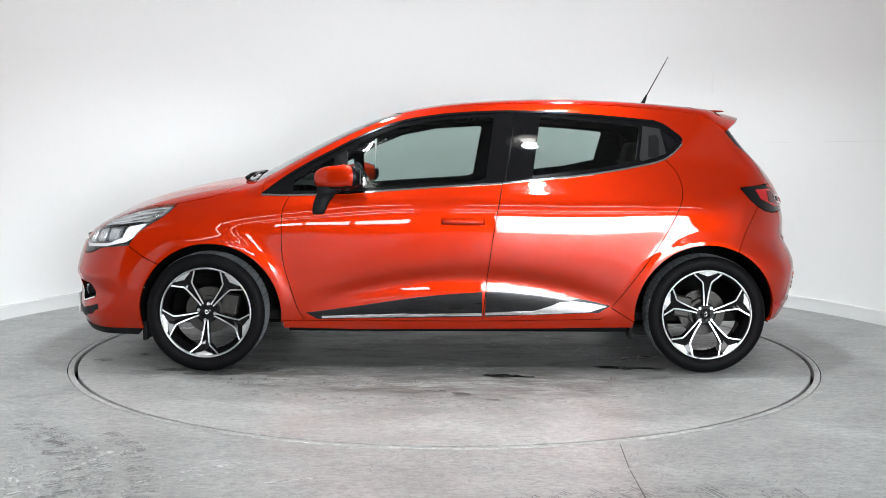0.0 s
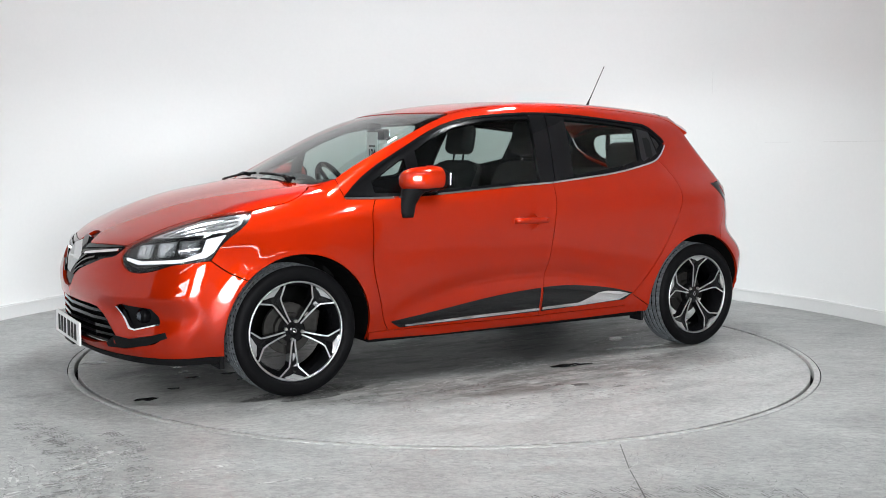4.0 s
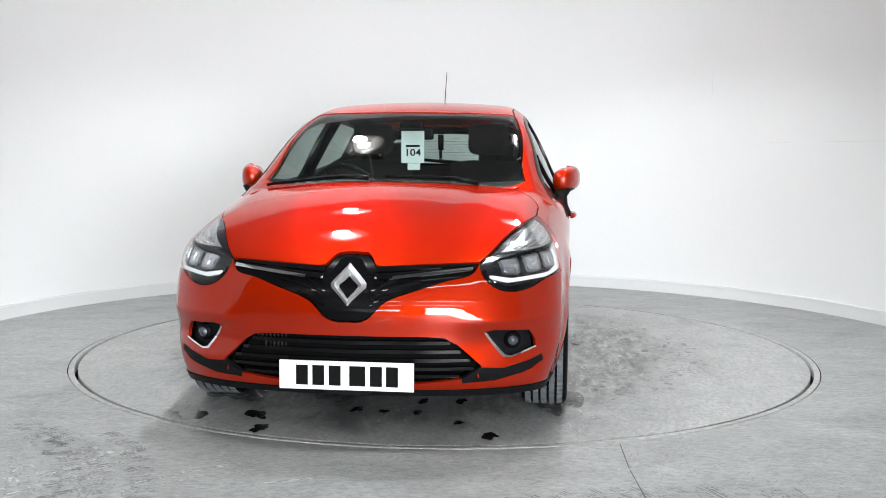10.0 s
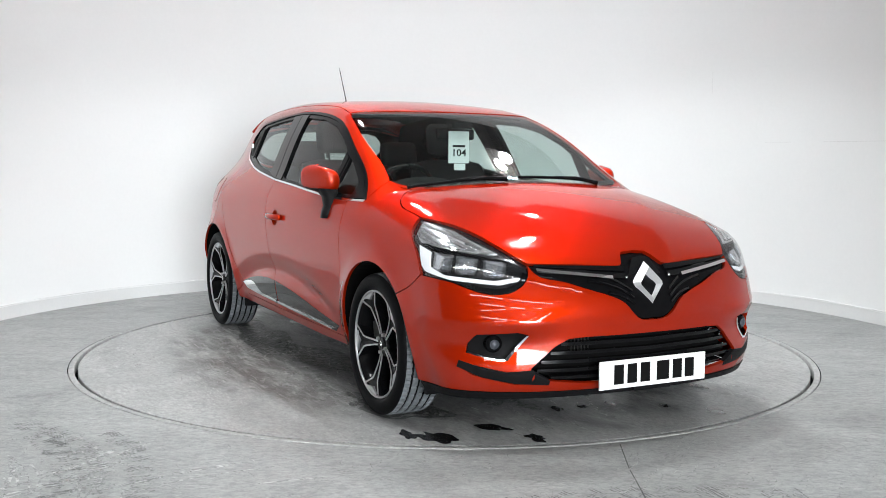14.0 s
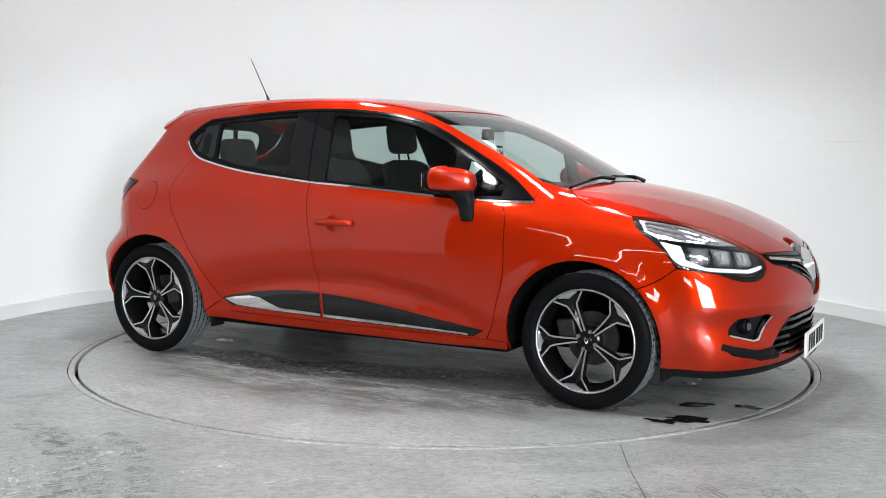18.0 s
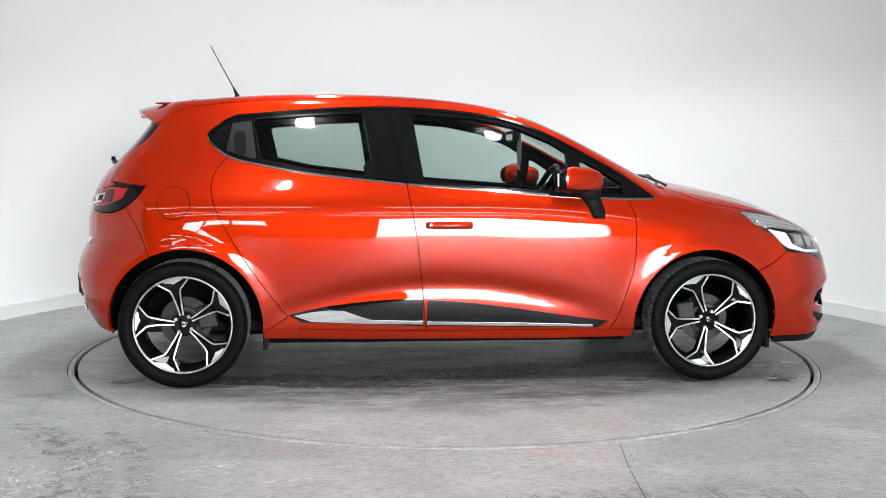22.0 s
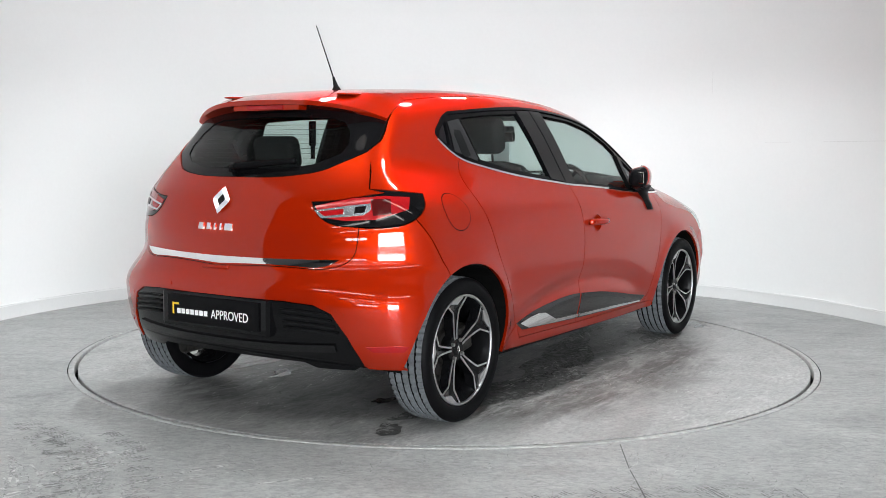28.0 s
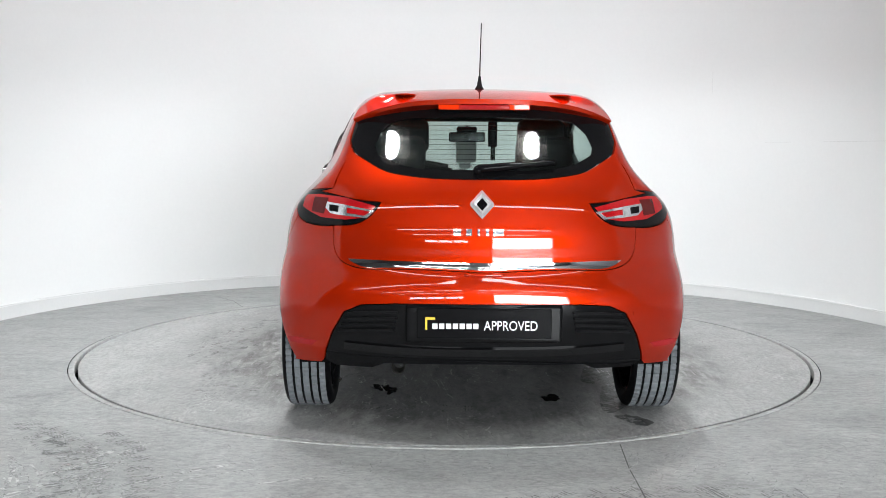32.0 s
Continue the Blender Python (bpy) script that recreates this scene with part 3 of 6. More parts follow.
# ---- the car's outer form: smooth surfaces blended into one skin ----
# Car space: x forwards, y to its left, z up, middle of the wheelbase on the ground.
def cardinal(knots):
    """Function that gives, for an array of places, the weights of a natural cubic spline's knots."""
    k = np.array(knots, float)
    n = len(k)
    h = np.diff(k)
    A, B = np.zeros((n, n)), np.zeros((n, n))
    A[0, 0] = A[-1, -1] = 1
    for i in range(1, n - 1):
        A[i, i - 1], A[i, i], A[i, i + 1] = h[i - 1], 2 * (h[i - 1] + h[i]), h[i]
        B[i, i - 1], B[i, i], B[i, i + 1] = 6 / h[i - 1], -6 / h[i - 1] - 6 / h[i], 6 / h[i]
    M = np.linalg.solve(A, B)
    eye = np.eye(n)

    def weights(x):
        x = np.clip(np.asarray(x, float), k[0], k[-1])
        i = np.clip(np.searchsorted(k, x, side="right") - 1, 0, n - 2)
        hi = h[i]
        a, b = (k[i + 1] - x) / hi, (x - k[i]) / hi
        return (a[:, None] * eye[i] + b[:, None] * eye[i + 1]
                + ((a ** 3 - a) * hi ** 2 / 6)[:, None] * M[i] + ((b ** 3 - b) * hi ** 2 / 6)[:, None] * M[i + 1])
    return weights


def spline(pairs):
    pairs = sorted(pairs)
    w, v = cardinal([p[0] for p in pairs]), np.array([p[1] for p in pairs])
    return lambda x: w(x) @ v


# Half widths: by height, at stations from the tail to the nose.
Z_LEVELS = (0.15, 0.27, 0.40, 0.55, 0.70, 0.82, 0.90, 0.96, 1.05, 1.20, 1.36, 1.50)
WIDTHS = {
    -1.95: (0.70, 0.742, 0.768, 0.778, 0.764, 0.738, 0.708, 0.662, 0.570, 0.505, 0.435, 0.385),
    -1.60: (0.74, 0.800, 0.828, 0.836, 0.826, 0.804, 0.774, 0.724, 0.635, 0.550, 0.470, 0.405),
    -1.28: (0.755, 0.807, 0.837, 0.850, 0.853, 0.846, 0.822, 0.776, 0.690, 0.610, 0.528, 0.448),
    -0.80: (0.75, 0.797, 0.826, 0.849, 0.860, 0.854, 0.832, 0.794, 0.734, 0.659, 0.570, 0.486),
    0.00: (0.75, 0.792, 0.822, 0.844, 0.858, 0.853, 0.832, 0.797, 0.750, 0.680, 0.588, 0.50),
    0.60: (0.75, 0.792, 0.822, 0.844, 0.854, 0.846, 0.818, 0.777, 0.723, 0.648, 0.558, 0.48),
    1.00: (0.748, 0.794, 0.825, 0.841, 0.846, 0.829, 0.781, 0.732, 0.668, 0.59, 0.50, 0.42),
    1.45: (0.754, 0.800, 0.830, 0.837, 0.823, 0.767, 0.694, 0.646, 0.578, 0.50, 0.42, 0.35),
    2.10: (0.708, 0.748, 0.773, 0.773, 0.754, 0.692, 0.625, 0.577, 0.50, 0.42, 0.35, 0.28),
}
STATIONS = sorted(WIDTHS)
WIDTH_TABLE = np.array([WIDTHS[s] for s in STATIONS])
wx, wz = cardinal(STATIONS), cardinal(Z_LEVELS)

hood_line = spline([(2.15, 0.610), (2.05, 0.692), (1.95, 0.758), (1.80, 0.838), (1.65, 0.896), (1.5, 0.938), (1.35, 0.970), (1.2, 0.995), (1.0, 1.025)])
cab_line = spline([(1.30, 0.905), (1.15, 0.990), (1.0, 1.070), (0.8, 1.174), (0.6, 1.268), (0.4, 1.344), (0.2, 1.394), (0.0, 1.422),
                   (-0.3, 1.442), (-0.6, 1.446), (-0.9, 1.438), (-1.2, 1.417), (-1.5, 1.382), (-1.9, 1.325)])
nose_line = spline([(0.12, 2.02), (0.20, 2.085), (0.27, 2.118), (0.35, 2.124), (0.44, 2.126), (0.52, 2.132), (0.58, 2.118), (0.65, 2.090),
                    (0.72, 2.058), (0.80, 2.00), (0.92, 1.86)])
tail_line = spline([(0.15, -1.74), (0.22, -1.80), (0.32, -1.868), (0.42, -1.902), (0.53, -1.916), (0.61, -1.905), (0.67, -1.880), (0.78, -1.872),
                    (0.88, -1.850), (0.96, -1.820), (1.03, -1.772), (1.12, -1.694), (1.22, -1.603), (1.32, -1.527), (1.45, -1.43)])
ARCH_F, ARCH_R, ARCH_RAD = (1.272, 0.302), (-1.283, 0.308), 0.362


def half_width(x, z):
    base = np.einsum("ni,ij,nj->n", wx(x), WIDTH_TABLE, wz(z))
    scoop = 0.020 * np.exp(-((z - (0.49 - 0.22 * (x + 0.05) ** 2)) / 0.055) ** 2) * np.exp(-((x + 0.05) / 0.75) ** 6)
    lip = 0
    for cx, cz in (ARCH_F, ARCH_R):
        r = np.hypot(x - cx, z - cz)
        lip = lip + 0.015 * np.exp(-((r - ARCH_RAD) / 0.055) ** 2)
    return base - scoop + lip


def smooth_max(a, b, k):
    h = np.maximum(k - np.abs(a - b), 0) / k
    return np.maximum(a, b) + h * h * k / 4


def skin(P):
    """Below 0 inside the car's form, above outside."""
    x, y, z = P[:, 0], np.abs(P[:, 1]), P[:, 2]
    side = y - half_width(x, z)
    ridge = 0.003 * np.exp(-((y - (0.15 + 0.46 * (2.05 - x))) / 0.075) ** 2) * np.clip((2.0 - x) * 4, 0, 1)
    hood = z - (hood_line(x) - 0.135 * y ** 2 + ridge)
    t = np.clip((x - 0.3) / 0.7, 0, 1)
    cab = z - (cab_line(x) - 0.6 * np.maximum(x - 1.30, 0) - (0.095 + 0.065 * t * t * (3 - 2 * t)) * y ** 2)
    top = np.minimum(hood, cab)
    out_ = np.clip((y - 0.36) / 0.20, 0, 1)
    out_ = out_ * out_ * (3 - 2 * out_)
    ledge = out_ * (0.014 * np.exp(-((z - 0.485) / 0.032) ** 2) - 0.014 * np.exp(-((z - 0.395) / 0.048) ** 2))
    nose = x - (nose_line(z) + ledge - 0.30 * y ** 2 - 0.50 * y ** 6)
    low = np.clip((0.72 - z) / 0.20, 0, 1)
    low = low * low * (3 - 2 * low)
    tail = (tail_line(z) + (0.32 - 0.09 * low) * y ** 2 + (0.45 - 0.17 * low) * y ** 6) - x
    f = smooth_max(side, top, 0.09)
    f = smooth_max(f, nose, 0.05)
    return smooth_max(f, tail, 0.06)


def meet(a, b):
    """Where lines from a (outside) to b (inside) first meet the skin."""
    a, b = np.array(a, float), np.array(b, float)
    n = 24
    lo, hi = np.zeros(len(a)), np.ones(len(a))
    done = np.zeros(len(a), bool)
    for s in np.linspace(0, 1, n + 1)[1:]:
        new_in = (skin(a + (b - a) * s) < 0) & ~done
        hi[new_in], lo[new_in] = s, s - 1 / n
        done |= new_in
    for _ in range(22):
        m = (lo + hi) / 2
        inside = skin(a + (b - a) * m[:, None]) < 0
        hi, lo = np.where(inside, m, hi), np.where(inside, lo, m)
    return a + (b - a) * hi[:, None]


def outward(P):
    e = 0.004
    g = np.stack([skin(P + np.array(d) * e) - skin(P - np.array(d) * e) for d in ((1, 0, 0), (0, 1, 0), (0, 0, 1))], 1)
    return g / np.maximum(np.linalg.norm(g, axis=1, keepdims=True), 1e-9)


FC, RC = 1.15, -1.05       # middles of the round sheets on which nose and tail are laid out


def lift(kind, q):
    """From a sheet's two numbers to the skin: side (x, z), top (x, y), ahead (y, z), astern (y, z), nose and tail (angle, z)."""
    q = np.atleast_2d(np.array(q, float))
    u, v, one = q[:, 0], q[:, 1], np.ones(len(q))
    if kind == "side":
        return meet(np.stack([u, 1.1 * one, v], 1), np.stack([u, 0 * one, v], 1))
    if kind == "top":
        return meet(np.stack([u, v, 1.7 * one], 1), np.stack([u, v, 0.3 * one], 1))
    if kind == "ahead":
        return meet(np.stack([2.5 * one, u, v], 1), np.stack([0.6 * one, u, v], 1))
    if kind == "astern":
        return meet(np.stack([-2.3 * one, u, v], 1), np.stack([-0.8 * one, u, v], 1))
    c, s = (FC, 1) if kind == "nose" else (RC, -1)
    d = np.stack([s * np.cos(u), np.sin(u), 0 * u], 1)
    o = np.stack([c * one, 0 * one, v], 1)
    return meet(o + d * 1.4, o)


def lay(kind, P):
    """From the skin to a sheet."""
    P = np.atleast_2d(P)
    if kind == "side":
        return P[:, [0, 2]]
    if kind == "top":
        return P[:, [0, 1]]
    if kind in ("ahead", "astern"):
        return P[:, [1, 2]]
    c, s = (FC, 1) if kind == "nose" else (RC, -1)
    return np.stack([np.arctan2(P[:, 1], s * (P[:, 0] - c)), P[:, 2]], 1)


def curve(kind, pts, step=0.02, smooth=True):
    """A line on the skin through the given points of a sheet."""
    p = np.array(pts, float)
    d = np.concatenate([[0], np.cumsum(np.linalg.norm(np.diff(p, axis=0), axis=1))])
    t = np.linspace(0, d[-1], max(3, int(d[-1] / step) + 1))
    if smooth and len(p) > 2:
        w = cardinal(d)(t)
        q = w @ p
    else:
        t = np.unique(np.concatenate([t, d]))
        q = np.stack([np.interp(t, d, p[:, i]) for i in (0, 1)], 1)
    return lift(kind, q)


def arc(cx, cz, r, a0, a1, n=24):
    return [(cx + r * math.cos(math.radians(a0 + (a1 - a0) * i / n)), cz + r * math.sin(math.radians(a0 + (a1 - a0) * i / n))) for i in range(n + 1)]


def mirror(P):
    return np.array(P) * np.array([1, -1, 1])


def joined(*lines):
    """One closed line from several, without doubled points."""
    P = np.concatenate([np.atleast_2d(l) for l in lines])
    keep = [0]
    for i in range(1, len(P)):
        if np.linalg.norm(P[i] - P[keep[-1]]) > 0.0035:
            keep.append(i)
    if np.linalg.norm(P[keep[-1]] - P[keep[0]]) < 0.0035:
        keep.pop()
    return P[keep]


def both(line):
    """A line from the middle to the left side, made whole: right end, middle, left end."""
    return np.concatenate([mirror(line)[::-1], line])


def inside(poly, q):
    x, y = q[:, 0], q[:, 1]
    res = np.zeros(len(q), bool)
    x0, y0 = poly[:, 0], poly[:, 1]
    x1, y1 = np.roll(x0, -1), np.roll(y0, -1)
    for a, b, c, d in zip(x0, y0, x1, y1):
        if b != d:
            cross = ((b > y) != (d > y)) & (x < (c - a) * (y - b) / (d - b) + a)
            res ^= cross
    return res


def shrunk(q, gap):
    """A closed line moved inwards by gap."""
    area = 0.5 * np.sum(q[:, 0] * np.roll(q[:, 1], -1) - np.roll(q[:, 0], -1) * q[:, 1])
    e = np.roll(q, -1, 0) - q
    n = np.stack([-e[:, 1], e[:, 0]], 1) / np.maximum(np.linalg.norm(e, axis=1, keepdims=True), 1e-9)
    b = n + np.roll(n, 1, 0)
    b /= np.maximum((b * b).sum(1, keepdims=True), 0.7) / 2
    return q + b * gap * (1 if area > 0 else -1)


from mathutils.geometry import delaunay_2d_cdt


def sheet(kind, loop, holes=(), gap=0.002, raise_by=0.0, depth=0.014, res=0.03, hole_gap=0.0, bulge=0.0):
    """Verts, normals and faces of a panel on the skin inside a closed line; its edges are turned in by depth."""
    outer = shrunk(lay(kind, loop), gap)
    rings = [outer] + [shrunk(lay(kind, h), -hole_gap) for h in holes]
    pts, edges = [], []
    for r in rings:
        o = len(pts)
        pts += [tuple(p) for p in r]
        edges += [(o + i, o + (i + 1) % len(r)) for i in range(len(r))]
    lo, hi = outer.min(0), outer.max(0)
    gx, gy = np.meshgrid(np.arange(lo[0] + res / 2, hi[0], res), np.arange(lo[1] + res / 2, hi[1], res * 0.87))
    gx[1::2] += res / 2
    g = np.stack([gx.ravel(), gy.ravel()], 1)
    ok = inside(outer, g)
    for h in rings[1:]:
        ok &= ~inside(h, g)
    g = g[ok]
    if len(g):
        allr = np.concatenate(rings)
        far = np.array([np.min(((allr - p) ** 2).sum(1)) for p in g]) > (0.45 * res) ** 2
        g = g[far]
    nb = len(pts)
    pts += [tuple(p) for p in g]
    vs, _, fs, ov, _, _ = delaunay_2d_cdt([Vector(p) for p in pts], edges, [], 0, 1e-6)
    q = np.array([(p.x, p.y) for p in vs])
    tri = np.array([f for f in fs if len(f) == 3])
    cen = q[tri].mean(1)
    ok = inside(outer, cen)
    for h in rings[1:]:
        ok &= ~inside(h, cen)
    tri = tri[ok]
    P = lift(kind, q)
    N = outward(P)
    P = P + N * raise_by
    if bulge:
        dist = np.array([np.sqrt(np.min(((outer - p) ** 2).sum(1))) for p in q])
        P = P + N * (bulge * (1 - np.exp(-dist / 0.012)))[:, None]
    # faces look outwards
    fn = np.cross(P[tri[:, 1]] - P[tri[:, 0]], P[tri[:, 2]] - P[tri[:, 0]])
    flip = (fn * N[tri[:, 0]]).sum(1) < 0
    tri[flip] = tri[flip][:, ::-1]
    # open edges, turned in
    count = {}
    for t in tri:
        for a, b in ((t[0], t[1]), (t[1], t[2]), (t[2], t[0])):
            count[(a, b)] = True
    rim = [(a, b) for a, b in count if (b, a) not in count]
    ids = sorted({i for e in rim for i in e})
    n0 = len(P)
    top = {i: n0 + k for k, i in enumerate(ids)}
    low = {i: n0 + len(ids) + k for k, i in enumerate(ids)}
    V = np.concatenate([P, P[ids], P[ids] - N[ids] * depth]) if ids else P
    faces = [tuple(int(i) for i in t) for t in tri] + [(top[b], top[a], low[a], low[b]) for a, b in rim]
    return V, N, faces, len(tri)


def panel(name, data, material, parent, label="", flip=False):
    """A mesh part from sheet(); flip: on the car's other side."""
    V, N, faces, nt = data
    if flip:
        V, N = V * np.array([1, -1, 1]), N * np.array([1, -1, 1])
        faces = [f[::-1] for f in faces]
    me = bpy.data.meshes.new(name)
    me.from_pydata([tuple(v) for v in V.tolist()], [], faces)
    me.materials.append(material)
    me.update()
    smooth = [True] * nt + [False] * (len(faces) - nt)
    me.polygons.foreach_set("use_smooth", smooth)
    nor = np.zeros((len(V), 3))
    nor[:len(N)] = N
    loops = np.zeros((len(me.loops), 3))
    vi = np.zeros(len(me.loops), int)
    me.loops.foreach_get("vertex_index", vi)
    loops[:] = nor[vi]
    me.normals_split_custom_set([tuple(n) for n in loops.tolist()])
    ob = new(name, me)
    ob.parent = parent
    return tagged(ob, label) if label else ob


def pair(name, data, material, parent, label=""):
    return panel(name, data, material, parent, label), panel(name, data, material, parent, label, flip=True)


# ---- the car ----
car = tagged(new("hatchback_car"), "glossy metallic red five-door hatchback with black trim on the turntable", "car")

# Lines shared by neighbouring panels.
door_front = curve("side", [(0.860, 0.914), (0.893, 0.850), (0.901, 0.740), (0.899, 0.611), (0.880, 0.510), (0.850, 0.410), (0.818, 0.310), (0.790, 0.262)])
door_split = curve("side", [(-0.228, 0.981), (-0.210, 0.880), (-0.193, 0.792), (-0.161, 0.559), (-0.140, 0.350), (-0.134, 0.264)])
door_rear = curve("side", [(-1.090, 1.108), (-1.145, 1.040), (-1.160, 0.972), (-1.150, 0.905), (-1.118, 0.827), (-1.020, 0.651), (-0.879, 0.445), (-0.800, 0.338), (-0.745, 0.275)])
belt_f = curve("side", [(-0.228, 0.981), (0.05, 0.964), (0.324, 0.944), (0.6, 0.924), (0.860, 0.914)])
belt_r = curve("side", [(-1.090, 1.108), (-0.976, 1.078), (-0.740, 1.036), (-0.444, 1.002), (-0.228, 0.981)])
low_f = curve("side", [(0.790, 0.262), (-0.134, 0.264)])
low_r = curve("side", [(-0.134, 0.264), (-0.745, 0.275)])

bowl_loop = joined(lift("side", [(-0.027 + 0.050 * math.cos(a), 0.780 + 0.043 * math.sin(a)) for a in np.linspace(0, 2 * math.pi, 33)[:-1]]))
front_door = sheet("side", joined(belt_f, door_front, low_f, door_split[::-1]), holes=[bowl_loop])
rear_door = sheet("side", joined(belt_r, door_split, low_r, door_rear[::-1]))
FRONT_DOORS = pair("front_door", front_door, PAINT, car)
REAR_DOORS = pair("rear_door", rear_door, PAINT, car)

# Sill under the doors.
sill = sheet("side", joined(curve("side", [(0.905, 0.262), (0.790, 0.262), (-0.134, 0.264), (-0.745, 0.275), (-0.800, 0.338)], smooth=False),
                            curve("side", [(-0.800, 0.338), (-0.921, 0.264)]), curve("side", [(-0.921, 0.264), (-0.915, 0.232), (-0.5, 0.222), (0.5, 0.214), (0.90, 0.222)], smooth=False)))
pair("sill", sill, PAINT, car)

# Headlamp outline, from its tip along the bonnet, round the nose and back under.
lamp_tip = (1.456, 0.863)
lamp_top = curve("ahead", [(0.702, 0.862), (0.640, 0.838), (0.590, 0.800), (0.540, 0.748), (0.495, 0.706)])
lamp_top[0] = lift("side", [lamp_tip])[0]
lamp_low = curve("ahead", [(0.495, 0.706), (0.506, 0.667), (0.538, 0.626), (0.590, 0.600), (0.650, 0.597), (0.705, 0.613), (0.745, 0.634)])
lamp_back = curve("side", [(1.690, 0.652), (1.640, 0.715), (1.560, 0.772), (1.495, 0.818), lamp_tip])
bumper_seam_f = curve("side", [(1.690, 0.652), (1.620, 0.600), (1.528, 0.556)])
a0 = math.degrees(math.atan2(0.556 - ARCH_F[1], 1.528 - ARCH_F[0]))
arch_f = curve("side", arc(*ARCH_F, ARCH_RAD, a0, 192), smooth=False)
arch_f_low = curve("side", arc(*ARCH_F, ARCH_RAD, -14, a0), smooth=False)

cowl_corner = (1.120, 0.965)
hood_side = curve("side", [lamp_tip, (1.380, 0.878), (1.300, 0.893), (1.220, 0.920), (1.165, 0.945), cowl_corner])
fender_top = curve("side", [cowl_corner, (1.060, 0.985), (1.000, 1.005)], step=0.015)
fender_tri = curve("side", [(1.000, 1.005), (1.012, 0.960), (1.012, 0.914), (0.860, 0.914)], smooth=False)
fender = sheet("side", joined(hood_side, fender_top, fender_tri, door_front, curve("side", [(0.790, 0.262), (0.905, 0.262)]),
                              arch_f[::-1], bumper_seam_f[::-1], lamp_back))
pair("front_wing", fender, PAINT, car)

# Bonnet.
cowl = lift("top", [(1.205 - 0.17 * (y / 0.66) ** 2, y) for y in np.linspace(0, 0.62, 20)])
grille_top = curve("ahead", [(0.0, 0.742), (0.058, 0.738), (0.075, 0.725), (0.098, 0.696), (0.125, 0.690), (0.30, 0.700), (0.495, 0.706)], smooth=False)
hood_edge = joined(grille_top, lamp_top[::-1], hood_side)
hood = sheet("top", joined(both(hood_edge), cowl[::-1], mirror(cowl)), res=0.03)
panel("bonnet", hood, PAINT, car)

# Body side: screen pillar, roof rail, rear pillar and rear wing in one.
screen_edge = curve("side", [(1.000, 1.005), (0.935, 1.043), (0.753, 1.140), (0.572, 1.228), (0.391, 1.306), (0.300, 1.338)])
roof_edge = curve("side", [(0.300, 1.338), (0.150, 1.370), (-0.15, 1.396), (-0.45, 1.404), (-0.75, 1.399), (-1.05, 1.380), (-1.28, 1.356)])
spoiler_edge = curve("side", [(-1.28, 1.356), (-1.34, 1.339), (-1.378, 1.317), (-1.406, 1.293), (-1.436, 1.265)])
gate_edge = curve("side", [(-1.436, 1.265), (-1.472, 1.220), (-1.512, 1.178), (-1.560, 1.146), (-1.608, 1.072), (-1.650, 1.005), (-1.660, 0.985)])
tail_tip = (-1.470, 0.966)
tail_top = curve("side", [(-1.660, 0.985), (-1.590, 0.978), tail_tip])
tail_low = curve("side", [tail_tip, (-1.515, 0.905), (-1.560, 0.868)])
tail_low2 = curve("side", [(-1.560, 0.868), (-1.600, 0.848), (-1.680, 0.838)])
bumper_seam_r = curve("side", [(-1.560, 0.868), (-1.500, 0.770), (-1.440, 0.634)])
b0 = math.degrees(math.atan2(0.634 - ARCH_R[1], -1.440 - ARCH_R[0]))
arch_r = curve("side", arc(*ARCH_R, ARCH_RAD, b0, -7), smooth=False)
arch_r_low = curve("side", arc(*ARCH_R, ARCH_RAD, b0, 184), smooth=False)
dlo_rear = curve("side", [(-1.090, 1.108), (-1.140, 1.145), (-1.185, 1.185), (-1.190, 1.208), (-1.150, 1.252), (-1.100, 1.288), (-1.045, 1.310)], step=0.012)
dlo_top = curve("side", [(-1.045, 1.310), (-0.675, 1.341), (-0.350, 1.356), (-0.150, 1.352), (0.091, 1.333), (0.325, 1.290), (0.500, 1.222), (0.619, 1.160), (0.884, 1.010), (1.012, 0.914)])
body_side = sheet("side", joined(screen_edge, roof_edge, spoiler_edge, gate_edge, tail_top, tail_low, bumper_seam_r, arch_r,
                                 curve("side", [(-0.921, 0.264), (-0.800, 0.338)]), door_rear[::-1], dlo_rear, dlo_top, fender_tri[::-1][3:]), res=0.028)
pair("body_side", body_side, PAINT, car)

# Roof and screen.
roof_front = lift("top", [(0.365 - 0.075 * (y / 0.55) ** 2, y) for y in np.linspace(0, 0.545, 18)])
roof_rear = lift("top", [(-1.28, y) for y in np.linspace(0, 0.50, 18)])
roof = sheet("top", joined(both(joined(roof_front, roof_edge)), roof_rear[::-1], mirror(roof_rear)), res=0.04)
panel("roof", roof, PAINT, car)
under = lift("top", [(-1.27, 0.535), (-1.33, 0.548), (-1.38, 0.550), (-1.41, 0.535), (-1.42, 0.40), (-1.42, 0.0), (-1.42, -0.40), (-1.41, -0.535), (-1.38, -0.550), (-1.33, -0.548), (-1.27, -0.535)])
panel("roof_end", sheet("top", under, gap=0.0, raise_by=-0.003, depth=0.01, res=0.03), PAINT, car)
screen_top = lift("top", [(0.365 - 0.075 * (y / 0.55) ** 2, y) for y in np.linspace(0, 0.545, 18)])
screen_low = lift("top", [(1.195 - 0.17 * (y / 0.66) ** 2, y) for y in np.linspace(0, 0.62, 20)])
screen_loop = joined(both(joined(screen_low, screen_edge)), screen_top[::-1], mirror(screen_top))
panel("windscreen", sheet("top", screen_loop, gap=0.004, raise_by=-0.003, depth=0.005, res=0.04), WINDOW, car, "clear raked windscreen")

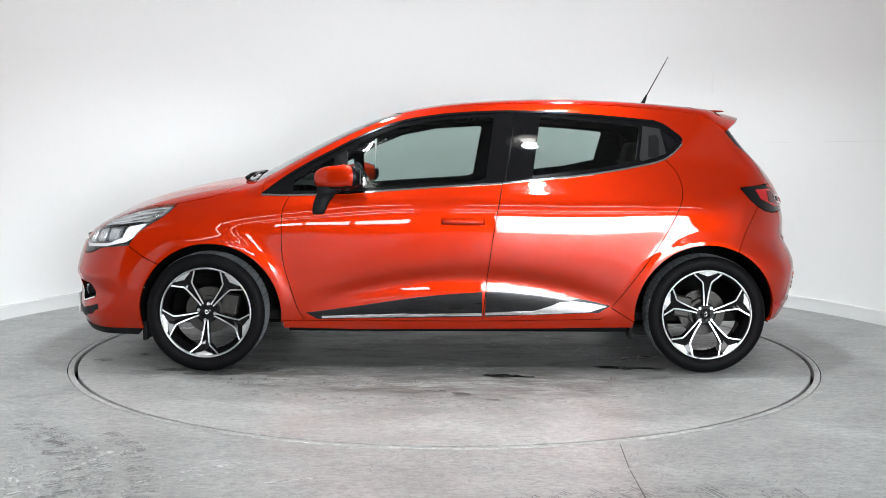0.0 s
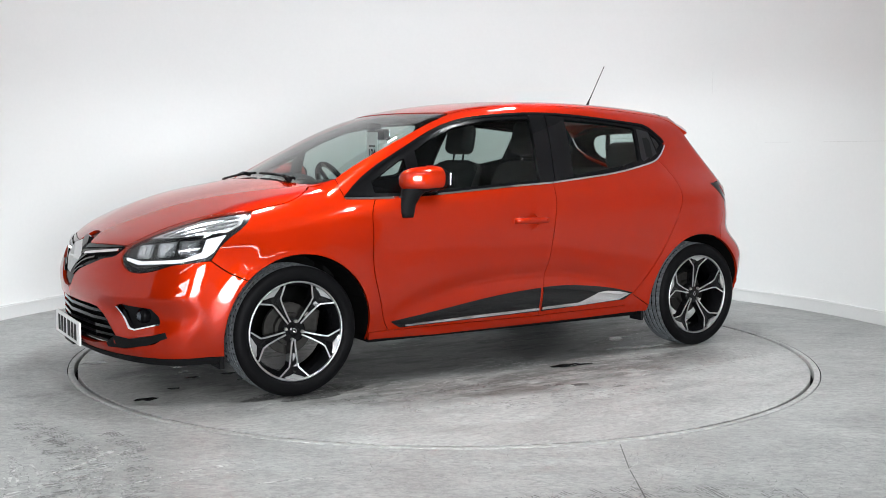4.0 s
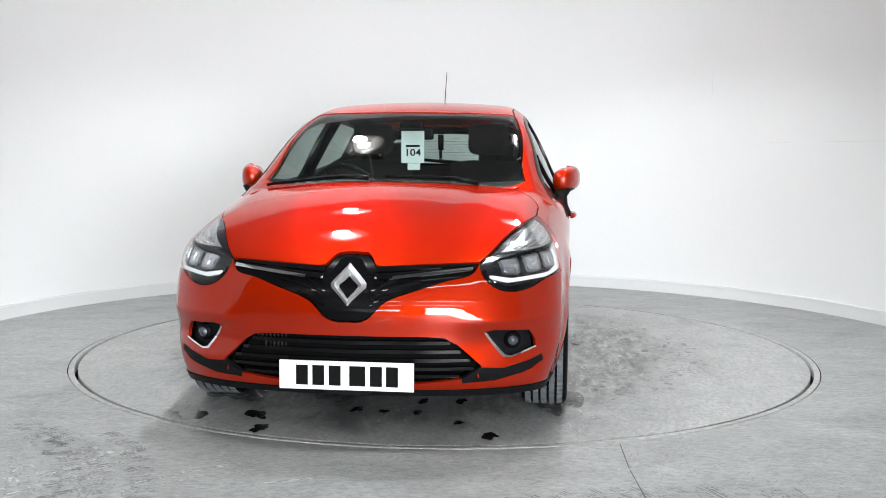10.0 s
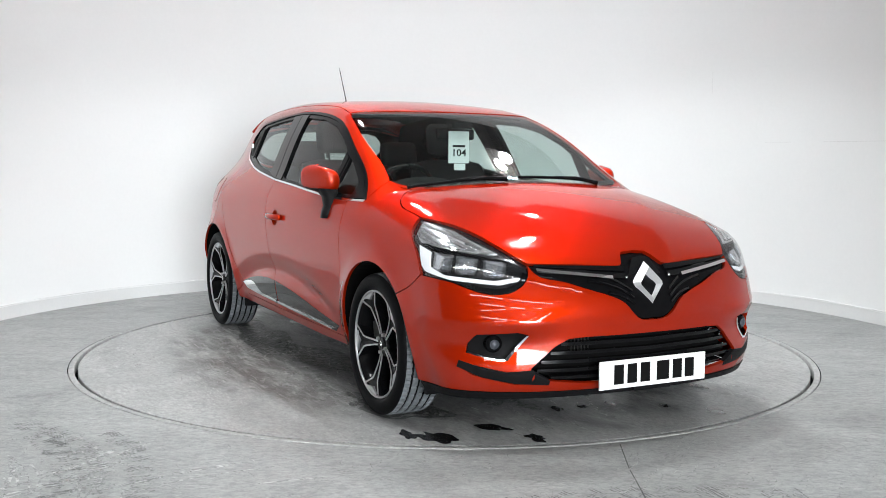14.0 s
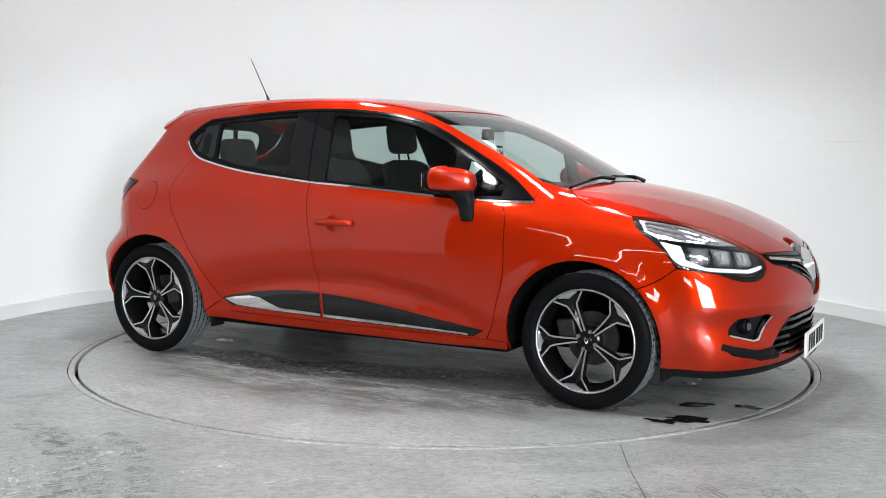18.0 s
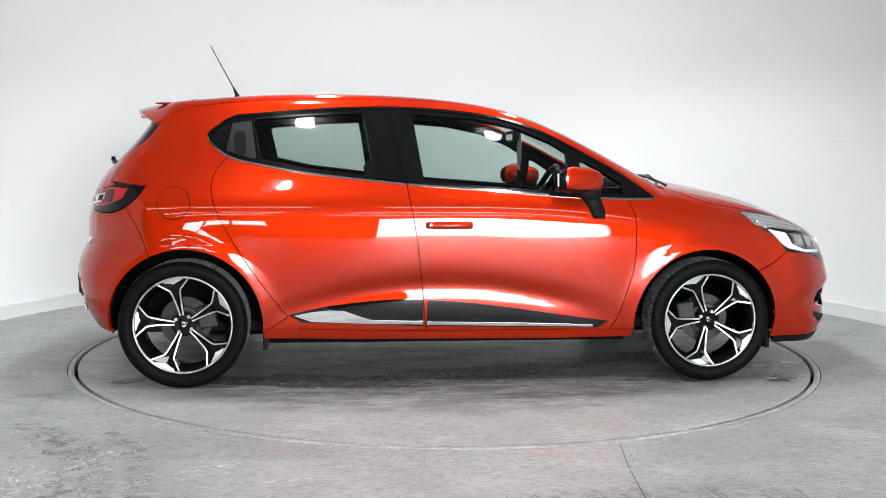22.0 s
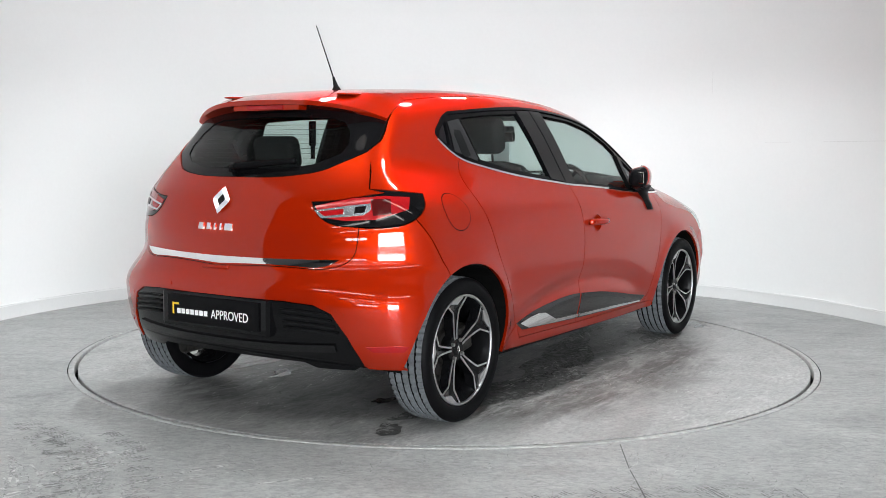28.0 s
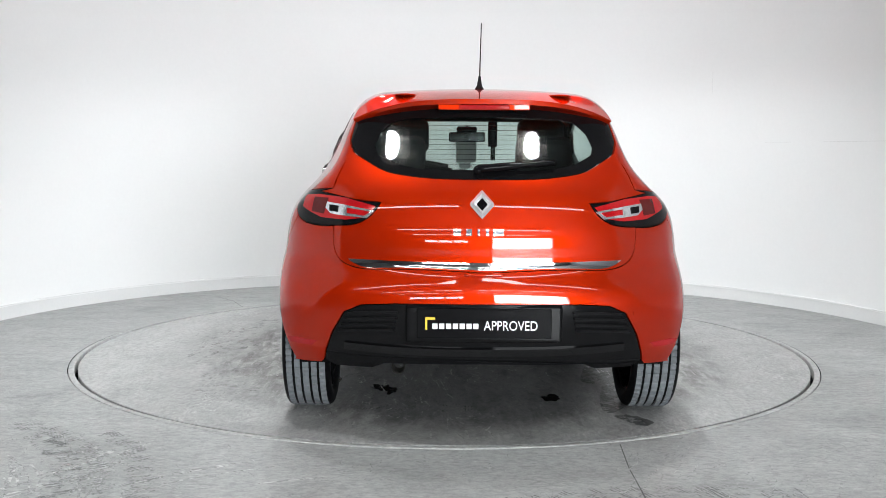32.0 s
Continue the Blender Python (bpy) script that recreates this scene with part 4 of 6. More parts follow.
# Window band: dark frames with panes set in.
dlo_loop = joined(dlo_top[::-1], dlo_rear[::-1], curve("side", [(-1.090, 1.108), (-0.976, 1.078), (-0.740, 1.036), (-0.444, 1.002), (-0.228, 0.981),
                  (0.05, 0.964), (0.324, 0.944), (0.6, 0.924), (0.860, 0.914), (1.012, 0.914)]))
pane_shapes = {
    "quarter_pane": [(0.852, 0.938), (0.850, 0.992), (0.668, 1.100), (0.645, 1.106), (0.640, 0.936)],
    "front_pane": [(0.576, 1.145), (0.500, 1.192), (0.320, 1.268), (0.100, 1.311), (-0.170, 1.328), (-0.200, 1.316), (-0.150, 1.010), (-0.10, 0.992), (0.300, 0.965), (0.540, 0.947), (0.576, 0.950)],
    "rear_pane": [(-0.440, 1.330), (-0.700, 1.316), (-0.955, 1.294), (-0.968, 1.280), (-0.935, 1.105), (-0.740, 1.062), (-0.400, 1.022), (-0.380, 1.030)],
    "rear_quarter_pane": [(-1.085, 1.275), (-1.150, 1.232), (-1.170, 1.200), (-1.130, 1.168), (-1.115, 1.168)],
}
pane_loops = {k: joined(curve("side", v + v[:1], smooth=False, step=0.03)) for k, v in pane_shapes.items()}
frame_side = sheet("side", dlo_loop, holes=list(pane_loops.values()), gap=0.003, raise_by=-0.004, depth=0.022)
pair("window_frame", frame_side, TRIM, car, "satin black window surround")
for k, loop in pane_loops.items():
    pair(k, sheet("side", loop, gap=-0.004, raise_by=-0.012, depth=0.0, res=0.05), WINDOW if k != "rear_quarter_pane" else GLOSS_PANE, car, "clear side window pane" if k != "rear_quarter_pane" else "dark glossy corner pane")

# Nose: bumper with its openings.
def half_loop(pts):
    return joined(curve("ahead", pts + pts[:1], smooth=False, step=0.015))


grille_low = curve("ahead", [(0.0, 0.487), (0.062, 0.490), (0.085, 0.503), (0.135, 0.556), (0.180, 0.580), (0.298, 0.618), (0.400, 0.648), (0.470, 0.668), (0.495, 0.706)])
low_grille = joined(both(curve("ahead", [(0.0, 0.432), (0.300, 0.430), (0.372, 0.424), (0.420, 0.396), (0.505, 0.318), (0.515, 0.300), (0.440, 0.262), (0.300, 0.246), (0.0, 0.240)], smooth=False, step=0.015))[:-1])
fog_pts = [(0.520, 0.442), (0.560, 0.452), (0.690, 0.440), (0.712, 0.400), (0.715, 0.372), (0.610, 0.340), (0.588, 0.350)]
fog_loop = half_loop(fog_pts)
trim_pts = [(0.530, 0.288), (0.600, 0.300), (0.715, 0.326), (0.722, 0.300), (0.700, 0.282), (0.560, 0.248), (0.500, 0.246)]
trim_loop = half_loop(trim_pts)
bumper_top = joined(grille_low, lamp_low, bumper_seam_f, arch_f_low[::-1])
bumper_low = curve("nose", [(0.0, 0.216), (0.3, 0.216), (0.75, 0.214), (1.05, 0.214)])
bumper_low = bumper_low[[p[0] > 1.632 for p in bumper_low]]
front_bumper = sheet("nose", joined(both(bumper_top), bumper_low[::-1], mirror(bumper_low)),
                     holes=[low_grille, fog_loop, mirror(fog_loop), trim_loop, mirror(trim_loop)], res=0.026, gap=0.0025)
BUMPER = panel("front_bumper", front_bumper, PAINT, car)

# Black lip along the bottom.
lip_low = curve("nose", [(0.0, 0.196), (0.3, 0.194), (0.75, 0.186), (1.05, 0.184)])
lip_low = lip_low[[p[0] > 1.64 for p in lip_low]]
panel("chin_spoiler", sheet("nose", joined(both(bumper_low), lip_low[::-1], mirror(lip_low)), gap=0.0, raise_by=0.004, depth=0.05), PLASTIC, car, "black plastic chin lip")

# Upper grille and its backing.
grille_loop = joined(both(grille_top), grille_low[::-1], mirror(grille_low))
GRILLE = panel("grille", sheet("ahead", grille_loop, gap=0.002, raise_by=-0.012, depth=0.02, res=0.025), TRIM, car, "black upper grille")

# Tail: gate, rear screen, bumper.
glass_low = curve("astern", [(0.0, 1.026), (0.24, 1.030), (0.33, 1.040), (0.42, 1.062), (0.473, 1.091), (0.526, 1.122), (0.558, 1.146)])
glass_side = lift("side", [(-1.560, 1.146), (-1.512, 1.178), (-1.472, 1.220), (-1.436, 1.265)])
gate_side = curve("side", [(-1.560, 1.146), (-1.608, 1.072), (-1.650, 1.005), (-1.660, 0.985)])
glass_low[-1] = gate_side[0]
tail_in_top = curve("astern", [(0.690, 0.975), (0.600, 0.958), (0.500, 0.940), (0.415, 0.934)])
tail_in_top[0] = gate_side[-1]
tail_in_low = curve("astern", [(0.415, 0.934), (0.440, 0.895), (0.490, 0.855), (0.560, 0.838), (0.610, 0.836)])
gate_low = curve("astern", [(0.610, 0.836), (0.605, 0.745), (0.590, 0.710), (0.555, 0.686), (0.40, 0.672), (0.0, 0.664)])
tailgate = sheet("tail", joined(both(joined(glass_low, gate_side, tail_in_top, tail_in_low, gate_low))[:-1]), res=0.026, gap=0.001)
GATE = panel("tailgate", tailgate, PAINT, car)
glass_top = curve("astern", [(0.0, 1.335), (0.25, 1.332), (0.42, 1.318)])
rear_loop = joined(both(joined(glass_low, glass_side)), glass_top[::-1], mirror(glass_top))
# Rear screen: dark band round the edge, pane inside.
pane_half = [(0.0, 1.062), (0.25, 1.066), (0.36, 1.085), (0.44, 1.125), (0.452, 1.16), (0.43, 1.215), (0.385, 1.258), (0.32, 1.275), (0.0, 1.284)]
rear_pane_loop = joined(both(curve("astern", pane_half, smooth=False, step=0.02))[:-1])
panel("rear_screen_border", sheet("tail", rear_loop, holes=[rear_pane_loop], gap=0.003, raise_by=-0.003, depth=0.004), GLOSS_BLACK, car, "gloss black border of the rear screen")
panel("rear_screen", sheet("tail", rear_pane_loop, gap=-0.003, raise_by=-0.007, depth=0.0, res=0.04), WINDOW, car, "heated rear screen")

insert_half = [(0.0, 0.543), (0.36, 0.541), (0.490, 0.532), (0.560, 0.500), (0.612, 0.410), (0.640, 0.330), (0.648, 0.288)]
insert_edge = curve("astern", insert_half, smooth=False, step=0.015)
gate_low_out = joined(gate_low[::-1])
lamp_under = joined(lift("astern", [(0.610, 0.836)]), curve("astern", [(0.610, 0.836), (0.70, 0.836), (0.745, 0.845)]), tail_low2[::-1][-3:])
rear_low = curve("tail", [(0.72, 0.278), (0.85, 0.272), (1.0, 0.268), (1.2, 0.266)])
rear_low = rear_low[[p[0] < -1.62 and abs(p[1]) > 0.65 for p in rear_low]]
half_outer = joined(gate_low_out, lamp_under, bumper_seam_r, arch_r_low)
rear_bumper = sheet("tail", joined(both(half_outer), rear_low[::-1], insert_edge[::-1], mirror(insert_edge), mirror(rear_low)), res=0.026, gap=0.0025)
panel("rear_bumper", rear_bumper, PAINT, car)
ins_low = curve("astern", [(0.648, 0.288), (0.60, 0.262), (0.45, 0.262), (0.40, 0.285), (0.0, 0.290)], smooth=False)
panel("diffuser", sheet("tail", joined(both(joined(insert_edge))[:], ins_low, mirror(ins_low)[::-1]), gap=0.002, raise_by=-0.006, depth=0.05), GLOSS_BLACK, car, "gloss black rear diffuser")


# ---- wheels ----
def wheel_parts(parent):
    """A five-petal alloy wheel, outer face towards +y, middle at the origin."""
    W2 = 0.102
    # Tyre: side walls and tread with four grooves.
    half = [(0.230, 0.080), (0.2365, 0.088), (0.242, 0.096), (0.256, 0.101), (0.274, 0.102), (0.288, 0.0985), (0.298, 0.092), (0.304, 0.082)]
    v, f = lathe([(r, y) for r, y in half] , 96, "y")
    obj("outer_sidewall", v, f, RUBBER, parent, smooth=True)
    v, f = lathe([(r, -y) for r, y in half][::-1], 96, "y")
    obj("inner_sidewall", v, f, RUBBER, parent, smooth=True)
    tread = [(0.304, 0.082)]
    cuts = (0.052, 0.018, -0.018, -0.052)
    for c in cuts:
        tread += [(0.3075, c + 0.0055), (0.299, c + 0.0045), (0.299, c - 0.0045), (0.3075, c - 0.0055)]
        v, f = lathe([(0.3035, c - 0.0058), (0.3035, c + 0.0058)], 96, "y")
        obj("tread_groove", v, f, RUBBER, parent, smooth=True)
    tread += [(0.304, -0.082)]
    n, k = 264, len(tread)
    vs, fs = [], []
    for i in range(n):
        a = 2 * math.pi * i / n
        for j, (r, y) in enumerate(tread):
            cut = 0.008 if (j in (0, 1, k - 2, k - 1) and i % 4 == 0) else 0.005 if (j not in (0, 1, k - 2, k - 1) and i % 6 == 0) else 0.0
            skew = 0.012 * y / 0.08
            vs.append(((r - cut) * math.cos(a + skew), y, (r - cut) * math.sin(a + skew)))
    for i in range(n):
        for j in range(k - 1):
            fs.append((i * k + j, i * k + j + 1, ((i + 1) % n) * k + j + 1, ((i + 1) % n) * k + j))
    obj("tread", vs, fs, TREAD, parent, "dusty grey tyre tread with grooves")
    # Barrel and lip.
    v, f = lathe([(0.226, -0.085), (0.205, -0.07), (0.200, 0.03), (0.212, 0.066), (0.223, 0.084)], 80, "y")
    obj("barrel", v, f, TRIM, parent, smooth=True)
    v, f = lathe([(0.224, 0.080), (0.2265, 0.0905), (0.230, 0.0922), (0.2345, 0.0905), (0.234, 0.080)], 96, "y", closed=True)
    obj("rim_lip", v, f, SATIN, parent, "bright machined rim lip", smooth=True)

    def depth_at(r):
        return 0.056 + 0.029 * min(1, max(0, (r - 0.05) / 0.17)) ** 1.5

    def polar(r, deg):
        a = radians(deg)
        return r * math.cos(a), r * math.sin(a)

    def side_line(sgn, axis):
        """One edge of a petal opening, from the hub outwards; axis: the petal's middle."""
        out = []
        for r, off in ((0.050, 23.0), (0.075, 26.0), (0.110, 27.2), (0.150, 27.5), (0.170, 26.8), (0.222, 16.5)):
            out.append(polar(r, axis + sgn * off))
        return out

    for s in range(5):
        axis = 90 + 72 * s
        left, right = side_line(1, axis - 36), side_line(-1, axis + 36)     # spoke between two petals
        # Dark spoke.
        bm = bmesh.new()
        rows = []
        for (x0, z0), (x1, z1) in zip(left, right):
            r = math.hypot(x0, z0)
            y = depth_at(r)
            rows.append([bm.verts.new((x0, y, z0)), bm.verts.new(((x0 + x1) / 2, y - 0.010, (z0 + z1) / 2)), bm.verts.new((x1, y, z1)),
                         bm.verts.new((x1 * 0.98, y - 0.045, z1 * 0.98)), bm.verts.new((x0 * 0.98, y - 0.045, z0 * 0.98))])
        for a, b in zip(rows, rows[1:]):
            for k in range(5):
                bm.faces.new((a[k], b[k], b[(k + 1) % 5], a[(k + 1) % 5]))
        bmesh.ops.recalc_face_normals(bm, faces=bm.faces[:])
        part("spoke", bm, GLOSS_BLACK, parent, smooth=False)
        # Bright machined edges of the petal on this side.
        for sgn in (1, -1):
            pts = side_line(sgn, axis + 36)
            pts = [polar(0.044, axis + 36 + sgn * 22)] + pts
            bm = bmesh.new()
            rows = []
            for i, (x, z) in enumerate(pts):
                x2, z2 = pts[min(i + 1, len(pts) - 1)]
                x1, z1 = pts[max(i - 1, 0)]
                d = Vector((x2 - x1, z2 - z1)).normalized()
                nx, nz = -d.y * sgn, d.x * sgn
                w = 0.0072
                y = depth_at(math.hypot(x, z)) + 0.0025
                rows.append([bm.verts.new((x, y, z)), bm.verts.new((x + nx * w, y, z + nz * w)),
                             bm.verts.new((x + nx * w, y - 0.003, z + nz * w)), bm.verts.new((x, y - 0.004, z))])
            for a, b in zip(rows, rows[1:]):
                for k in range(4):
                    bm.faces.new((a[k], b[k], b[(k + 1) % 4], a[(k + 1) % 4]))
            bmesh.ops.recalc_face_normals(bm, faces=bm.faces[:])
            part("spoke_edge", bm, SATIN, parent, smooth=False)
        # Bright cap where the spoke meets the rim.
        bm = bmesh.new()
        out_ = [bm.verts.new((*[polar(0.224, axis + d)[0]], depth_at(0.224) + 0.003, polar(0.224, axis + d)[1])) for d in range(-12, 13, 2)]
        inn = [bm.verts.new((polar(0.219 - 0.019 * (1 - abs(d) / 12), axis + d)[0], depth_at(0.21) + 0.003, polar(0.219 - 0.019 * (1 - abs(d) / 12), axis + d)[1])) for d in range(-12, 13, 2)]
        for i in range(len(out_) - 1):
            bm.faces.new((inn[i], out_[i], out_[i + 1], inn[i + 1]))
        geo = bmesh.ops.extrude_face_region(bm, geom=bm.faces[:])
        bmesh.ops.translate(bm, verts=[g for g in geo["geom"] if isinstance(g, bmesh.types.BMVert)], vec=(0, -0.012, 0))
        bmesh.ops.recalc_face_normals(bm, faces=bm.faces[:])
        part("spoke_cap", bm, SATIN, parent, smooth=False)
    # Hub, cap, bolts.
    v, f = lathe([(0.0, 0.056), (0.050, 0.056), (0.058, 0.050), (0.060, 0.0)][::-1], 40, "y")
    obj("hub", v, f, GLOSS_BLACK, parent, smooth=False)
    v, f = lathe([(0.0, 0.063), (0.022, 0.062), (0.027, 0.058), (0.028, 0.052)][::-1], 32, "y")
    obj("hub_cap", v, f, GLOSS_BLACK, parent, "small dark hub cap with bright diamond badge", smooth=True)
    bm = bmesh.new()
    for (x0, z0), (x1, z1) in zip(((0, .014), (.009, 0), (0, -.014), (-.009, 0)), ((.009, 0), (0, -.014), (-.009, 0), (0, .014))):
        tube_bm([(x0, 0.064, z0), (x1, 0.064, z1)], 0.0028, 6, bm)
    part("cap_badge", bm, CHROME, parent)
    for s in range(4):
        x, z = polar(0.043, 45 + 90 * s)
        bm = bmesh.new()
        bmesh.ops.create_cone(bm, cap_ends=True, segments=6, radius1=0.0095, radius2=0.008, depth=0.014,
                              matrix=Matrix.Translation((x, 0.060, z)) @ Matrix.Rotation(-math.pi / 2, 4, "X"))
        part("wheel_bolt", bm, STEEL, parent, smooth=False)
    # Brake.
    v, f = lathe([(0.02, -0.012), (0.122, -0.012), (0.122, -0.034), (0.02, -0.034)][::-1], 48, "y", closed=True)
    obj("brake_disc", v, f, CAST, parent, smooth=False)
    v, f = lathe([(0.02, 0.012), (0.075, 0.010), (0.078, -0.012)][::-1], 40, "y")
    obj("brake_bell", v, f, CAST, parent, smooth=False)


master = new("wheel")
master.parent = car
wheel_parts(master)
WHEEL_Y = 0.744
spots = [(1.2945, 1, 33), (1.2945, -1, 23), (-1.2945, 1, 0), (-1.2945, -1, 12)]
wheels = []
for i, (x, s, spin) in enumerate(spots):
    m = Matrix.Translation((x, s * WHEEL_Y, 0.3075)) @ Matrix.Rotation(0 if s > 0 else math.pi, 4, "Z") @ Matrix.Rotation(radians(spin), 4, "Y")
    if i == 0:
        master.matrix_basis = m
        wheels.append(master)
    else:
        wheels.append(copy_thing(master, m))
for w_, (x, s, _) in zip(wheels, spots):
    bm = box_bm(-0.055, 0.055, -0.05, 0.02, -0.045, 0.045, 0.01)
    part("brake_caliper", bm, CAST, car, m=Matrix.Translation((x + 0.105 * (-1 if x > 0 else 1), s * (WHEEL_Y - 0.012), 0.3075 + 0.03)) @ Matrix.Rotation(radians(80), 4, "Y"), smooth=False)


# Wheel-arch liners and underside.
def arch_liner(cx, cz, sgn):
    prof, vs, fs = 26, [], []
    for i in range(prof + 1):
        a = radians(-8 + 196 * i / prof)
        x, z = cx + (ARCH_RAD - 0.003) * math.cos(a), cz + (ARCH_RAD - 0.003) * math.sin(a)
        for y in (lift("side", [(x, z)])[0][1] - 0.011, 0.50):
            vs.append((x, sgn * y, z))
    for i in range(prof):
        fs.append((2 * i, 2 * i + 1, 2 * i + 3, 2 * i + 2))
    k = len(vs)
    vs += [(x, sgn * 0.50, z) for x, _, z in vs[1::2]]
    fs.append(list(range(k, len(vs))))
    return obj("wheel_arch_liner", vs, fs, DARK, car)


for cx, cz in (ARCH_F, ARCH_R):
    for sgn in (1, -1):
        arch_liner(cx, cz, sgn)
part("floor_pan", box_bm(-1.30, 1.90, -0.48, 0.48, 0.20, 0.25, 0.01), DARK, car, "dark underbody")
part("floor_pan_middle", box_bm(-0.90, 0.88, -0.745, 0.745, 0.20, 0.25, 0.01), DARK, car)


# ---- fittings on the skin ----
def loop3(pts, step=0.012):
    """Closed line through places given in space, cut short."""
    P = np.array(list(pts) + [pts[0]], float)
    out = []
    for a, b in zip(P, P[1:]):
        n = max(1, int(np.linalg.norm(b - a) / step))
        out += [a + (b - a) * i / n for i in range(n)]
    return np.array(out)


def band(kind, pts, width, raise_by=0.004, depth=0.006, smooth=True, line=None):
    """A strip of even width along a line of a sheet."""
    p = lay(kind, curve(kind, pts, 0.02, smooth) if line is None else line)
    d = np.gradient(p, axis=0)
    n = np.stack([-d[:, 1], d[:, 0]], 1) / np.linalg.norm(d, axis=1, keepdims=True)
    q = np.concatenate([p + n * width / 2, (p - n * width / 2)[::-1]])
    return sheet(kind, lift(kind, q), gap=0.0, raise_by=raise_by, depth=depth, res=0.2)


def on(kind, pts):
    return lift(kind, pts)


# Headlamps.
lamp_loop = joined(lamp_top, lamp_low, lift("side", [(1.690, 0.652)]), lamp_back)
signal = loop3([(1.490, 0.708, 0.857), (1.703, 0.688, 0.828), (1.905, 0.590, 0.750), (1.813, 0.701, 0.756), (1.605, 0.783, 0.777), (1.535, 0.768, 0.808)])
guide = loop3([(1.612, 0.790, 0.765), (1.700, 0.783, 0.747), (1.728, 0.800, 0.690), (1.800, 0.765, 0.660), (1.950, 0.625, 0.646), (1.985, 0.540, 0.660),
               (1.992, 0.525, 0.650), (1.961, 0.610, 0.631), (1.830, 0.755, 0.643), (1.712, 0.815, 0.668), (1.680, 0.820, 0.690)])
brow = loop3([(1.62, 0.770, 0.777), (1.80, 0.700, 0.752), (1.94, 0.560, 0.722), (1.95, 0.555, 0.712), (1.80, 0.715, 0.742), (1.64, 0.785, 0.763)])
lamp_back_sheet = sheet("nose", lamp_loop, gap=0.001, raise_by=-0.016, depth=0.03, res=0.03)
lens_sheet = sheet("nose", lamp_loop, gap=0.001, raise_by=0.0, depth=0.003, res=0.028)
signal_sheet = sheet("nose", signal, gap=0.0, raise_by=-0.011, depth=0.008, res=0.02)
guide_sheet = sheet("nose", guide, gap=0.0, raise_by=-0.007, depth=0.010, res=0.02)
brow_sheet = sheet("nose", brow, gap=0.0, raise_by=-0.009, depth=0.008, res=0.02)
for flip in (False, True):
    lamp = panel("headlamp", lamp_back_sheet, LAMP_BOWL, car, "headlamp with three lenses and a white hooked light guide", flip)
    panel("signal_reflector", signal_sheet, GREY_LENS, lamp, "silver indicator reflector", flip)
    for f_ in (0.22, 0.5, 0.78):
        line = [tuple(np.array(u_) * (1 - f_) + np.array(v_) * f_) for u_, v_ in (((1.510, 0.706, 0.854), (1.560, 0.772, 0.800)), ((1.703, 0.688, 0.828), (1.640, 0.775, 0.776)), ((1.870, 0.612, 0.764), (1.800, 0.705, 0.760)))]
        panel("reflector_rib", band("nose", lay("nose", np.array(line)), 0.004, -0.006, 0.006), CHROME, lamp, "", flip)
    panel("light_guide", guide_sheet, DRL, lamp, "white hooked light guide", flip)
    panel("brow", brow_sheet, GLOSS_BLACK, lamp, "", flip)
    for cx_, cy_, cz_ in ((1.770, 0.757, 0.706), (1.852, 0.697, 0.699), (1.928, 0.615, 0.692)):
        u0 = math.atan2(cy_, cx_ - FC)
        cell = [(u0 - 0.046, cz_ + 0.034), (u0 + 0.046, cz_ + 0.040), (u0 + 0.042, cz_ - 0.024), (u0 + 0.026, cz_ - 0.033), (u0 - 0.030, cz_ - 0.033), (u0 - 0.044, cz_ - 0.022)]
        P = lift("nose", cell)
        panel("lamp_cell", sheet("nose", loop3(P), gap=0.0, raise_by=-0.010, depth=0.010, res=0.02), LAMP_CELL, lamp, "", flip)
        inner = lift("nose", [(u0 + (u - u0) * 0.72, cz_ + (z - cz_) * 0.74) for u, z in cell])
        panel("lamp_lens", sheet("nose", loop3(inner), gap=0.0, raise_by=-0.008, depth=0.010, res=0.012, bulge=0.003), CRYSTAL, lamp, "", flip)
        slit = lift("nose", [(u0 - 0.010, cz_ + 0.016), (u0 + 0.006, cz_ + 0.017), (u0 + 0.008, cz_ - 0.014), (u0 - 0.006, cz_ - 0.015)])
        panel("lamp_chip", sheet("nose", loop3(slit), gap=0.0, raise_by=-0.0035, depth=0.004, res=0.02), GREY_LENS, lamp, "", flip)
    for k, dz in enumerate((0.0, 0.011, 0.022)):
        line = [(0.525 + 0.012 * k, 0.650 - dz), (0.570, 0.620 - dz * 0.7), (0.640, 0.618 - dz * 0.7), (0.72, 0.640 - dz * 0.7)]
        panel("lamp_rib", band("ahead", line, 0.004, -0.012, 0.006), PLASTIC, lamp, "", flip)
    panel("lamp_foot", band("ahead", [(0.512, 0.676), (0.522, 0.656), (0.545, 0.634), (0.593, 0.611), (0.648, 0.608), (0.700, 0.625)], 0.018, -0.006, 0.006), TRIM, lamp, "", flip)
    lens = panel("headlamp_lens", lens_sheet, CLEAR, lamp, "clear headlamp cover", flip)

